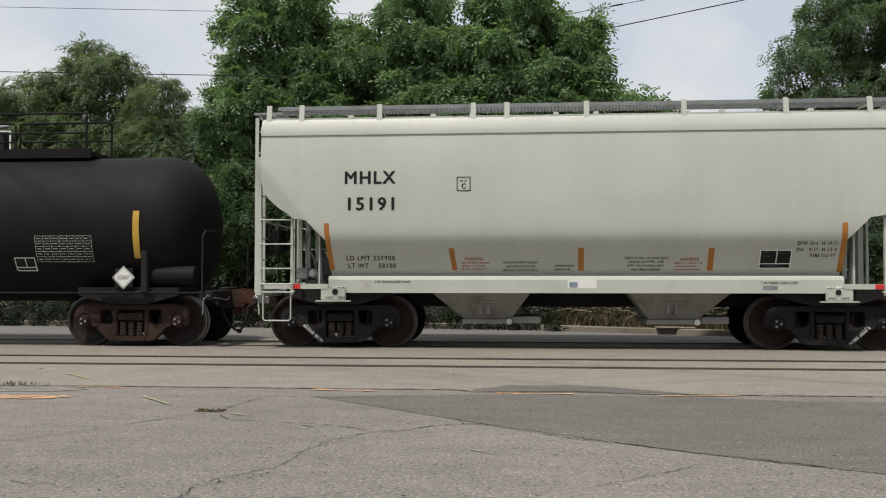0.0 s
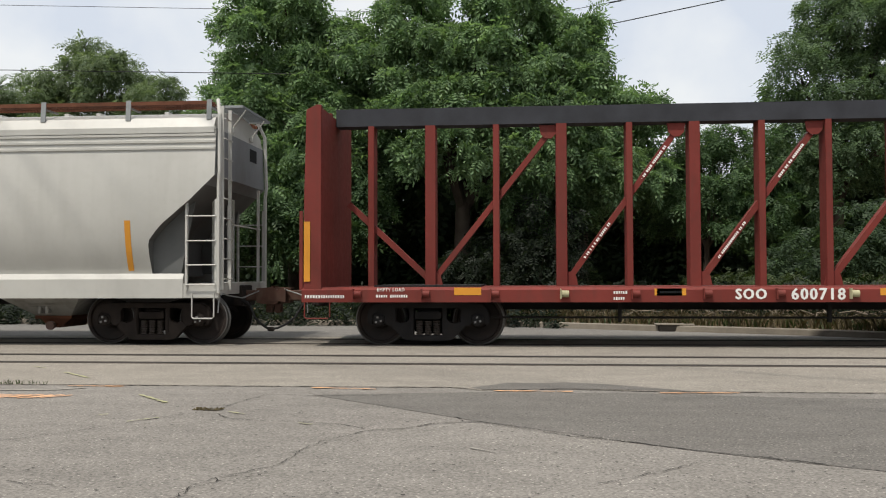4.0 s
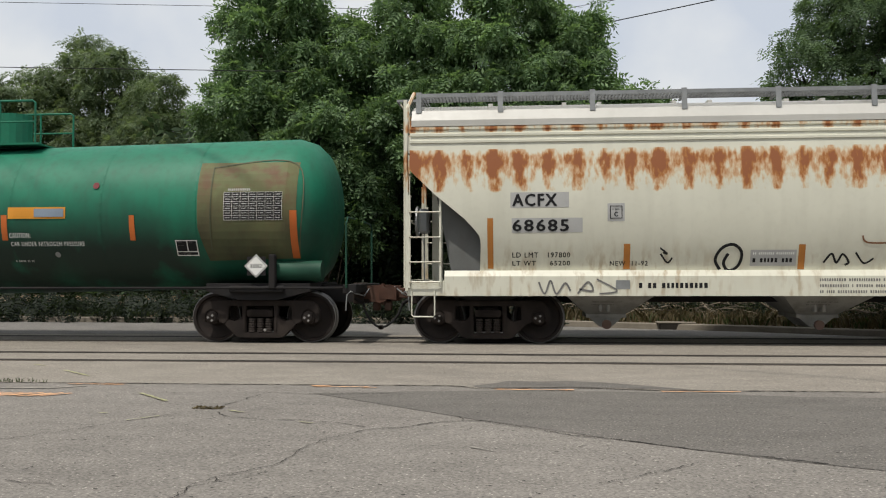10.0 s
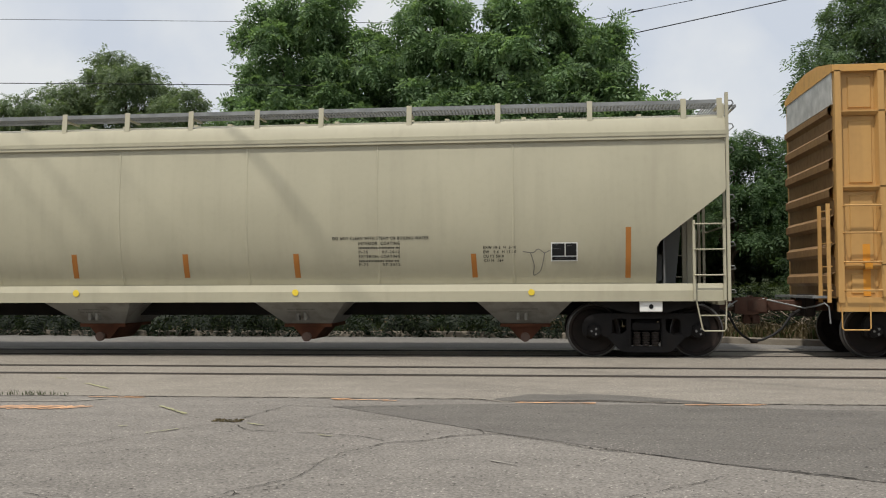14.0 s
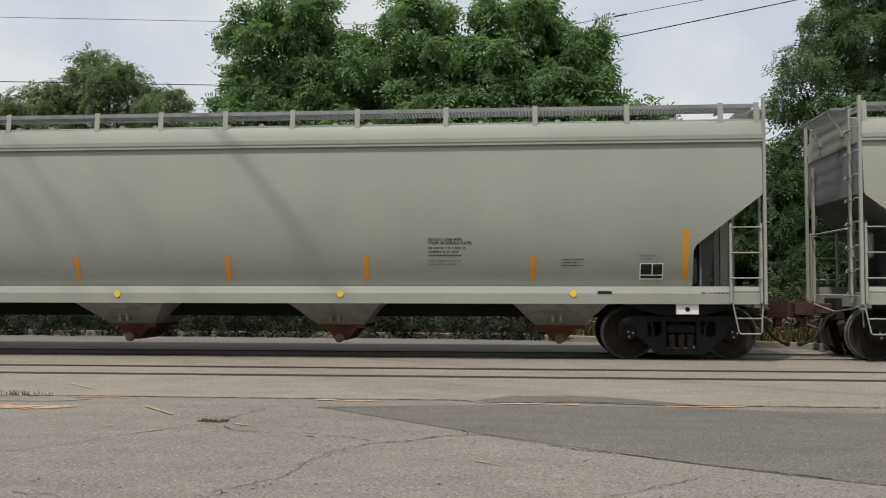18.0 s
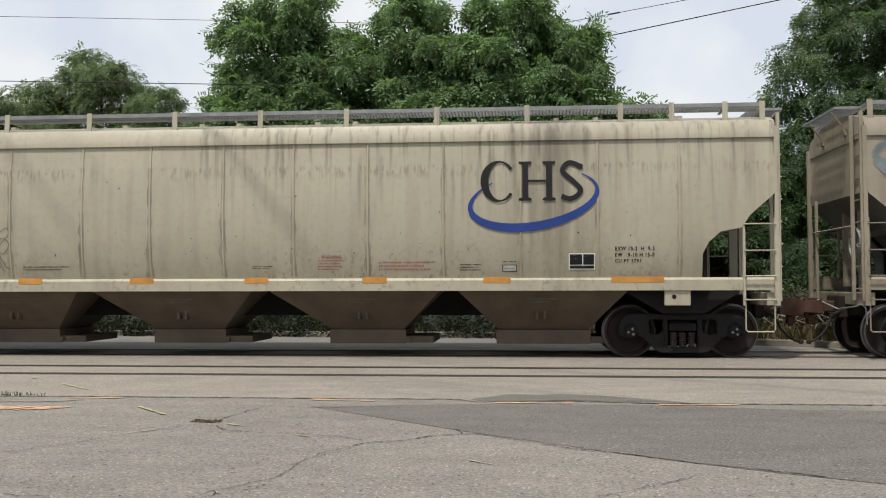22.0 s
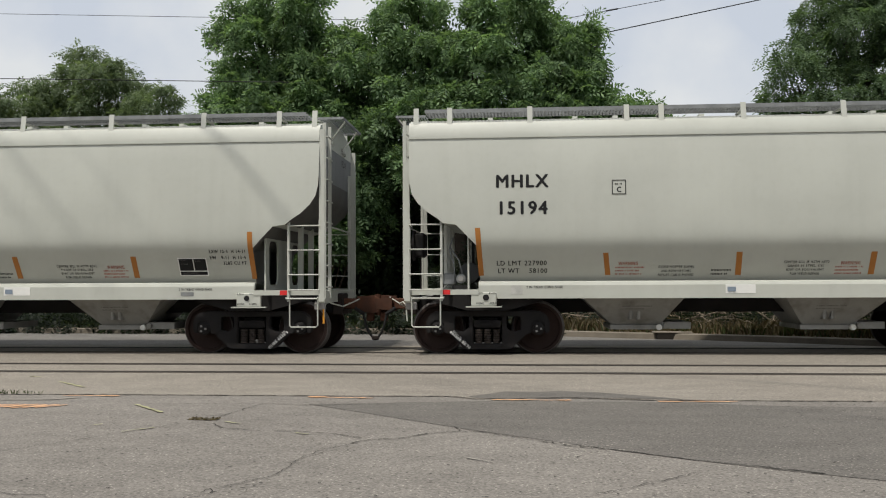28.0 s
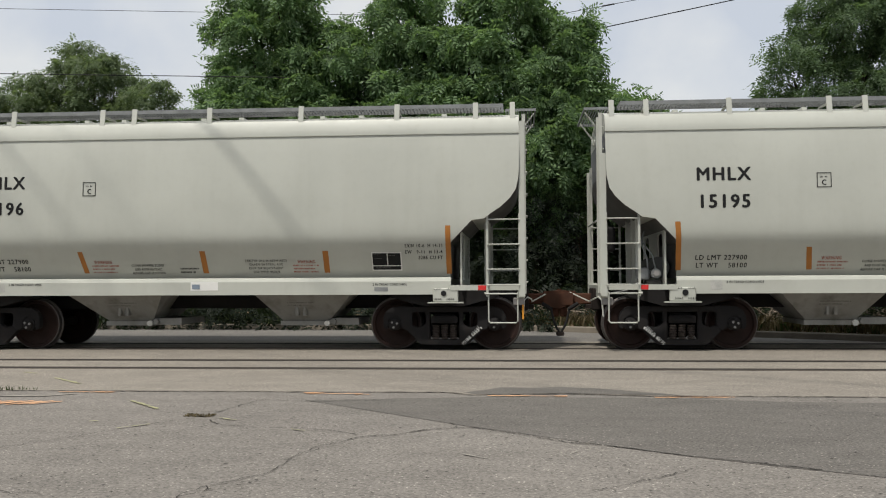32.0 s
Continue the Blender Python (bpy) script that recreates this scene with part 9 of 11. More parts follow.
    lettering("EXCESS HEIGHT", car, -6.81, 1.092, 0.040, W_POST_P, M["black"], 0.43, bold=0.006)
    bars(car, -6.88, 1.03, (0.53,), 0.058, 0.026, W_BOX, M["brown_black"])
    patch("placard_card", car, -2.61, -2.30, 2.57, 2.68, W_POST, M["white"], "white shipping placard")
    patch("scuff", car, -2.00, -1.85, 2.31, 2.54, W_POST, M["white"], "white scuffed paper remains")
    patch("reflective_strip", car, -7.38, -7.26, 1.06, 1.92, W_POST, M["orange"], "")
    paint_shape(car, [(-6.00, 3.99), (-5.85, 4.02), (-5.30, 3.60), (-5.20, 3.46), (-5.27, 3.32), (-5.80, 2.90), (-5.96, 2.98), (-5.42, 3.38), (-5.38, 3.45), (-5.42, 3.52)], W_POST, M["sky_mark"], "emblem_arrow", "blue arrow shape", 0.012)
    paint_shape(car, [(-6.02, 3.88), (-5.56, 3.55), (-5.48, 3.45), (-5.54, 3.37), (-6.03, 3.03), (-6.03, 3.24), (-5.72, 3.45), (-6.02, 3.70)], W_POST, M["red_mark"], "emblem_arrow", "red arrow shape", 0.012)
    paint_shape(car, [(-4.75, 3.99), (-4.88, 4.01), (-5.27, 3.56), (-5.22, 3.42), (-5.09, 3.52), (-4.82, 3.83)], W_POST, M["sky_mark"], "emblem_arrow", "blue arrow shape", 0.012)
    paint_shape(car, [(-4.73, 3.85), (-4.73, 3.68), (-5.05, 3.46), (-5.16, 3.48), (-5.07, 3.55)], W_POST, M["red_mark"], "emblem_arrow", "red arrow shape", 0.012)
    paint_shape(car, [(-4.72, 3.03), (-4.74, 3.22), (-5.07, 3.42), (-5.16, 3.38), (-5.05, 3.25)], W_POST, M["red_mark"], "emblem_arrow", "red arrow shape", 0.012)
    paint_shape(car, [(-4.84, 2.88), (-4.76, 2.98), (-5.07, 3.23), (-5.20, 3.37), (-5.28, 3.27), (-4.93, 2.96)], W_POST, M["sky_mark"], "emblem_arrow", "blue arrow shape", 0.016)
    paint_shape(car, [(-6.23, 2.36), (-5.88, 2.01), (-5.19, 1.94), (-4.71, 2.11), (-4.54, 2.24), (-4.47, 1.94), (-4.03, 2.11), (-3.51, 2.30), (-3.63, 1.95), (-3.36, 1.65), (-3.39, 2.28), (-3.16, 1.94), (-2.50, 1.96), (-1.91, 2.07), (-1.70, 1.66), (-1.66, 0.61), (-4.98, 0.62), (-5.53, 0.73), (-5.70, 0.86), (-5.63, 1.17), (-5.84, 1.15), (-6.30, 1.39), (-6.41, 2.02)], W_GRAF, M["purple"], "graffiti", "purple spray-painted graffiti letters", 0.004)
    scrawl(car, [(-6.39, 2.41), (-6.23, 2.53), (-5.85, 2.11), (-5.19, 2.03), (-4.71, 2.25), (-4.50, 2.43), (-4.43, 2.12), (-4.03, 2.25), (-3.53, 2.48), (-3.33, 2.37), (-3.10, 2.07), (-2.50, 2.09), (-1.94, 2.17), (-1.65, 1.82)], 0.035, W_GRAF2, M["purple_light"], "graffiti", "")
    scrawl(car, [(-6.23, 2.41), (-5.85, 2.04), (-5.19, 1.98), (-4.68, 2.19), (-4.54, 2.30), (-4.45, 1.99), (-4.03, 2.16), (-3.51, 2.35), (-3.67, 1.98), (-3.42, 1.64)], 0.030, W_GRAF2, M["amber"], "graffiti", "")
    scrawl(car, [(-3.35, 1.65), (-3.38, 2.33), (-3.08, 1.94), (-2.50, 2.01), (-1.94, 2.12), (-1.70, 1.75)], 0.030, W_GRAF2, M["amber"], "graffiti", "")
    scrawl(car, [(-6.26, 2.37), (-6.44, 2.02), (-6.35, 1.38), (-5.85, 1.11), (-5.60, 1.21), (-5.67, 0.87), (-5.53, 0.77), (-4.98, 0.65)], 0.032, W_GRAF2, M["amber"], "graffiti", "")
    scrawl(car, [(-6.22, 2.35), (-5.88, 2.00), (-5.19, 1.92), (-4.70, 2.10), (-4.55, 2.22), (-4.49, 1.86), (-4.60, 1.59)], 0.050, W_GRAF2, M["black"], "graffiti", "")
    scrawl(car, [(-4.51, 1.93), (-4.03, 2.09), (-3.53, 2.28), (-3.68, 1.98), (-3.39, 1.64)], 0.043, W_GRAF2, M["black"], "graffiti", "")
    scrawl(car, [(-3.39, 2.27), (-3.42, 1.78), (-3.10, 1.92), (-2.50, 1.95), (-1.92, 2.05), (-1.74, 1.67)], 0.048, W_GRAF2, M["black"], "graffiti", "")
    scrawl(car, [(-6.23, 2.34), (-6.37, 2.02), (-6.30, 1.41), (-5.85, 1.20), (-5.69, 1.36), (-5.70, 1.17)], 0.043, W_GRAF2, M["black"], "graffiti", "")
    scrawl(car, [(-5.11, 1.87), (-5.18, 1.55), (-4.98, 0.83), (-4.87, 0.66)], 0.046, W_GRAF2, M["black"], "graffiti", "")
    scrawl(car, [(-4.83, 1.61), (-4.60, 1.59), (-4.77, 1.33), (-4.57, 0.96), (-4.36, 0.66)], 0.054, W_GRAF2, M["black"], "graffiti", "")
    scrawl(car, [(-4.22, 1.60), (-4.37, 1.27), (-4.47, 1.59)], 0.046, W_GRAF2, M["black"], "graffiti", "")
    scrawl(car, [(-3.86, 1.75), (-4.09, 1.46), (-3.89, 0.95)], 0.054, W_GRAF2, M["black"], "graffiti", "")
    scrawl(car, [(-3.38, 1.69), (-3.12, 1.80), (-3.23, 1.57)], 0.048, W_GRAF2, M["black"], "graffiti", "")
    scrawl(car, [(-4.03, 1.33), (-3.79, 0.82), (-3.66, 0.64)], 0.054, W_GRAF2, M["black"], "graffiti", "")
    scrawl(car, [(-2.90, 1.44), (-2.73, 1.58), (-2.37, 1.56), (-2.82, 1.06), (-2.56, 1.01), (-2.27, 1.44), (-2.20, 1.31)], 0.046, W_GRAF2, M["black"], "graffiti", "")
    scrawl(car, [(-2.11, 0.67), (-2.05, 0.75), (-1.95, 0.65)], 0.046, W_GRAF2, M["black"], "graffiti", "")
    scrawl(car, [(-3.23, 0.68), (-2.90, 0.93), (-2.89, 0.65)], 0.046, W_GRAF2, M["black"], "graffiti", "")
    scrawl(car, [(-5.63, 1.16), (-5.53, 1.35), (-5.45, 0.83)], 0.046, W_GRAF2, M["black"], "graffiti", "")
    scrawl(car, [(-1.85, 1.63), (-1.77, 1.32), (-1.91, 0.94), (-1.81, 0.64)], 0.046, W_GRAF2, M["black"], "graffiti", "")
    scrawl(car, [(-2.57, 1.58), (-2.50, 1.83), (-2.30, 1.67)], 0.046, W_GRAF2, M["black"], "graffiti", "")
    paint_shape(car, [(-3.56, 1.50), (-3.00, 1.49), (-3.00, 1.17), (-3.56, 1.17)], W_GRAF2, M["purple_deep"], "graffiti_shade", "dark faded block in the graffiti", 0.012)
    paint_shape(car, [(-5.25, 1.40), (-4.92, 1.51), (-4.89, 1.14), (-5.13, 1.21)], W_GRAF2, M["amber"], "graffiti_tag", "amber graffiti tag", 0.014)
    paint_shape(car, [(-3.35, 1.08), (-3.08, 1.13), (-2.97, 0.81), (-3.30, 0.91)], W_GRAF2, M["amber"], "graffiti_tag", "amber graffiti tag", 0.014)
    for text, x, z, w in (("FBT", -5.16, 1.285, 0.24), ("IYF", -3.27, 0.935, 0.22)):
        lettering(text, car, x, z, 0.11, W_GRAF2, M["black"], w, slant=0.2, bold=0.01, proud=0.022, name="tag_letters")
    for line in ([(-5.25, 1.40), (-4.92, 1.51), (-4.89, 1.14), (-5.13, 1.21), (-5.25, 1.40)], [(-3.35, 1.08), (-3.08, 1.13), (-2.97, 0.81), (-3.30, 0.91), (-3.35, 1.08)]):
        for a, b in zip(line, line[1:]):
            scrawl(car, [a, b], 0.022, W_GRAF2, M["black"], "graffiti", "")
    paint_shape(car, [(-1.80, 1.94), (-1.58, 1.52), (-1.27, 1.42), (-1.27, 1.22), (-0.97, 1.07), (-0.36, 0.82), (0.03, 0.61), (-1.80, 0.61)], W_GRAFD, M["purple"], "graffiti", "purple spray-painted graffiti letters", 0.006)
    scrawl(car, [(-1.78, 1.96), (-1.47, 1.52), (-1.27, 1.37), (-1.22, 1.17), (-0.56, 0.92), (0.04, 0.62)], 0.040, W_GRAFD2, M["black"], "graffiti", "")
    paint_shape(car, [(-1.68, 1.77), (-1.25, 1.96), (-1.17, 1.59), (-1.52, 1.54)], W_GRAFD2, M["amber"], "graffiti_tag", "amber graffiti tag", 0.012)
    lettering("SFO", car, -1.56, 1.64, 0.16, W_GRAFD2, M["black"], 0.33, slant=0.2, bold=0.02, proud=0.018, name="tag_letters")
    line = [(-1.68, 1.77), (-1.25, 1.96), (-1.17, 1.59), (-1.52, 1.54), (-1.68, 1.77)]
    for a, b in zip(line, line[1:]):
        scrawl(car, [a, b], 0.03, fixed(1.716), M["black"], "graffiti", "")
# rusty yellow, darkened to hold the shade on the car's end
M["yellow_end"] = car_paint("rust-stained yellow end sheet", (0.23, 0.135, 0.055), 0.6, 0.5, 0.5, (0.13, 0.065, 0.035), 0.2)
M["yellow_roof"] = car_paint("weathered yellow roof", (0.55, 0.31, 0.09), 0.6, 0.3, 0.2)

# ---- the train: each car and the place of its middle ----
TRAIN = []


def joins(car, place):
    TRAIN.append((car, place))
    return car


TAN_SEAMS = (-8.55, -7.24, -5.94, -4.65, -3.31, -1.98, -0.67, 0.65, 1.95, 3.27, 4.58, 5.86, 7.16, 8.48)
TAN_POSTS = (-9.74, -9.14, -7.79, -6.45, -4.86, -3.2, -1.6, -0.03, 1.59, 3.18, 4.73, 6.33, 7.7, 9.05, 9.69)
GRAIN_SEAMS = (-7.42, -5.92, -4.61, -3.26, -2.0, -0.66, 0.61, 1.93, 3.26, 4.6, 5.92, 7.3)
GRAIN_POSTS = (-8.76, -8.15, -7.26, -6.37, -4.76, -3.2, -1.6, -0.03, 1.53, 3.14, 4.72, 6.33, 7.2, 8.1, 8.72)
proto = short_hopper()
marks_short(proto)
SHORT = [joins(proto, 0.96)]
for place in (-244.95, -257.83, -270.65, -283.47, -296.29, -309.11, -321.93, -334.64):
    SHORT.append(joins(copy_thing(proto, Matrix()), place))
for car, number in zip(SHORT, ("15191", "15198", "15193", "15192", "15194", "15200", "15201", "15195", "15196")):
    number_short(car, number)
BLACK_TANK = joins(black_tank(), -12.62)
CENTRE_BEAM = joins(centre_beam(), -32.10)
ROUND_A = joins(round_hopper(M["acf_white"], "off-white rounded covered hopper car with a brown roof walk", M["acf_white"], M["rust"], M["rust"]), -53.90)
ROUND_B = joins(round_hopper(M["acf_grey"], "blue-grey rounded covered hopper car with black numbers", M["acf_grey"], M["galv"], M["rust"]), -73.44)
ROUND_C = joins(round_hopper(M["acf_rusty"], "rust-streaked white rounded covered hopper car with painted-out marks", M["acf_white"], M["galv"], M["bay_grey"]), -93.0)
GREEN_TANK = joins(green_tank(), -111.15)
BOXCAR = joins(boxcar(), -128.60)
CREAM = joins(poly_hopper(M["cream"], "cream covered hopper car with four bays and dull orange strips", M["rust"], M["bay_grey"], (-6.0, -3.65, -1.28, 1.08, 3.43, 5.8)), -147.55)
M["nc_pale"] = car_paint("paler grey-green car paint", (0.325, 0.333, 0.292), grime=0.05, streak=0.06)
NC_A = joins(poly_hopper(M["nc_pale"], "pale grey covered hopper car with four bays", M["rust"], M["bay_grey"]), -167.75)
NC_B = joins(poly_hopper(M["nc_grey"], "pale grey covered hopper car with orange strips and yellow dots", M["rust"], M["bay_grey"]), -188.12)
TAN = joins(grain_hopper(9.85, 8.35, M["tan"], "dusty tan grain hopper car with scratched sides", TAN_SEAMS, TAN_POSTS,
                         [(-7.5, -4.57, -6.56, -5.25), (-3.53, -0.45, -2.5, -1.2), (0.53, 3.55, 1.55, 2.9), (4.48, 7.55, 5.25, 6.6)], 10.5), -208.78)
GRAIN = joins(grain_hopper(8.88, 7.40, M["chs"], "stained cream grain hopper car with a blue and black emblem", GRAIN_SEAMS, GRAIN_POSTS,
                           [(-6.5, -3.41, -5.4, -4.12), (-3.16, -0.18, -2.18, -0.92), (0.11, 3.18, 1.15, 2.45), (3.48, 6.45, 4.2, 5.79)], 9.65), -229.02)
marks_black_tank(BLACK_TANK)
marks_centre_beam(CENTRE_BEAM)
marks_round_a(ROUND_A)
marks_round_b(ROUND_B)
marks_round_c(ROUND_C)
marks_green_tank(GREEN_TANK)
marks_box(BOXCAR)
marks_cream(CREAM)
marks_nc_a(NC_A)
marks_nc_b(NC_B)
marks_tan(TAN)
marks_grain(GRAIN)
for xt, xb in ((-1.97, -4.0), (-4.46, -6.45), (1.97, 4.0), (4.46, 6.45)):
    for u, v in ((0.10, 0.32), (0.62, 0.86)):
        slanted_print(CENTRE_BEAM, (xt + (xb - xt) * u, 3.92 - 2.74 * u), (xt + (xb - xt) * v, 3.92 - 2.74 * v), 0.045, 1, -0.122, M["white"])
for car in SHORT:
    for x, way in ((-4.28, 1), (4.28, -1)):
        slanted_print(car, (x - way * 0.66, 0.40) if way > 0 else (x + 0.40, 0.18), (x - way * 0.40, 0.18) if way > 0 else (x + 0.66, 0.40), 0.045, 1, -1.10, M["white"], "truck_stencil")
# rust runs below the platform brackets of the black tank
M["rust_dim"] = plain("thin rust run", (0.0165, 0.0122, 0.0098), 0.6, vary=0.35, scale=7)
for x, w, z0 in ((-2.05, 0.05, 2.75), (1.05, 0.10, 1.95), (1.22, 0.05, 2.5)):
    paint_shape(BLACK_TANK, [(x - w, 3.38), (x + w, 3.38), (x + w * 0.8, (3.38 + z0) / 2), (x + w * 0.3, z0), (x - w * 0.3, z0), (x - w * 0.9, (3.38 + z0) / 2)], W_BTANK, M["rust_dim"], "rust_run", "faint rust run", 0.004)
# scrapes on the tan hopper, small chips on both grain hoppers, dirt along their seams
rnd = random.Random(91)
for i in range(12):
    x, z = rnd.choice(TAN_SEAMS[3:13]) + rnd.gauss(0, 0.16), rnd.choice((1.75, 2.3, 2.65, 2.9)) + rnd.gauss(0, 0.15)
    a = rnd.uniform(-1.9, -0.6)
    ln = rnd.uniform(0.05, 0.14)
    scrawl(TAN, [(x, z), (x + ln * 0.5 * math.cos(a) + rnd.gauss(0, 0.02), z + ln * 0.5 * math.sin(a)), (x + ln * math.cos(a), z + ln * math.sin(a))], rnd.uniform(0.008, 0.018), W_GRAIN, M["brown_black"], "scratch")


def chips(car, n, x0, x1, mid, spread, wid=W_GRAIN):
    """Specks of bare rust too small to tell apart."""
    bm = bmesh.new()
    for i in range(n):
        x, z = rnd.uniform(x0, x1), min(3.7, max(1.45, rnd.gauss(mid, spread)))
        a, b = rnd.uniform(0.004, 0.012), rnd.uniform(0.005, 0.025)
        bm.faces.new([bm.verts.new((x + dx * a + rnd.gauss(0, 0.004), -(wid(z + dz * b, x) + 0.004), z + dz * b)) for dx, dz in ((-1, -0.4), (0.3, -1), (1, 0.2), (-0.2, 1))])
    tagged(part("paint_chips", bm, M["brown_black"], car, "scattered dark paint chips"), kind="stuff")


chips(TAN, 230, -7.5, 9.0, 1.9, 0.35)
chips(GRAIN, 70, -7.0, 8.0, 2.2, 0.6)
chips(ROUND_C, 90, 0.5, 7.6, 1.9, 0.45, W_ROUND)
# thin rust runs below old scratches on the rust-streaked hopper
for x0, x1, z in ((-0.95, -0.85, 1.86), (-0.45, 0.75, 1.78), (0.95, 1.75, 1.77), (-2.3, -2.1, 1.02)):
    if x1 - x0 > 0.3:
        scrawl(ROUND_C, [(x0, z), (x0 + (x1 - x0) * 0.3, z + 0.03), (x0 + (x1 - x0) * 0.6, z - 0.01), (x1, z + 0.02)], 0.014, W_ROUND, M["rust_paint"], "rust_scratch")
    for i in range(int(4 + (x1 - x0) * 12)):
        x, ln = rnd.uniform(x0, x1), rnd.uniform(0.05, 0.36)
        if z > 1.3:
            scrawl(ROUND_C, [(x, z), (x + rnd.gauss(0, 0.004), z - ln * 0.5), (x, z - ln)], rnd.uniform(0.006, 0.014), W_ROUND, M["rust_paint"] if rnd.random() < 0.5 else M["rust_pale"], "rust_run")
M["seam_dirt"] = plain("dirt along a seam", (0.205, 0.165, 0.12), 0.75, vary=0.35, scale=8)
M["seam_dirt_pale"] = plain("dirt along a seam of the cream car", (0.34, 0.30, 0.225), 0.75, vary=0.35, scale=8)
for car, seams, mat in ((TAN, TAN_SEAMS, M["seam_dirt"]), (GRAIN, GRAIN_SEAMS, M["seam_dirt_pale"])):
    for x in seams:
        top = rnd.uniform(3.4, 3.8)
        left, right, z = [], [], 1.44
        while z < top:
            left.append((x - 0.026 - rnd.uniform(0.0, 0.03) * (top - z + 0.6), z))
            right.append((x + 0.024 + rnd.uniform(0.0, 0.018) * (top - z + 0.6), z))
            z += rnd.uniform(0.10, 0.22)
        bm = bmesh.new()
        rows = [[bm.verts.new((px, 0, pz)) for px, pz in (a, b)] for a, b in zip(left, right)]
        for a, b in zip(rows, rows[1:]):
            bm.faces.new((a[0], a[1], b[1], b[0]))
        for v in bm.verts:
            v.co.y = -(W_GRAIN(v.co.z) + 0.003)
        part("seam_dirt", bm, mat, car, "brown dirt beside the seam")


# ---- ground ----
def asphalt(name, c, grain=1.0):
    """Worn asphalt: broad stains, fine aggregate, small dark pits and pale stones."""
    m, n, l, b = mat_base(name, 0.9)
    b.inputs["Specular IOR Level"].default_value = 0.25
    big, mid, fine = noise_node(n, l, 0.25, 5), noise_node(n, l, 2.2, 6, (0.6, 1.3, 1)), noise_node(n, l, 48 * grain, 4)
    tc = n.new("ShaderNodeTexCoord")
    marks = []
    for scale, stops in ((21 * grain, [(0.11, (0.38,) * 3), (0.20, (1, 1, 1))]), (34 * grain, [(0.15, (2.1,) * 3), (0.29, (1, 1, 1))])):
        v = n.new("ShaderNodeTexVoronoi")
        v.inputs["Scale"].default_value = scale
        l.new(tc.outputs["Object"], v.inputs["Vector"])
        marks.append((v, ramp_node(n, l, v.outputs["Distance"], stops).outputs[0]))
    # only some of the cells hold a pit
    pick = ramp_node(n, l, marks[0][0].outputs["Color"], [(0.52, (0, 0, 0)), (0.56, (1, 1, 1))]).outputs[0]
    c1 = ramp_node(n, l, big.outputs["Fac"], [(0.3, shade(c, 0.88)), (0.7, shade(c, 1.08))]).outputs[0]
    c2 = ramp_node(n, l, mid.outputs["Fac"], [(0.35, (0.90,) * 3), (0.65, (1.05,) * 3)]).outputs[0]
    c3 = ramp_node(n, l, fine.outputs["Fac"], [(0.32, (0.66,) * 3), (0.5, (1, 1, 1)), (0.68, (1.30,) * 3)]).outputs[0]
    col = mix_node(n, l, 1.0, mix_node(n, l, 1.0, c1, c2, "MULTIPLY"), c3, "MULTIPLY")
    col = mix_node(n, l, pick, col, marks[0][1], "MULTIPLY")
    few = ramp_node(n, l, marks[1][0].outputs["Color"], [(0.55, (0, 0, 0)), (0.60, (0.9, 0.9, 0.9))]).outputs[0]
    col = mix_node(n, l, few, col, marks[1][1], "MULTIPLY")
    l.new(col, b.inputs["Base Color"])
    bump_node(n, l, b, fine.outputs["Fac"], 0.5, 0.01)
    return m


M["asphalt"] = asphalt("worn pale asphalt", (0.182, 0.168, 0.150))
M["asphalt_track"] = asphalt("pale pavement round the rails", (0.222, 0.201, 0.171))
M["asphalt_dark"] = asphalt("newer dark asphalt", (0.126, 0.117, 0.105))
M["asphalt_far"] = asphalt("far road asphalt", (0.160, 0.151, 0.138))
M["rail"] = plain("rail steel", (0.07, 0.055, 0.047), 0.55, 0.4, 0.3, 5)
M["groove"] = plain("dirty flangeway", (0.03, 0.026, 0.022), 0.95)
M["pit"] = plain("broken asphalt and dirt", (0.085, 0.075, 0.055), 0.95, vary=0.5, scale=16)
M["crack"] = plain("dirt-filled crack", (0.022, 0.019, 0.016), 0.95, vary=0.4, scale=12)
M["concrete"] = plain("stained concrete kerb", (0.21, 0.185, 0.15), 0.85, vary=0.3, scale=3, dirty=0.4)
M["earth"] = plain("dry earth and litter", (0.16, 0.12, 0.075), 0.95, vary=0.45, scale=2)
M["orange_mark"] = plain("worn orange survey paint", (0.62, 0.35, 0.19), 0.85, vary=0.35, scale=14, dirt=(0.22, 0.20, 0.18), dirty=0.5)
M["yellow_mark"] = plain("worn yellow survey paint", (0.34, 0.33, 0.19), 0.85, vary=0.35, scale=16, dirt=(0.20, 0.185, 0.16), dirty=0.85)
M["pale_mark"] = plain("worn pale paint", (0.29, 0.27, 0.235), 0.85, vary=0.3, scale=14, dirt=(0.26, 0.24, 0.2), dirty=0.6)


def level(name, pts, z, mat, label="", kind="structure", parent=None):
    """A level patch of ground with a given outline."""
    bm = bmesh.new()
    bm.faces.new([bm.verts.new((x, y, z)) for x, y in pts])
    return tagged(part(name, bm, mat, parent), label, kind=kind)


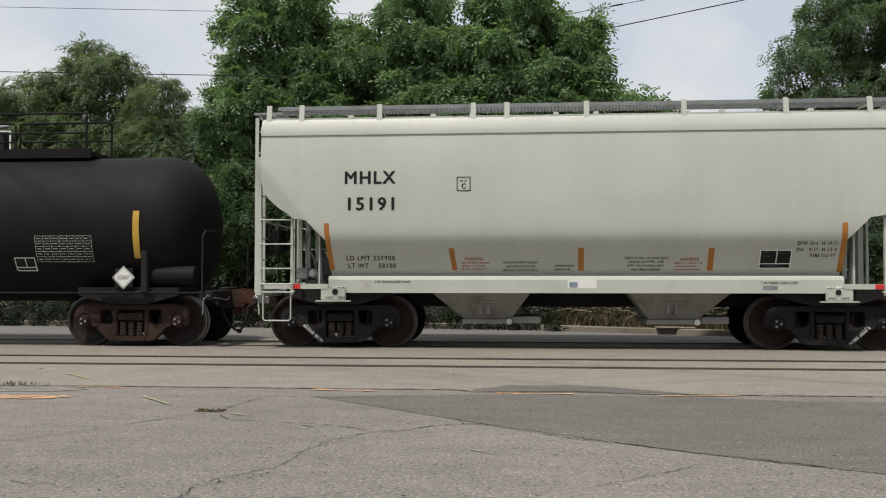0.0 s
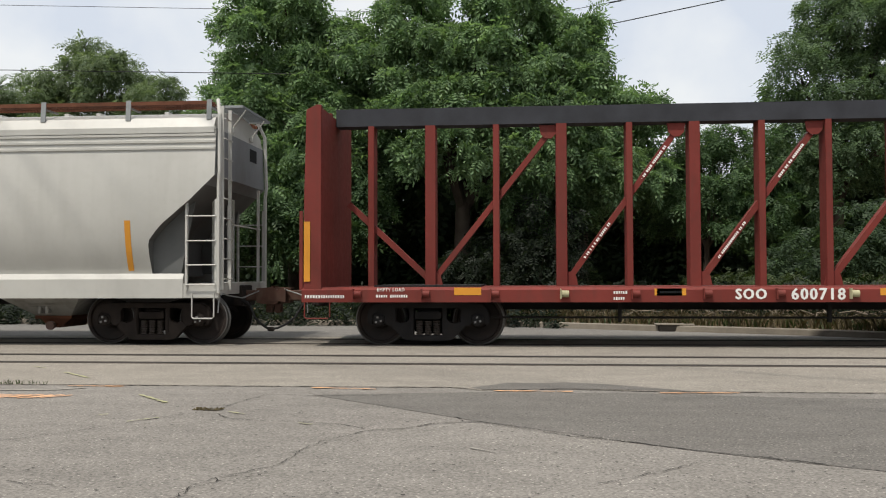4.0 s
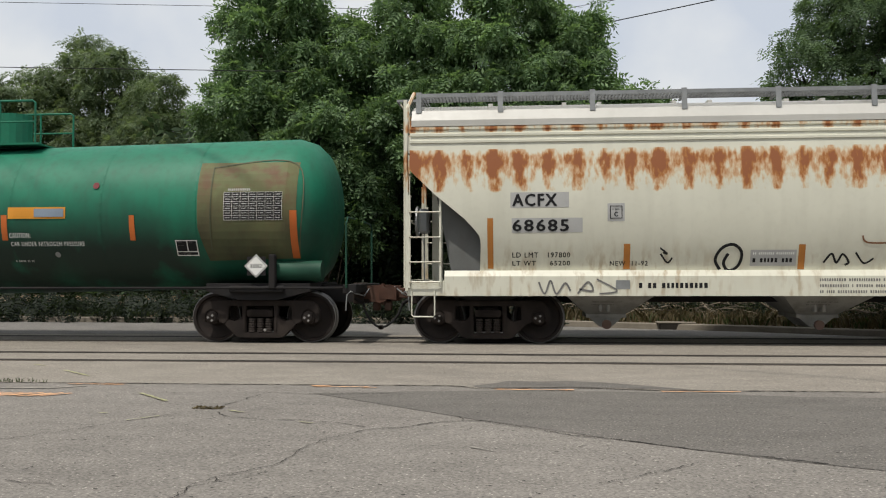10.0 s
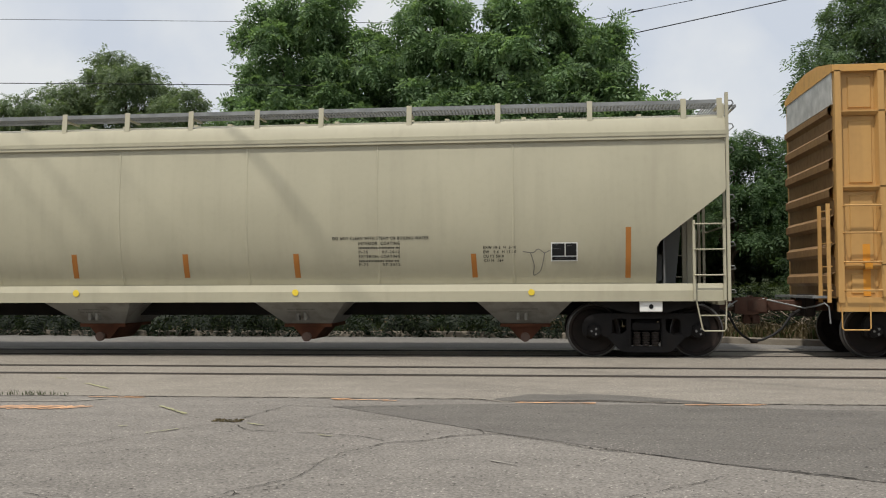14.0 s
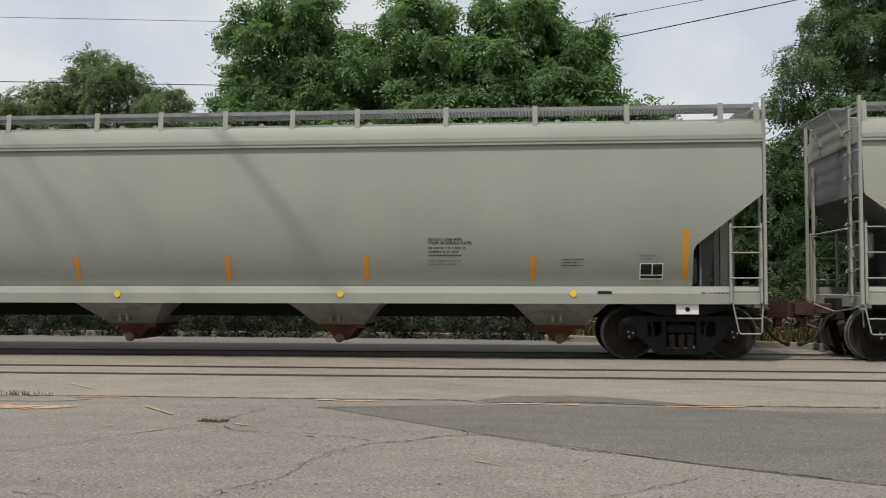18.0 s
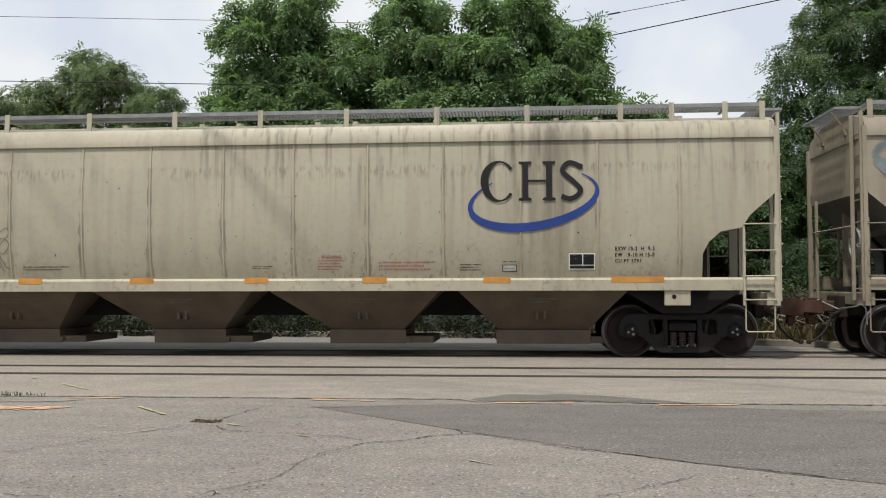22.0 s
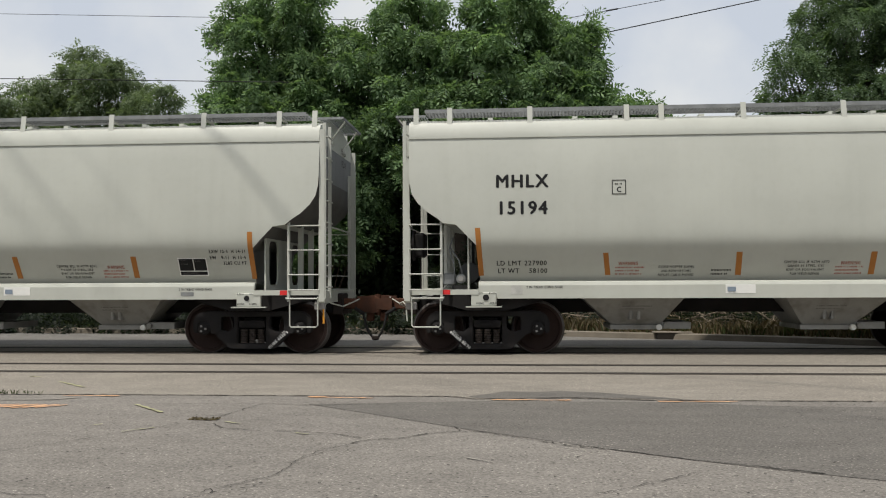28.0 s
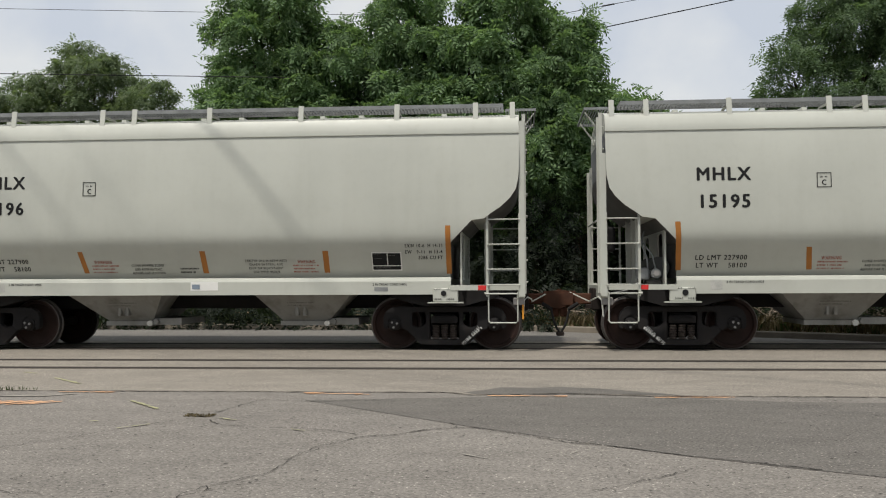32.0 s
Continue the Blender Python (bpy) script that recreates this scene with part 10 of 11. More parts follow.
def ribbon(name, pts, width, z, mat, label="", jag=0.0, kind="structure", seed=1):
    """A narrow band along a line on the ground, with ragged width."""
    rnd = random.Random(seed)
    fine = []
    for (xa, ya), (xb, yb) in zip(pts, pts[1:]):
        n = max(1, int(math.hypot(xb - xa, yb - ya) / 0.06)) if jag else 1
        for i in range(n):
            fine.append((xa + (xb - xa) * i / n, ya + (yb - ya) * i / n))
    fine.append(pts[-1])
    bm = bmesh.new()
    prev = None
    for i, (x, y) in enumerate(fine):
        a, b = fine[max(i - 1, 0)], fine[min(i + 1, len(fine) - 1)]
        d = Vector((b[0] - a[0], b[1] - a[1], 0)).normalized()
        nrm = Vector((-d.y, d.x, 0))
        w = width * (1 if not jag else rnd.uniform(0.35, 1.5)) / 2
        o = nrm * rnd.uniform(-jag, jag)
        row = [bm.verts.new((x + o.x + nrm.x * w, y + o.y + nrm.y * w, z)), bm.verts.new((x + o.x - nrm.x * w, y + o.y - nrm.y * w, z))]
        if prev:
            bm.faces.new((prev[0], row[0], row[1], prev[1]))
        prev = row
    return tagged(part(name, bm, mat), label, kind=kind)


level("ground", [(-900, -400), (900, -400), (900, 1500), (-900, 1500)], -0.0065, M["asphalt"], "worn grey asphalt ground reaching to the horizon")
level("track_pavement", [(-120, 10.42), (-2.5, 10.42), (-0.8, 10.42), (-0.5, 10.2), (0.5, 10.36), (1.33, 10.2), (120, 10.2), (120, 19.0), (-120, 19.0)], -0.0045, M["asphalt_track"],
      "pale tan pavement between and beside the rails")
level("road", [(-120, 19.0), (120, 19.0), (120, 30), (-120, 30)], -0.004, M["asphalt_far"], "pale grey asphalt road behind the tracks")
level("asphalt_patch", [(-2.22, 9.72), (-1.23, 8.82), (-0.46, 8.11), (-0.14, 7.86), (0.56, 7.29), (1.2, 6.82), (1.77, 6.46), (2.48, 6.08), (5.0, 4.6), (9.0, 4.6), (9.0, 9.74),
                       (3.99, 9.74), (2.69, 9.8), (1.31, 10.06), (-0.48, 10.06)], -0.003, M["asphalt_dark"], "triangular patch of newer dark asphalt")
level("asphalt_smear", [(-0.59, 10.45), (-0.32, 10.76), (-0.2, 10.95), (0.2, 10.92), (0.46, 11.02), (0.91, 10.88), (1.38, 10.57), (1.75, 10.3), (0.5, 10.41), (-0.45, 10.28)], -0.001, M["asphalt_dark"],
      "dark asphalt smear over the joint")


def rails(y_mid, name, label):
    for s in (-1, 1):
        y = y_mid + s * 0.755
        bm = bmesh.new()
        box(bm, -160, 160, y - 0.036, y + 0.036, -0.10, 0.0)
        tagged(part("rail_" + name, bm, M["rail"]), label, "rail", kind="structure")
        yi = y - s * 0.135
        bm = bmesh.new()
        section_x(bm, [(yi - 0.098, -0.001), (yi + 0.098, -0.001), (yi + 0.098, -0.08), (yi - 0.098, -0.08)], -160, 160)
        tagged(part("flangeway", bm, M["groove"]), "dark dirt-filled flangeway groove beside the rail", kind="structure")


rails(TRACK, "far", "worn steel rail under the passing train")
rails(13.85, "near", "dull steel rail let into the pavement")
ribbon("joint", [(-60, 10.3), (-6.62, 10.36), (-5.08, 10.43), (-2.48, 10.42), (-0.82, 10.44), (-0.65, 10.35), (-0.49, 10.21), (0.5, 10.36), (1.33, 10.21), (3.78, 10.21), (60, 10.1)],
       0.03, 0.001, M["groove"], "dark ragged joint in the pavement", 0.012, seed=3)
CRACKS = [[(-5.2, 6.2), (-4.4, 6.62), (-3.92, 6.88), (-3.67, 7.23), (-3.44, 7.64), (-3.11, 8.21), (-3.02, 8.35)], [(-2.85, 8.78), (-2.73, 9.59), (-2.67, 9.72), (-2.16, 9.61), (-1.3, 9.75)],
          [(-1.98, 4.5), (-1.96, 5.39), (-1.87, 5.56), (-1.89, 5.68), (-1.77, 5.86), (-1.63, 6.06), (-1.59, 6.36), (-1.59, 6.69), (-1.5, 7.03), (-1.33, 7.35)], [(-1.33, 7.35), (-1.22, 7.54), (-0.98, 7.61), (-0.78, 7.85), (-0.5, 8.0), (-0.34, 7.97), (0.04, 7.63), (0.41, 7.30), (0.78, 7.12), (1.17, 6.84), (1.97, 6.38)],
          [(-2.78, 8.32), (-2.61, 8.06), (-2.19, 7.91), (-1.93, 7.93), (-1.51, 7.78), (-1.28, 7.6)], [(-3.14, 5.52), (-3.0, 5.45), (-2.83, 5.44)],
          [(-1.62, 6.5), (-1.56, 6.75), (-1.46, 6.95)], [(0.44, 5.69), (0.8, 6.01), (1.15, 6.36)], [(-3.9, 9.62), (-2.67, 9.72)],
          [(-1.9, 5.7), (-1.97, 5.45), (-1.93, 5.2)], [(-0.6, 8.25), (-0.52, 8.02)], [(1.9, 8.55), (2.3, 8.4)], [(-3.17, 8.74), (-3.08, 8.85), (-2.95, 8.80), (-2.8, 8.86)]]
for i, line in enumerate(CRACKS):
    ribbon("crack", line, (0.006, 0.010, 0.007, 0.015, 0.010)[i] if i < 5 else 0.006, 0.0012, M["crack"], "thin dark crack in the asphalt", 0.016, seed=10 + i)
for a, b in (((-5.18, 10.30), (-4.52, 10.30)), ((-2.37, 10.31), (-1.62, 10.22)), ((-0.33, 10.15), (0.52, 10.14)), ((1.43, 10.07), (2.26, 10.12))):
    ribbon("orange_mark", [a, b], 0.06, 0.003, M["orange_mark"], "worn orange survey stripe on the asphalt", 0.012, kind="", seed=int(a[0] * 10) + 90)["category"] = "road marking"
for i in range(9):
    x = -5.75 + i * 0.11
    ribbon("orange_scribble", [(x - 0.10, 9.22 + 0.03 * (i % 3)), (x + 0.14, 9.50 + 0.03 * (i % 2))], 0.05, 0.003, M["orange_mark"], "orange scribbled survey paint on the asphalt", kind="")["category"] = "road marking"
ribbon("pale_line", [(-6.4, 9.85), (-5.15, 9.95), (-4.9, 10.15)], 0.06, 0.003, M["pale_mark"], "pale worn line on the asphalt", kind="")["category"] = "road marking"
for a, b in (((-4.03, 9.58), (-3.51, 9.0)), ((-5.98, 11.78), (-5.34, 11.14)), ((-6.78, 12.49), (-6.54, 12.35)), ((-3.4, 7.81), (-3.21, 8.05)), ((-1.91, 7.84), (-1.77, 7.76)),
             ((-0.4, 6.8), (-0.2, 6.64)), ((-3.82, 8.17), (-3.75, 8.21)), ((-2.72, 8.44), (-2.52, 8.31))):
    ribbon("yellow_mark", [a, b], 0.042 if b[1] > 8.9 else 0.02, 0.003, M["yellow_mark"] if b[1] > 7 else M["pale_mark"], "short worn yellow survey stroke on asphalt", 0.006, kind="", seed=int(-a[0] * 10) + 40)["category"] = "road marking"
# pale spalled spots and small stones
bm = bmesh.new()
rnd = random.Random(5)
for i in range(520):
    if i < 170:
        x, y, r = rnd.gauss(0.47, 0.14), rnd.gauss(7.1, 0.22), rnd.uniform(0.003, 0.008)
    elif i < 300:
        x, y, r = rnd.uniform(0.3, 3.0), 0, rnd.uniform(0.003, 0.007)
        y = 7.9 - 0.55 * x + rnd.gauss(0, 0.25)
    else:
        x, y, r = rnd.uniform(-4, 4), rnd.uniform(4.2, 10), rnd.uniform(0.003, 0.007)
    vs = [bm.verts.new((x + r * math.cos(a) * rnd.uniform(0.7, 1.6), y + r * math.sin(a) * rnd.uniform(0.7, 1.6), 0.004 if a != 9 else 0.0)) for a in (0, 1.3, 2.6, 3.9, 5.2)]
    top = bm.verts.new((x, y, 0.004 + r * 0.5))
    for k in range(5):
        bm.faces.new((vs[k], vs[(k + 1) % 5], top))
tagged(part("gravel", bm, M["pale_mark"]), "scattered pale grit on the asphalt", "gravel", kind="stuff")
bm = bmesh.new()
for i in range(1500):
    x, y, r = rnd.uniform(-6, 6), rnd.uniform(4.0, 10.3), rnd.uniform(0.003, 0.010)
    k = rnd.uniform(1, 1.8)
    vs = [bm.verts.new((x + k * r * math.cos(a), y + r * math.sin(a), 0.0022)) for a in (0, 1, 2, 3, 4, 5)]
    bm.faces.new(vs)
tagged(part("dirt_specks", bm, M["crack"]), "small dark specks and pits in asphalt", "dirt", kind="stuff")

# ---- kerb and verge behind the road ----
KERB = [(-120, 26.5), (-30, 24.6), (-14.4, 24.04), (-11.5, 23.75), (-7.7, 23.6), (-3.25, 23.4), (-0.06, 23.0), (2.27, 21.6), (3.7, 21.0), (5.5, 19.99), (7.0, 18.95), (9.0, 17.0 + 0.9), (14, 17.0 - 1.5 + 0.6), (30, 13.6)]
KERB = [p for p in KERB if p[0] < 8] + [(9.5, 18.2), (12.5, 19.6), (30, 20.6), (120, 22)]


def kerb():
    bm = bmesh.new()
    prev = None
    for i, (x, y) in enumerate(KERB):
        a, b = KERB[max(i - 1, 0)], KERB[min(i + 1, len(KERB) - 1)]
        d = Vector((b[0] - a[0], b[1] - a[1], 0)).normalized()
        n = Vector((-d.y, d.x, 0))
        prof = [(0, -0.02), (0.02, 0.11), (0.05, 0.13), (0.17, 0.13), (0.17, -0.02)]
        ring = [bm.verts.new((x + n.x * o, y + n.y * o, z)) for o, z in prof]
        if prev:
            for k in range(4):
                bm.faces.new((prev[k], prev[k + 1], ring[k + 1], ring[k]))
        prev = ring
    return tagged(part("kerb", bm, M["concrete"]), "stained pale concrete kerb along the far road", "kerb", kind="structure")


kerb()
bm = bmesh.new()
rows = []
for x, y in KERB:
    rows.append([bm.verts.new((x, y + 0.15 + o, z)) for o, z in ((0, 0.11), (1.5, 0.16), (6, 0.35), (60, 0.9), (700, 3.0))])
for a, b in zip(rows, rows[1:]):
    for k in range(4):
        bm.faces.new((a[k], b[k], b[k + 1], a[k + 1]))
tagged(part("verge", bm, M["earth"]), "dry earth verge with litter under the trees", "verge", kind="structure")
bm = bmesh.new()
box(bm, 3.0, 3.72, 21.15, 21.45, -0.02, 0.16, 0.02)
inlet = tagged(part("storm_drain", bm, M["groove"]), "dark open storm drain inlet set in the kerb", "drain")
bm = bmesh.new()
box(bm, 2.94, 3.78, 21.14, 21.6, 0.131, 0.165, 0.012)
part("lid", bm, M["concrete"], inlet, "weathered concrete lid")


# ---- foliage ----
def leaf_mat(name, dark, light, through=0.45):
    m, n, l, b = mat_base(name, 0.6)
    b.inputs["Specular IOR Level"].default_value = 0.3
    geo = n.new("ShaderNodeNewGeometry")
    r = ramp_node(n, l, geo.outputs["Random Per Island"], [(0.0, dark), (0.6, tuple((a + c) / 2 for a, c in zip(dark, light))), (1.0, light)])
    big = noise_node(n, l, 0.8, 3)
    k = ramp_node(n, l, big.outputs["Fac"], [(0.35, (0.72,) * 3), (0.65, (1.12,) * 3)])
    col = mix_node(n, l, 1.0, r.outputs[0], k.outputs[0], "MULTIPLY")
    l.new(col, b.inputs["Base Color"])
    tr, mx = n.new("ShaderNodeBsdfTranslucent"), n.new("ShaderNodeMixShader")
    tint = mix_node(n, l, 1.0, col, (1.15, 1.2, 0.7), "MULTIPLY")
    l.new(tint, tr.inputs["Color"])
    mx.inputs[0].default_value = through
    l.new(b.outputs[0], mx.inputs[1])
    l.new(tr.outputs[0], mx.inputs[2])
    l.new(mx.outputs[0], n["Material Output"].inputs["Surface"])
    return m


M["leaf_main"] = leaf_mat("walnut leaves", (0.092, 0.158, 0.074), (0.230, 0.345, 0.165))
M["leaf_soft"] = leaf_mat("soft grey-green leaves", (0.098, 0.142, 0.074), (0.20, 0.258, 0.145))
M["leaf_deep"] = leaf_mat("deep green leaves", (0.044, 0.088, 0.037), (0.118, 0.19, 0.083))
# undergrowth green, lowered to carry the shade of the trees above
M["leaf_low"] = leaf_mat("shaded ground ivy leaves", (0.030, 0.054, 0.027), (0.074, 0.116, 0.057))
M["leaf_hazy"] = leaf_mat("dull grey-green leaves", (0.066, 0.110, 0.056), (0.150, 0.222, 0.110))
# near-black leaf, the ground shade behind the road put into its colour
M["leaf_shade"] = leaf_mat("dark ivy and nettle leaves", (0.010, 0.017, 0.010), (0.026, 0.038, 0.020))
M["leaf_dry"] = leaf_mat("dry grass", (0.075, 0.058, 0.03), (0.15, 0.118, 0.062), 0.2)
M["leaf_grass"] = leaf_mat("weed leaves", (0.026, 0.045, 0.013), (0.066, 0.088, 0.030), 0.3)
M["bark"] = plain("grey-brown bark", (0.07, 0.055, 0.042), 0.9, vary=0.4, scale=5)
M["twig"] = plain("bare grey twigs", (0.23, 0.19, 0.145), 0.9, vary=0.3, scale=8)


def sprig(leaflets, length, width, droop, fold=0.25):
    """A drooping spray of leaflets along +x, as quads."""
    out = []
    for i in range(leaflets):
        u = (i // 2 + 0.6) / (leaflets / 2 + 0.6)
        side = 1 if i % 2 else -1
        base = np.array([u * length, 0, -droop * length * u * u])
        tipv = np.array([0.45 * width * 2.2, side * width * 2.0, -fold * width])
        if i == leaflets - 1:
            tipv = np.array([width * 2.4, 0, -droop * width])
        across = np.array([-tipv[1], tipv[0], 0.0])
        across = across / np.linalg.norm(across) * width * 0.45
        mid = base + tipv * 0.55
        out.append([base, mid + across, base + tipv, mid - across])
    return np.array(out)


def cloud_mesh(name, centres, outward, size, mat, parent, seed, leaflets=7, droop=0.35, spread=1.0, label="", fronds=1, width=0.20):
    """Many sprays, turned to hang outward and down, in one mesh; fronds: how many arch out of one twig's tip."""
    rng = np.random.default_rng(seed)
    base = sprig(leaflets, 1.0, width, droop, 0.25 if fronds == 1 else 0.7)
    n = len(centres) * fronds
    yaw = np.repeat(np.arctan2(outward[:, 1], outward[:, 0]), fronds)
    if fronds == 1:
        yaw = yaw + rng.normal(0, 0.8 * spread, n)
        pitch = -0.70 + 0.45 * outward[:, 2] + rng.normal(0, 0.38, n)
    else:
        yaw = yaw + np.tile((np.arange(fronds) - (fronds - 1) / 2) * 5.0 / fronds, len(centres)) + rng.normal(0, 0.3, n)
        pitch = -0.68 + rng.normal(0, 0.52, n) + 0.45 * np.repeat(outward[:, 2], fronds)
        centres = np.repeat(centres, fronds, 0)
    roll = rng.normal(0, 0.6 if fronds == 1 else 0.75, n)
    sc = size * rng.uniform(0.65, 1.3, n)
    cy, sy, cp, sp, cr, sr = np.cos(yaw), np.sin(yaw), np.cos(pitch), np.sin(pitch), np.cos(roll), np.sin(roll)
    R = np.empty((n, 3, 3))
    R[:, 0, 0], R[:, 0, 1], R[:, 0, 2] = cy * cp, -sy * cr - cy * sp * sr, sy * sr - cy * sp * cr
    R[:, 1, 0], R[:, 1, 1], R[:, 1, 2] = sy * cp, cy * cr - sy * sp * sr, -cy * sr - sy * sp * cr
    R[:, 2, 0], R[:, 2, 1], R[:, 2, 2] = sp, cp * sr, cp * cr
    pts = np.einsum("nij,lkj->nlki", R, base) * sc[:, None, None, None] + centres[:, None, None, :]
    co = pts.reshape(-1, 3)
    me = bpy.data.meshes.new(name)
    nf = n * leaflets
    me.vertices.add(len(co))
    me.vertices.foreach_set("co", co.astype(np.float32).ravel())
    me.loops.add(nf * 4)
    me.loops.foreach_set("vertex_index", np.arange(nf * 4, dtype=np.int32))
    me.polygons.add(nf)
    me.polygons.foreach_set("loop_start", np.arange(0, nf * 4, 4, dtype=np.int32))
    me.update()
    me.materials.append(mat)
    ob = new(name, me)
    ob.parent = parent
    if label:
        ob["label"] = label
    return ob


def crown_points(blobs, clumps, per, seed, clump_r=0.75):
    """Clumps scattered on and in the crown's lobes, sprays on each clump's outside. Lobe: x, y, z, rx, ry, rz."""
    rng = np.random.default_rng(seed)
    vol = np.array([b[3] * b[4] + b[4] * b[5] + b[3] * b[5] for b in blobs])
    m = clumps * 9
    b = np.array(blobs)[rng.choice(len(blobs), m, p=vol / vol.sum())]
    d = rng.normal(size=(m, 3))
    d /= np.linalg.norm(d, axis=1)[:, None]
    d[:, 2] = np.where(d[:, 2] < -0.6, -d[:, 2] * 0.6, d[:, 2])
    cand = b[:, :3] + d * b[:, 3:] * rng.uniform(0.65, 1.2, m)[:, None]
    keep = []
    for i in range(m):
        if len(keep) >= clumps:
            break
        if not keep or np.min(np.sum((cand[keep] - cand[i]) ** 2, 1)) > (0.8 * clump_r) ** 2:
            keep.append(i)
    c, out = cand[keep], d[keep]
    n = len(keep)
    dd = rng.normal(size=(n * per, 3)) + 0.75 * np.repeat(out, per, 0) + np.array([0, 0, 0.45])
    dd /= np.linalg.norm(dd, axis=1)[:, None]
    r = np.repeat(clump_r * rng.uniform(0.5, 1.15, n), per)
    p = np.repeat(c, per, 0) + dd * (r * rng.uniform(0.35, 0.95, n * per))[:, None] * np.array([1, 1, 0.8])
    return p, dd


def tree(label, x, y, trunk_r, fork, limbs, blobs, clumps, per, leaf, size, seed, leaflets=7, clump_r=0.75, droop=0.35, fronds=1, width=0.20):
    """Trunk and limbs that taper up into the lobes of the crown."""
    t = tagged(new("tree"), label, "tree", "trees behind the road")
    t.location = (x, y, 0.25)
    bm = bmesh.new()
    rod(bm, (0, 0, -0.4), (0.05, 0, fork), trunk_r, 10, trunk_r * 0.7)
    part("trunk", bm, M["bark"], t, "grey-brown bark trunk", 60)
    rnd = random.Random(seed)
    for i in range(min(limbs, len(blobs))):
        bx, by, bz = blobs[i][:3]
        bm = bmesh.new()
        mid = (bx * 0.45 + rnd.uniform(-0.3, 0.3), by * 0.45 + rnd.uniform(-0.3, 0.3), fork + (bz - fork) * 0.5)
        rod(bm, (0.05, 0, fork - 0.3), mid, trunk_r * 0.5, 7, trunk_r * 0.33)
        rod(bm, mid, (bx, by, bz), trunk_r * 0.33, 6, trunk_r * 0.12)
        for k in range(3):
            rod(bm, (bx * 0.8 + mid[0] * 0.2, by, bz - 0.3), (bx + rnd.uniform(-1, 1) * blobs[i][3] * 0.8, by + rnd.uniform(-1, 1) * blobs[i][4] * 0.7, bz + rnd.uniform(-0.2, 0.9) * blobs[i][5]), trunk_r * 0.12, 5, 0.012)
        part("limb", bm, M["bark"], t)
    p, d = crown_points(blobs, clumps, per, seed, clump_r)
    cloud_mesh("crown", p, d, size, leaf, t, seed + 1, leaflets, droop, fronds=fronds, width=width)
    return t


tree("tall dark green walnut tree with drooping compound leaves", -7.6, 30.6, 0.28, 3.2, 6,
     [(-1.25, 0, 8.7, 0.9, 1.2, 1.5), (2.0, -0.2, 7.9, 0.9, 1.1, 1.2), (-0.1, -0.2, 9.6, 0.9, 1.2, 1.1), (0.8, 0, 7.5, 1.1, 1.2, 1.4), (-1.5, -0.8, 6.2, 1.0, 1.2, 1.4), (1.2, -0.9, 5.0, 1.6, 1.3, 1.6), (-0.6, -0.9, 4.0, 1.4, 1.2, 1.2)], 130, 17, M["leaf_main"], 0.44, 21, 9, 0.85, 0.45, 6, 0.165)
tree("broad dark green walnut tree with a rounded crown", -2.0, 30.2, 0.33, 3.4, 7,
     [(-1.6, 0, 9.4, 0.8, 1.1, 1.2), (-1.3, -0.3, 7.6, 1.2, 1.2, 1.2), (1.6, 0, 9.4, 1.0, 1.2, 1.1), (0.5, -0.6, 7.3, 1.4, 1.2, 1.3), (3.7, 0, 8.6, 0.6, 0.8, 0.8), (3.3, -0.2, 6.9, 1.2, 1.2, 1.0), (-0.4, -1.0, 5.5, 1.8, 1.2, 1.5), (2.6, -0.8, 5.0, 1.7, 1.2, 1.4)], 180, 17, M["leaf_main"], 0.44, 22, 9, 0.85, 0.45, 6, 0.165)
tree("walnut tree with a lower spreading crown", 1.9, 30.8, 0.22, 2.8, 5,
     [(-0.4, 0, 7.0, 0.9, 1.1, 1.0), (1.1, 0, 6.2, 1.0, 1.0, 0.8), (2.0, 0, 6.3, 0.5, 0.8, 0.5), (-0.6, -0.5, 5.4, 1.2, 1.1, 1.1), (0.9, -0.6, 4.2, 1.2, 1.0, 1.1), (-1.2, -0.7, 3.4, 1.3, 1.0, 1.1)], 100, 17, M["leaf_main"], 0.42, 23, 9, 0.75, 0.45, 6, 0.165)
tree("soft grey-green tree with fine feathery foliage", -18.6, 38.5, 0.3, 3.5, 5,
     [(0.6, 0, 9.2, 1.5, 1.6, 1.4), (-2.4, 0, 7.9, 1.9, 1.7, 1.3), (2.0, -0.3, 7.4, 1.2, 1.3, 1.3), (-4.6, 0, 7.6, 1.6, 1.5, 1.2), (-0.5, -0.8, 6.0, 2.6, 1.6, 1.7), (2.6, -0.6, 5.6, 1.5, 1.4, 1.6), (-4.0, -0.6, 5.4, 2.1, 1.4, 1.6)], 230, 100, M["leaf_soft"], 0.30, 24, 7, 0.85, 0.3, 1, 0.21)
tree("small feathery green tree among taller ones", -14.4, 36.5, 0.18, 2.6, 4,
     [(-0.2, 0, 8.1, 0.7, 0.8, 0.8), (0.7, 0, 6.6, 0.8, 0.9, 0.9), (-0.6, -0.4, 6.2, 1.0, 1.0, 1.1), (0.4, -0.6, 5.0, 1.5, 1.2, 1.5), (1.6, 0, 5.9, 1.0, 1.0, 1.0)], 90, 85, M["leaf_soft"], 0.28, 25, 7, 0.65, 0.3, 1, 0.21)
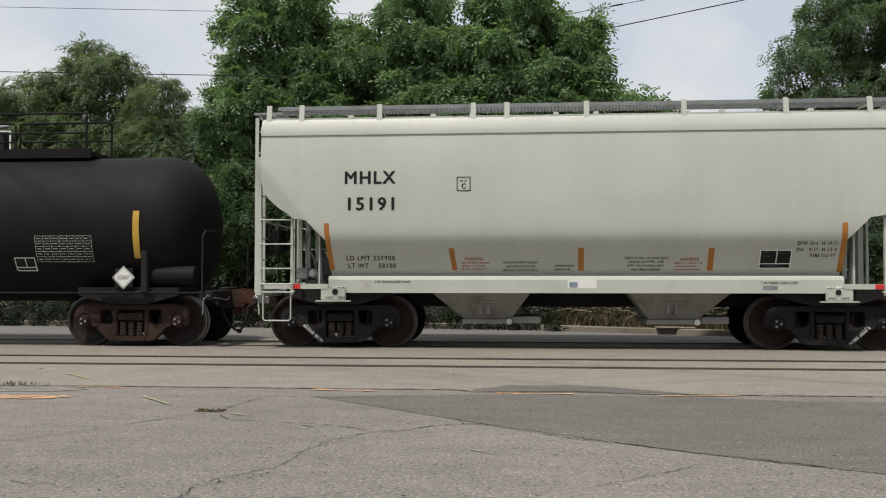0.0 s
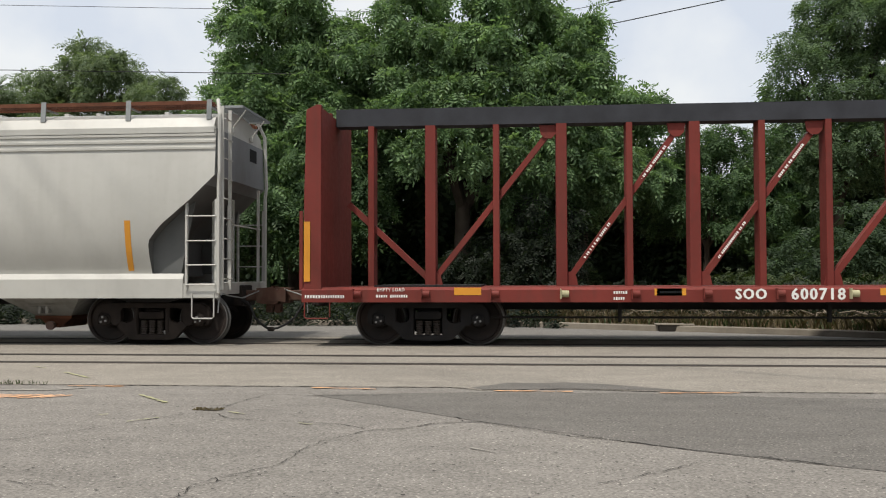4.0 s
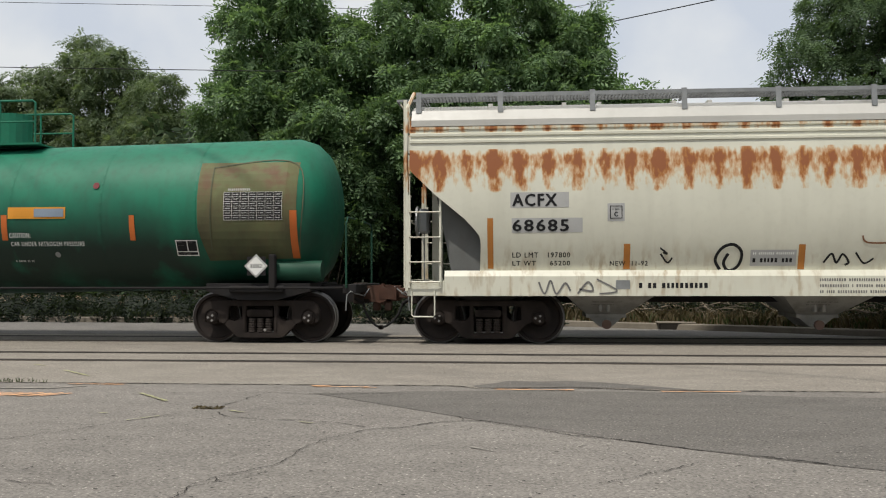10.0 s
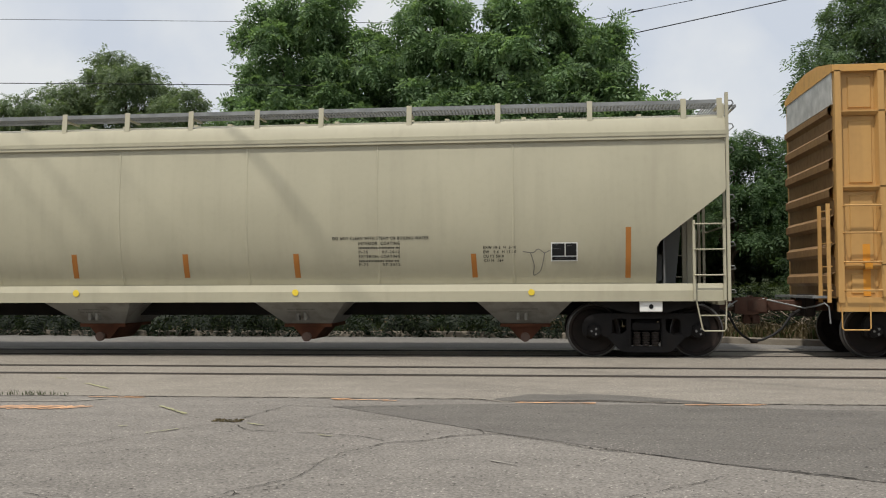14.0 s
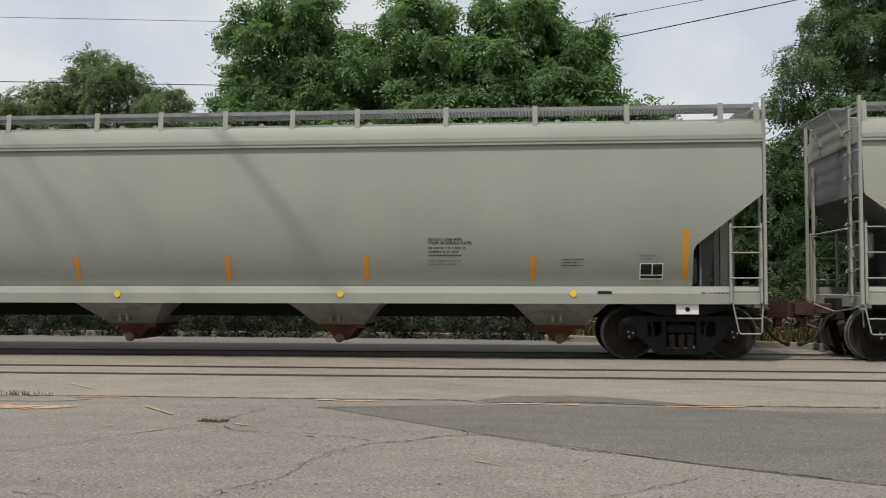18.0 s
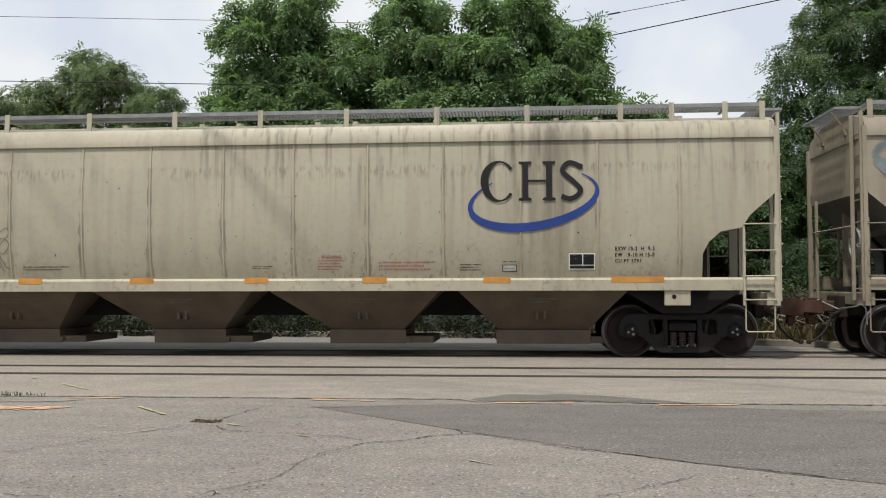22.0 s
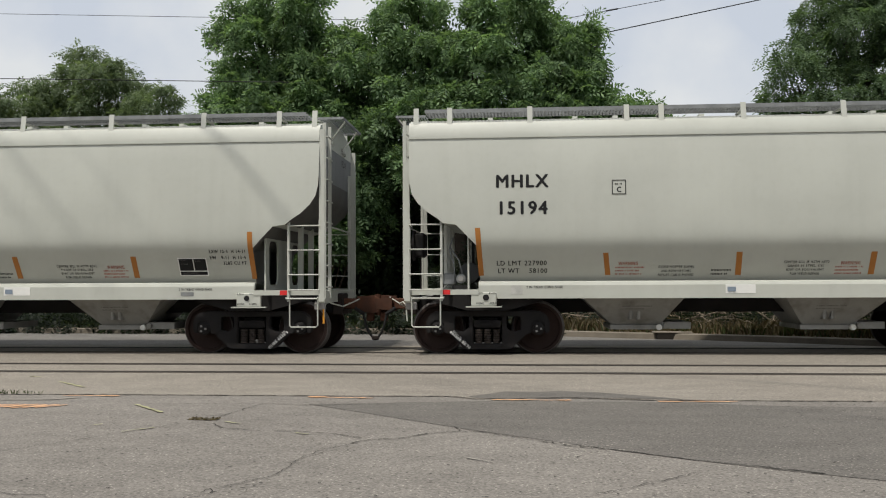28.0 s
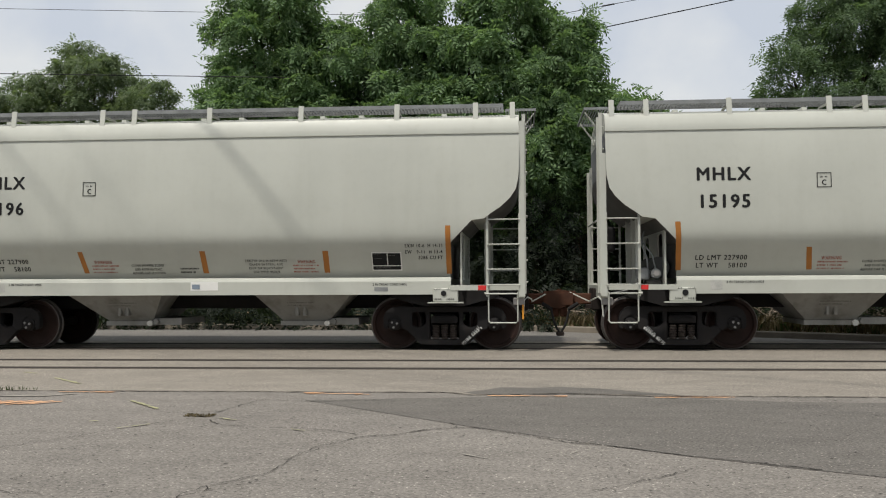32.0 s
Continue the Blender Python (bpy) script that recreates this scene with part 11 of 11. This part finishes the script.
tree("tall dark tree with drooping shaded foliage", 10.4, 32.2, 0.32, 3.6, 7,
     [(0.6, 0, 9.3, 1.2, 1.4, 1.5), (2.0, 0, 10.6, 1.6, 1.5, 1.8), (-1.1, -0.2, 7.6, 0.9, 1.1, 1.0), (0.4, -0.4, 7.2, 1.4, 1.3, 1.5), (2.6, 0, 8.4, 1.6, 1.5, 1.8), (1.4, -0.6, 5.2, 1.9, 1.3, 1.6), (-0.8, -0.6, 4.8, 1.3, 1.2, 1.4)], 190, 100, M["leaf_hazy"], 0.30, 26, 7, 0.85, 0.55, 1, 0.2)
tree("vine-covered small tree with dense shaded leaves", 6.0, 31.5, 0.14, 2.2, 4,
     [(0.2, 0, 4.9, 1.2, 1.1, 0.9), (-1.6, 0, 4.2, 1.0, 1.0, 0.9), (1.7, -0.2, 4.6, 1.1, 1.1, 1.0), (0.2, -0.5, 3.0, 2.2, 1.1, 1.2), (2.0, -0.4, 2.8, 1.2, 1.0, 1.2)], 110, 65, M["leaf_deep"], 0.30, 27, 7, 0.6)


def bush(label, x, y, blobs, clumps, per, leaf, size, seed, leaflets=7, clump_r=0.5):
    b = tagged(new("bush"), label, "bush", "undergrowth along the verge")
    b.location = (x, y, 0.2)
    bm = bmesh.new()
    rnd = random.Random(seed)
    for i in range(7):
        q = blobs[i % len(blobs)]
        rod(bm, (rnd.uniform(-0.3, 0.3), rnd.uniform(-0.2, 0.2), -0.1), (q[0] + rnd.uniform(-0.5, 0.5), q[1], q[2] + rnd.uniform(-0.3, 0.6)), 0.03, 5, 0.008)
    part("stem", bm, M["bark"], b)
    p, d = crown_points(blobs, clumps, per, seed, clump_r)
    cloud_mesh("foliage", p, d, size, leaf, b, seed + 1, leaflets)
    return b


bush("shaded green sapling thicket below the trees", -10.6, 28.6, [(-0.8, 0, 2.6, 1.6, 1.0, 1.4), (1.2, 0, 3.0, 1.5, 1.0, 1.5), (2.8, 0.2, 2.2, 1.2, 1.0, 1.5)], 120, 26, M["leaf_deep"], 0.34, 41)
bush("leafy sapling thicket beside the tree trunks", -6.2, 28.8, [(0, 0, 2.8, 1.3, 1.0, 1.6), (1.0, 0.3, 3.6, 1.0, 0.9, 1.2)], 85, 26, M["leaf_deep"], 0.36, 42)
bush("low shaded bush under the walnut trees", 0.2, 28.6, [(0, 0, 1.2, 1.8, 0.9, 1.0), (0.6, 0.2, 2.4, 0.9, 0.8, 0.9), (-1.6, 0, 0.9, 1.2, 0.8, 0.8)], 100, 24, M["leaf_shade"], 0.30, 43)
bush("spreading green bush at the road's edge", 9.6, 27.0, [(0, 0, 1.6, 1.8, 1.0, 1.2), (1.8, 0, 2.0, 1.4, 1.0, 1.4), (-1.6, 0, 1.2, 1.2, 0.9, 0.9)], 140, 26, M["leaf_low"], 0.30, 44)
bush("low weedy bush behind the kerb", 5.4, 24.6, [(0, 0, 0.5, 1.2, 0.7, 0.5), (1.4, 0, 0.6, 0.9, 0.6, 0.5)], 70, 22, M["leaf_grass"], 0.20, 45, 7, 0.3)
bush("low green weeds behind the kerb", 7.4, 22.6, [(0, 0, 0.4, 0.9, 0.6, 0.4), (1.0, 0.2, 0.5, 0.8, 0.6, 0.45), (2.4, 0.2, 0.5, 0.9, 0.6, 0.45)], 70, 22, M["leaf_grass"], 0.20, 46, 7, 0.3)

# the shaded wood behind: deep foliage seen between the trunks
rng = np.random.default_rng(77)
n = 30000
px = rng.uniform(-34, 34, n)
hgt = 3.2 + 1.3 * np.sin(px * 0.5) + 0.9 * np.sin(px * 1.3 + 1) + np.where(px < -13, 1.6, 0) + np.where((px > -13) & (px < 2.5), 3.8, 0) + np.where((px > 3) & (px < 8.5), 0.9, 0) + np.where(px >= 8.5, 3.0, 0)
pz = rng.uniform(0, 1, n) ** 0.8 * np.maximum(hgt, 1.0) + 0.2
py = 35.5 + rng.normal(0, 1.3, n) + np.where(px < -13, 3.5, 0)
dirs = rng.normal(size=(n, 3)) * np.array([0.8, 0.5, 0.5]) + np.array([0, -0.7, 0.2])
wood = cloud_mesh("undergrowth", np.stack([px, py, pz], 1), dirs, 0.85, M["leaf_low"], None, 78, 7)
tagged(wood, "deep shaded undergrowth filling the wood behind", "undergrowth", kind="stuff")
rng = np.random.default_rng(79)
n = 13000
px = rng.uniform(-70, 70, n)
pz = rng.uniform(0, 1, n) * (5.6 + 1.2 * np.sin(px * 0.21) + 0.7 * np.sin(px * 0.6)) * np.where((px > 2.5) & (px < 10), 0.75, 1.0) + 0.3
py = 46 + rng.normal(0, 1.2, n)
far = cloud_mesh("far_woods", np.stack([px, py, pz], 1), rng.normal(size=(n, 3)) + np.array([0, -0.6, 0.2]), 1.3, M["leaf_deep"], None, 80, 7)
# unseen trees behind the camera, added to keep low sky off the cars
px = rng.uniform(-90, 90, 7000)
back = np.stack([px, -34 + rng.normal(0, 1.5, 7000), rng.uniform(0, 1, 7000) * (8.5 + 1.5 * np.sin(px * 0.2))], 1)
behind = cloud_mesh("far_woods", back, rng.normal(size=(7000, 3)) + np.array([0, 0.6, 0.2]), 1.9, M["leaf_deep"], None, 81, 7)
# unseen trees at both street ends, added to dim the cars' ends
for way in (-1, 1):
    py = rng.uniform(-32, 14, 3500) if way < 0 else rng.uniform(-32, 44, 3500)
    side = np.stack([way * 62 + rng.normal(0, 1.5, 3500), py, rng.uniform(0, 1, 3500) * (11 + 2 * np.sin(py * 0.3))], 1)
    side = side[(abs(side[:, 1] - TRACK) > 4) & (abs(side[:, 1] - NEAR_TRACK) > 4)]
    tagged(cloud_mesh("far_woods", side, rng.normal(size=(len(side), 3)) + np.array([-way * 0.6, 0, 0.2]), 2.2, M["leaf_deep"], None, 82 + way, 7), "unseen dark trees added to block light along the street", "woods", kind="stuff")
tagged(behind, "unseen dark row of trees added to block low sky", "woods", kind="stuff")
tagged(far, "dark far woods closing the view", "woods", kind="stuff")

# tall grass, weeds and dry stalks along the kerb
def blades(name, pts, h, w, mat, seed, label, cat):
    rng = np.random.default_rng(seed)
    n = len(pts)
    a = rng.uniform(0, 2 * math.pi, n)
    hh = h * rng.uniform(0.4, 1.2, n)
    lean = rng.normal(0, 0.45, (n, 2)) * hh[:, None]
    ax = np.stack([np.cos(a), np.sin(a), np.zeros(n)], 1) * w
    base = np.asarray(pts, dtype=float)
    top = base + np.stack([lean[:, 0], lean[:, 1], hh], 1)
    mid = base + np.stack([lean[:, 0] * 0.35, lean[:, 1] * 0.35, hh * 0.6], 1)
    co = np.stack([base - ax, base + ax, mid + ax * 0.7, top, mid - ax * 0.7], 1).reshape(-1, 3)
    me = bpy.data.meshes.new(name)
    me.vertices.add(len(co))
    me.vertices.foreach_set("co", co.astype(np.float32).ravel())
    me.loops.add(n * 5)
    me.loops.foreach_set("vertex_index", np.arange(n * 5, dtype=np.int32))
    me.polygons.add(n)
    me.polygons.foreach_set("loop_start", np.arange(0, n * 5, 5, dtype=np.int32))
    me.update()
    me.materials.append(mat)
    return tagged(new(name, me), label, cat, kind="stuff")


kx, ky = [p[0] for p in KERB], [p[1] for p in KERB]


def verge_points(n, x0, x1, depth, seed, start=0.25):
    rng = np.random.default_rng(seed)
    x = rng.uniform(x0, x1, n)
    o = start + rng.uniform(0, 1, n) ** 1.3 * depth
    return np.stack([x, np.interp(x, kx, ky) + o, 0.11 + o * 0.03], 1)


blades("dry_grass", verge_points(3600, -0.5, 10, 1.8, 51), 0.30, 0.014, M["leaf_dry"], 52, "dry straw-coloured grass behind the kerb", "grass")
blades("grass", verge_points(5000, -16, 11, 2.6, 53), 0.22, 0.016, M["leaf_grass"], 54, "green weeds and grass behind the kerb", "grass")
# low growth behind the kerb; near-black leaves overhang it in place of shade
rng = np.random.default_rng(63)
vp = verge_points(4600, -22, 0.8, 4.2, 64, -0.22)
vp[:, 2] += rng.uniform(0, 1, len(vp)) ** 1.5 * 0.6
low = cloud_mesh("low_growth", vp, rng.normal(size=(len(vp), 3)) + np.array([0, -0.8, 0.4]), 0.34, M["leaf_shade"], None, 65, 7)
tagged(low, "low growth behind the kerb with shade in its colour", "undergrowth", kind="stuff")
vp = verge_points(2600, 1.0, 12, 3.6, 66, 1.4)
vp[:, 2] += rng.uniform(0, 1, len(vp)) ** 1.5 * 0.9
low = cloud_mesh("low_growth", vp, rng.normal(size=(len(vp), 3)) + np.array([0, -0.8, 0.4]), 0.26, M["leaf_shade"], None, 67, 7)
tagged(low, "low weeds among the cut brush with shade in their colour", "undergrowth", kind="stuff")
# cut brush and dead branches heaped behind the kerb
bm = bmesh.new()
rnd = random.Random(61)
for i in range(420):
    x = rnd.uniform(-0.8, 8.5)
    y = float(np.interp(x, kx, ky)) + rnd.uniform(0.9, 3.2)
    a = rnd.uniform(0, 6.28)
    ln = rnd.uniform(0.3, 1.1)
    z = rnd.uniform(0.1, 0.75)
    up = rnd.uniform(-0.3, 0.6)
    p0 = Vector((x, y, z))
    p1 = p0 + Vector((math.cos(a) * ln * 0.5, math.sin(a) * ln * 0.3, up * ln * 0.5))
    p2 = p1 + Vector((math.cos(a + 0.5) * ln * 0.5, math.sin(a) * ln * 0.3, (up - 0.4) * ln * 0.5))
    pipe(bm, [p0, p1, p2], rnd.uniform(0.006, 0.017), 4)
tagged(part("brush_heap", bm, M["twig"]), "heap of bare cut branches behind the kerb", "branches", kind="stuff")
blades("pavement_weeds", [(-6.15 + 0.006 * i + 0.25 * math.sin(i * 7.0), 10.46 + 0.05 * math.sin(i * 3.7), 0) for i in range(70)], 0.055, 0.005, M["leaf_grass"], 55, "small green weeds in the pavement joint", "weeds")
blades("crack_weeds", [(-2.94 + 0.13 * math.sin(i * 5.1), 8.57 + 0.07 * math.sin(i * 2.3), 0) for i in range(120)], 0.014, 0.010, M["leaf_dry"], 56, "dry withered weeds in a broken hole", "weeds")
level("pothole", [(-3.06, 8.56), (-2.99, 8.64), (-2.90, 8.62), (-2.84, 8.66), (-2.80, 8.58), (-2.88, 8.50), (-2.97, 8.53)], 0.0016, M["pit"], "small dark broken hole in the asphalt")

# ---- traffic signal behind the train ----
M["signal_black"] = plain("black signal housing", (0.015, 0.015, 0.016), 0.5, vary=0.2)
lamp, n_, l_, b_ = mat_base("lit red lens", 0.3)
b_.inputs["Base Color"].default_value = (0.5, 0.01, 0.015, 1)
b_.inputs["Emission Color"].default_value = (1.0, 0.02, 0.03, 1)
b_.inputs["Emission Strength"].default_value = 3.0
sig = tagged(new("traffic_signal"), "black traffic signal showing red, with a white-edged backplate", "traffic light")
sig.location = (-14.53, 24.6, 0)
bm = bmesh.new()
rod(bm, (-0.9, 0.25, 0), (-0.9, 0.25, 5.6), 0.09, 12, 0.07)
rod(bm, (-0.9, 0.25, 5.45), (0.2, 0.2, 5.5), 0.05, 8)
part("pole", bm, M["galv"], sig, "grey steel pole", 50)
bm = bmesh.new()
box(bm, -0.30, 0.34, 0.0, 0.03, 4.60, 5.32)
plate = part("backplate", bm, M["signal_black"], sig)
for q in ((-0.30, 0.34, 4.57, 4.61), (-0.30, 0.34, 5.31, 5.35), (0.31, 0.35, 4.57, 5.35), (-0.33, -0.29, 4.57, 5.35)):
    bm = bmesh.new()
    box(bm, q[0], q[1], -0.015, -0.002, q[2], q[3])
    part("border", bm, M["white"], plate, "white reflective border")
bm = bmesh.new()
box(bm, -0.20, 0.22, -0.16, -0.004, 4.68, 5.26, 0.02)
part("housing", bm, M["signal_black"], sig)
bm = bmesh.new()
lathe(bm, [(-0.175, 0), (-0.172, 0.06), (-0.162, 0.10), (-0.158, 0.102)], 20)
bmesh.ops.translate(bm, verts=bm.verts, vec=(0.0, 0, 5.08))
part("red_lens", bm, lamp, sig, "lit red lens", 60)

# ---- overhead lines ----
def cable(a, b, sag, r, label, bead=None):
    bm = bmesh.new()
    pts = []
    for i in range(25):
        u = i / 24
        p = Vector(a).lerp(Vector(b), u)
        p.z -= sag * 4 * u * (1 - u)
        pts.append(p)
    pipe(bm, pts, r, 5)
    c = tagged(part("overhead_cable", bm, M["rubber"], None, "", 60), label, "cable", "overhead cables")
    if bead:
        bm = bmesh.new()
        i = bead
        rod(bm, pts[i], pts[i].lerp(pts[i + 1], 0.25), r * 2.4, 6)
        part("splice", bm, M["rubber"], c)
    return c


cable((-40, 34.0, 12.61), (-2.5, 34.0, 10.93), 0.0, 0.010, "thin dark overhead cable against the sky")
cable((-60, 27.0, 9.11), (-6.8, 27.6, 7.37), 0.0, 0.013, "thin dark overhead cable crossing before the trees")
cable((-4.0, 36.0, 9.50), (40, 36.0, 17.86), 0.0, 0.021, "black overhead cable rising beside the trees")
cable((-4.0, 36.0, 10.53), (40, 36.0, 17.74), 0.0, 0.012, "thin overhead cable with a splice", 4)
# bundled cables high over the street, whose soft shadows fall on the passing cars
for x, r in ((-13.7, 0.018), (-12.9, 0.022), (-11.6, 0.012), (-8.9, 0.038)):
    cable((x + 36.8, -12.0, 9.6), (x - 11.0, 23.9, 9.4), 0.0, r, "bundled cable strung high across the street" if r > 0.015 else "thin cable strung high across the street")




def utility_pole(x, y, top):
    p = tagged(new("utility_pole"), "weathered wooden utility pole with a long crossarm", "pole", "poles of the cable line")
    p.location = (x, y, 0)
    part("pole", rod(bmesh.new(), (0, 0, -0.5), (0, 0, top + 0.6), 0.17, 12, 0.12), M["bark"], p, "", 50)
    part("crossarm", box(bmesh.new(), -2.7, 2.7, -0.2, -0.08, top - 0.18, top - 0.02, 0.01), M["bark"], p)
    for i in (-2.4, -1.6, -0.3, 2.4):
        part("insulator", lathe(bmesh.new(), [(-0.02, 0), (-0.02, 0.05), (0.10, 0.06), (0.10, 0)], 10), M["galv"], p).matrix_basis = pose(i, -0.14, top - 0.06, 90)


utility_pole(-22.3, 24.0, 9.4)
utility_pole(25.5, -12.0, 9.6)
utility_pole(-40.0, 34.1, 12.6)
utility_pole(-60.0, 27.1, 9.1)
utility_pole(40.0, 36.1, 17.85)


def motions():
    """The train rolls past, its wheels turning."""
    # the slack between the cars runs in and out a little
    slack = {1: 0.04, 2: 0.04, 20: 0.03, 23: -0.05, 24: -0.09, 25: -0.02, 29: 0.08, 30: 0.19, 31: -0.05, 32: -0.05}
    for car, place in TRAIN:
        walk(car, [(t, pose(place + run(t) + slack.get(t, 0.0), TRACK, 0)) for t in range(33)])
        inside = [f / 30 for f in range(0, 961) if abs(place + run(f / 30)) < 22.5]
        if not inside:
            inside = [0.0]
        for ws in [o for o in car.children if o.name.startswith("wheelset")]:
            x = ws.matrix_basis.translation.x
            seen = [t for t in inside if abs(place + x + run(t)) < 11.5] or inside[:1]
            times = sorted({0.0, *seen, 32.0})
            first, last = seen[0], seen[-1]
            walk(ws, [(t, pose(x, 0, WHEEL_R, 0, math.degrees(run(min(max(t, first), last)) / WHEEL_R) % 360, 0)) for t in times])


motions()
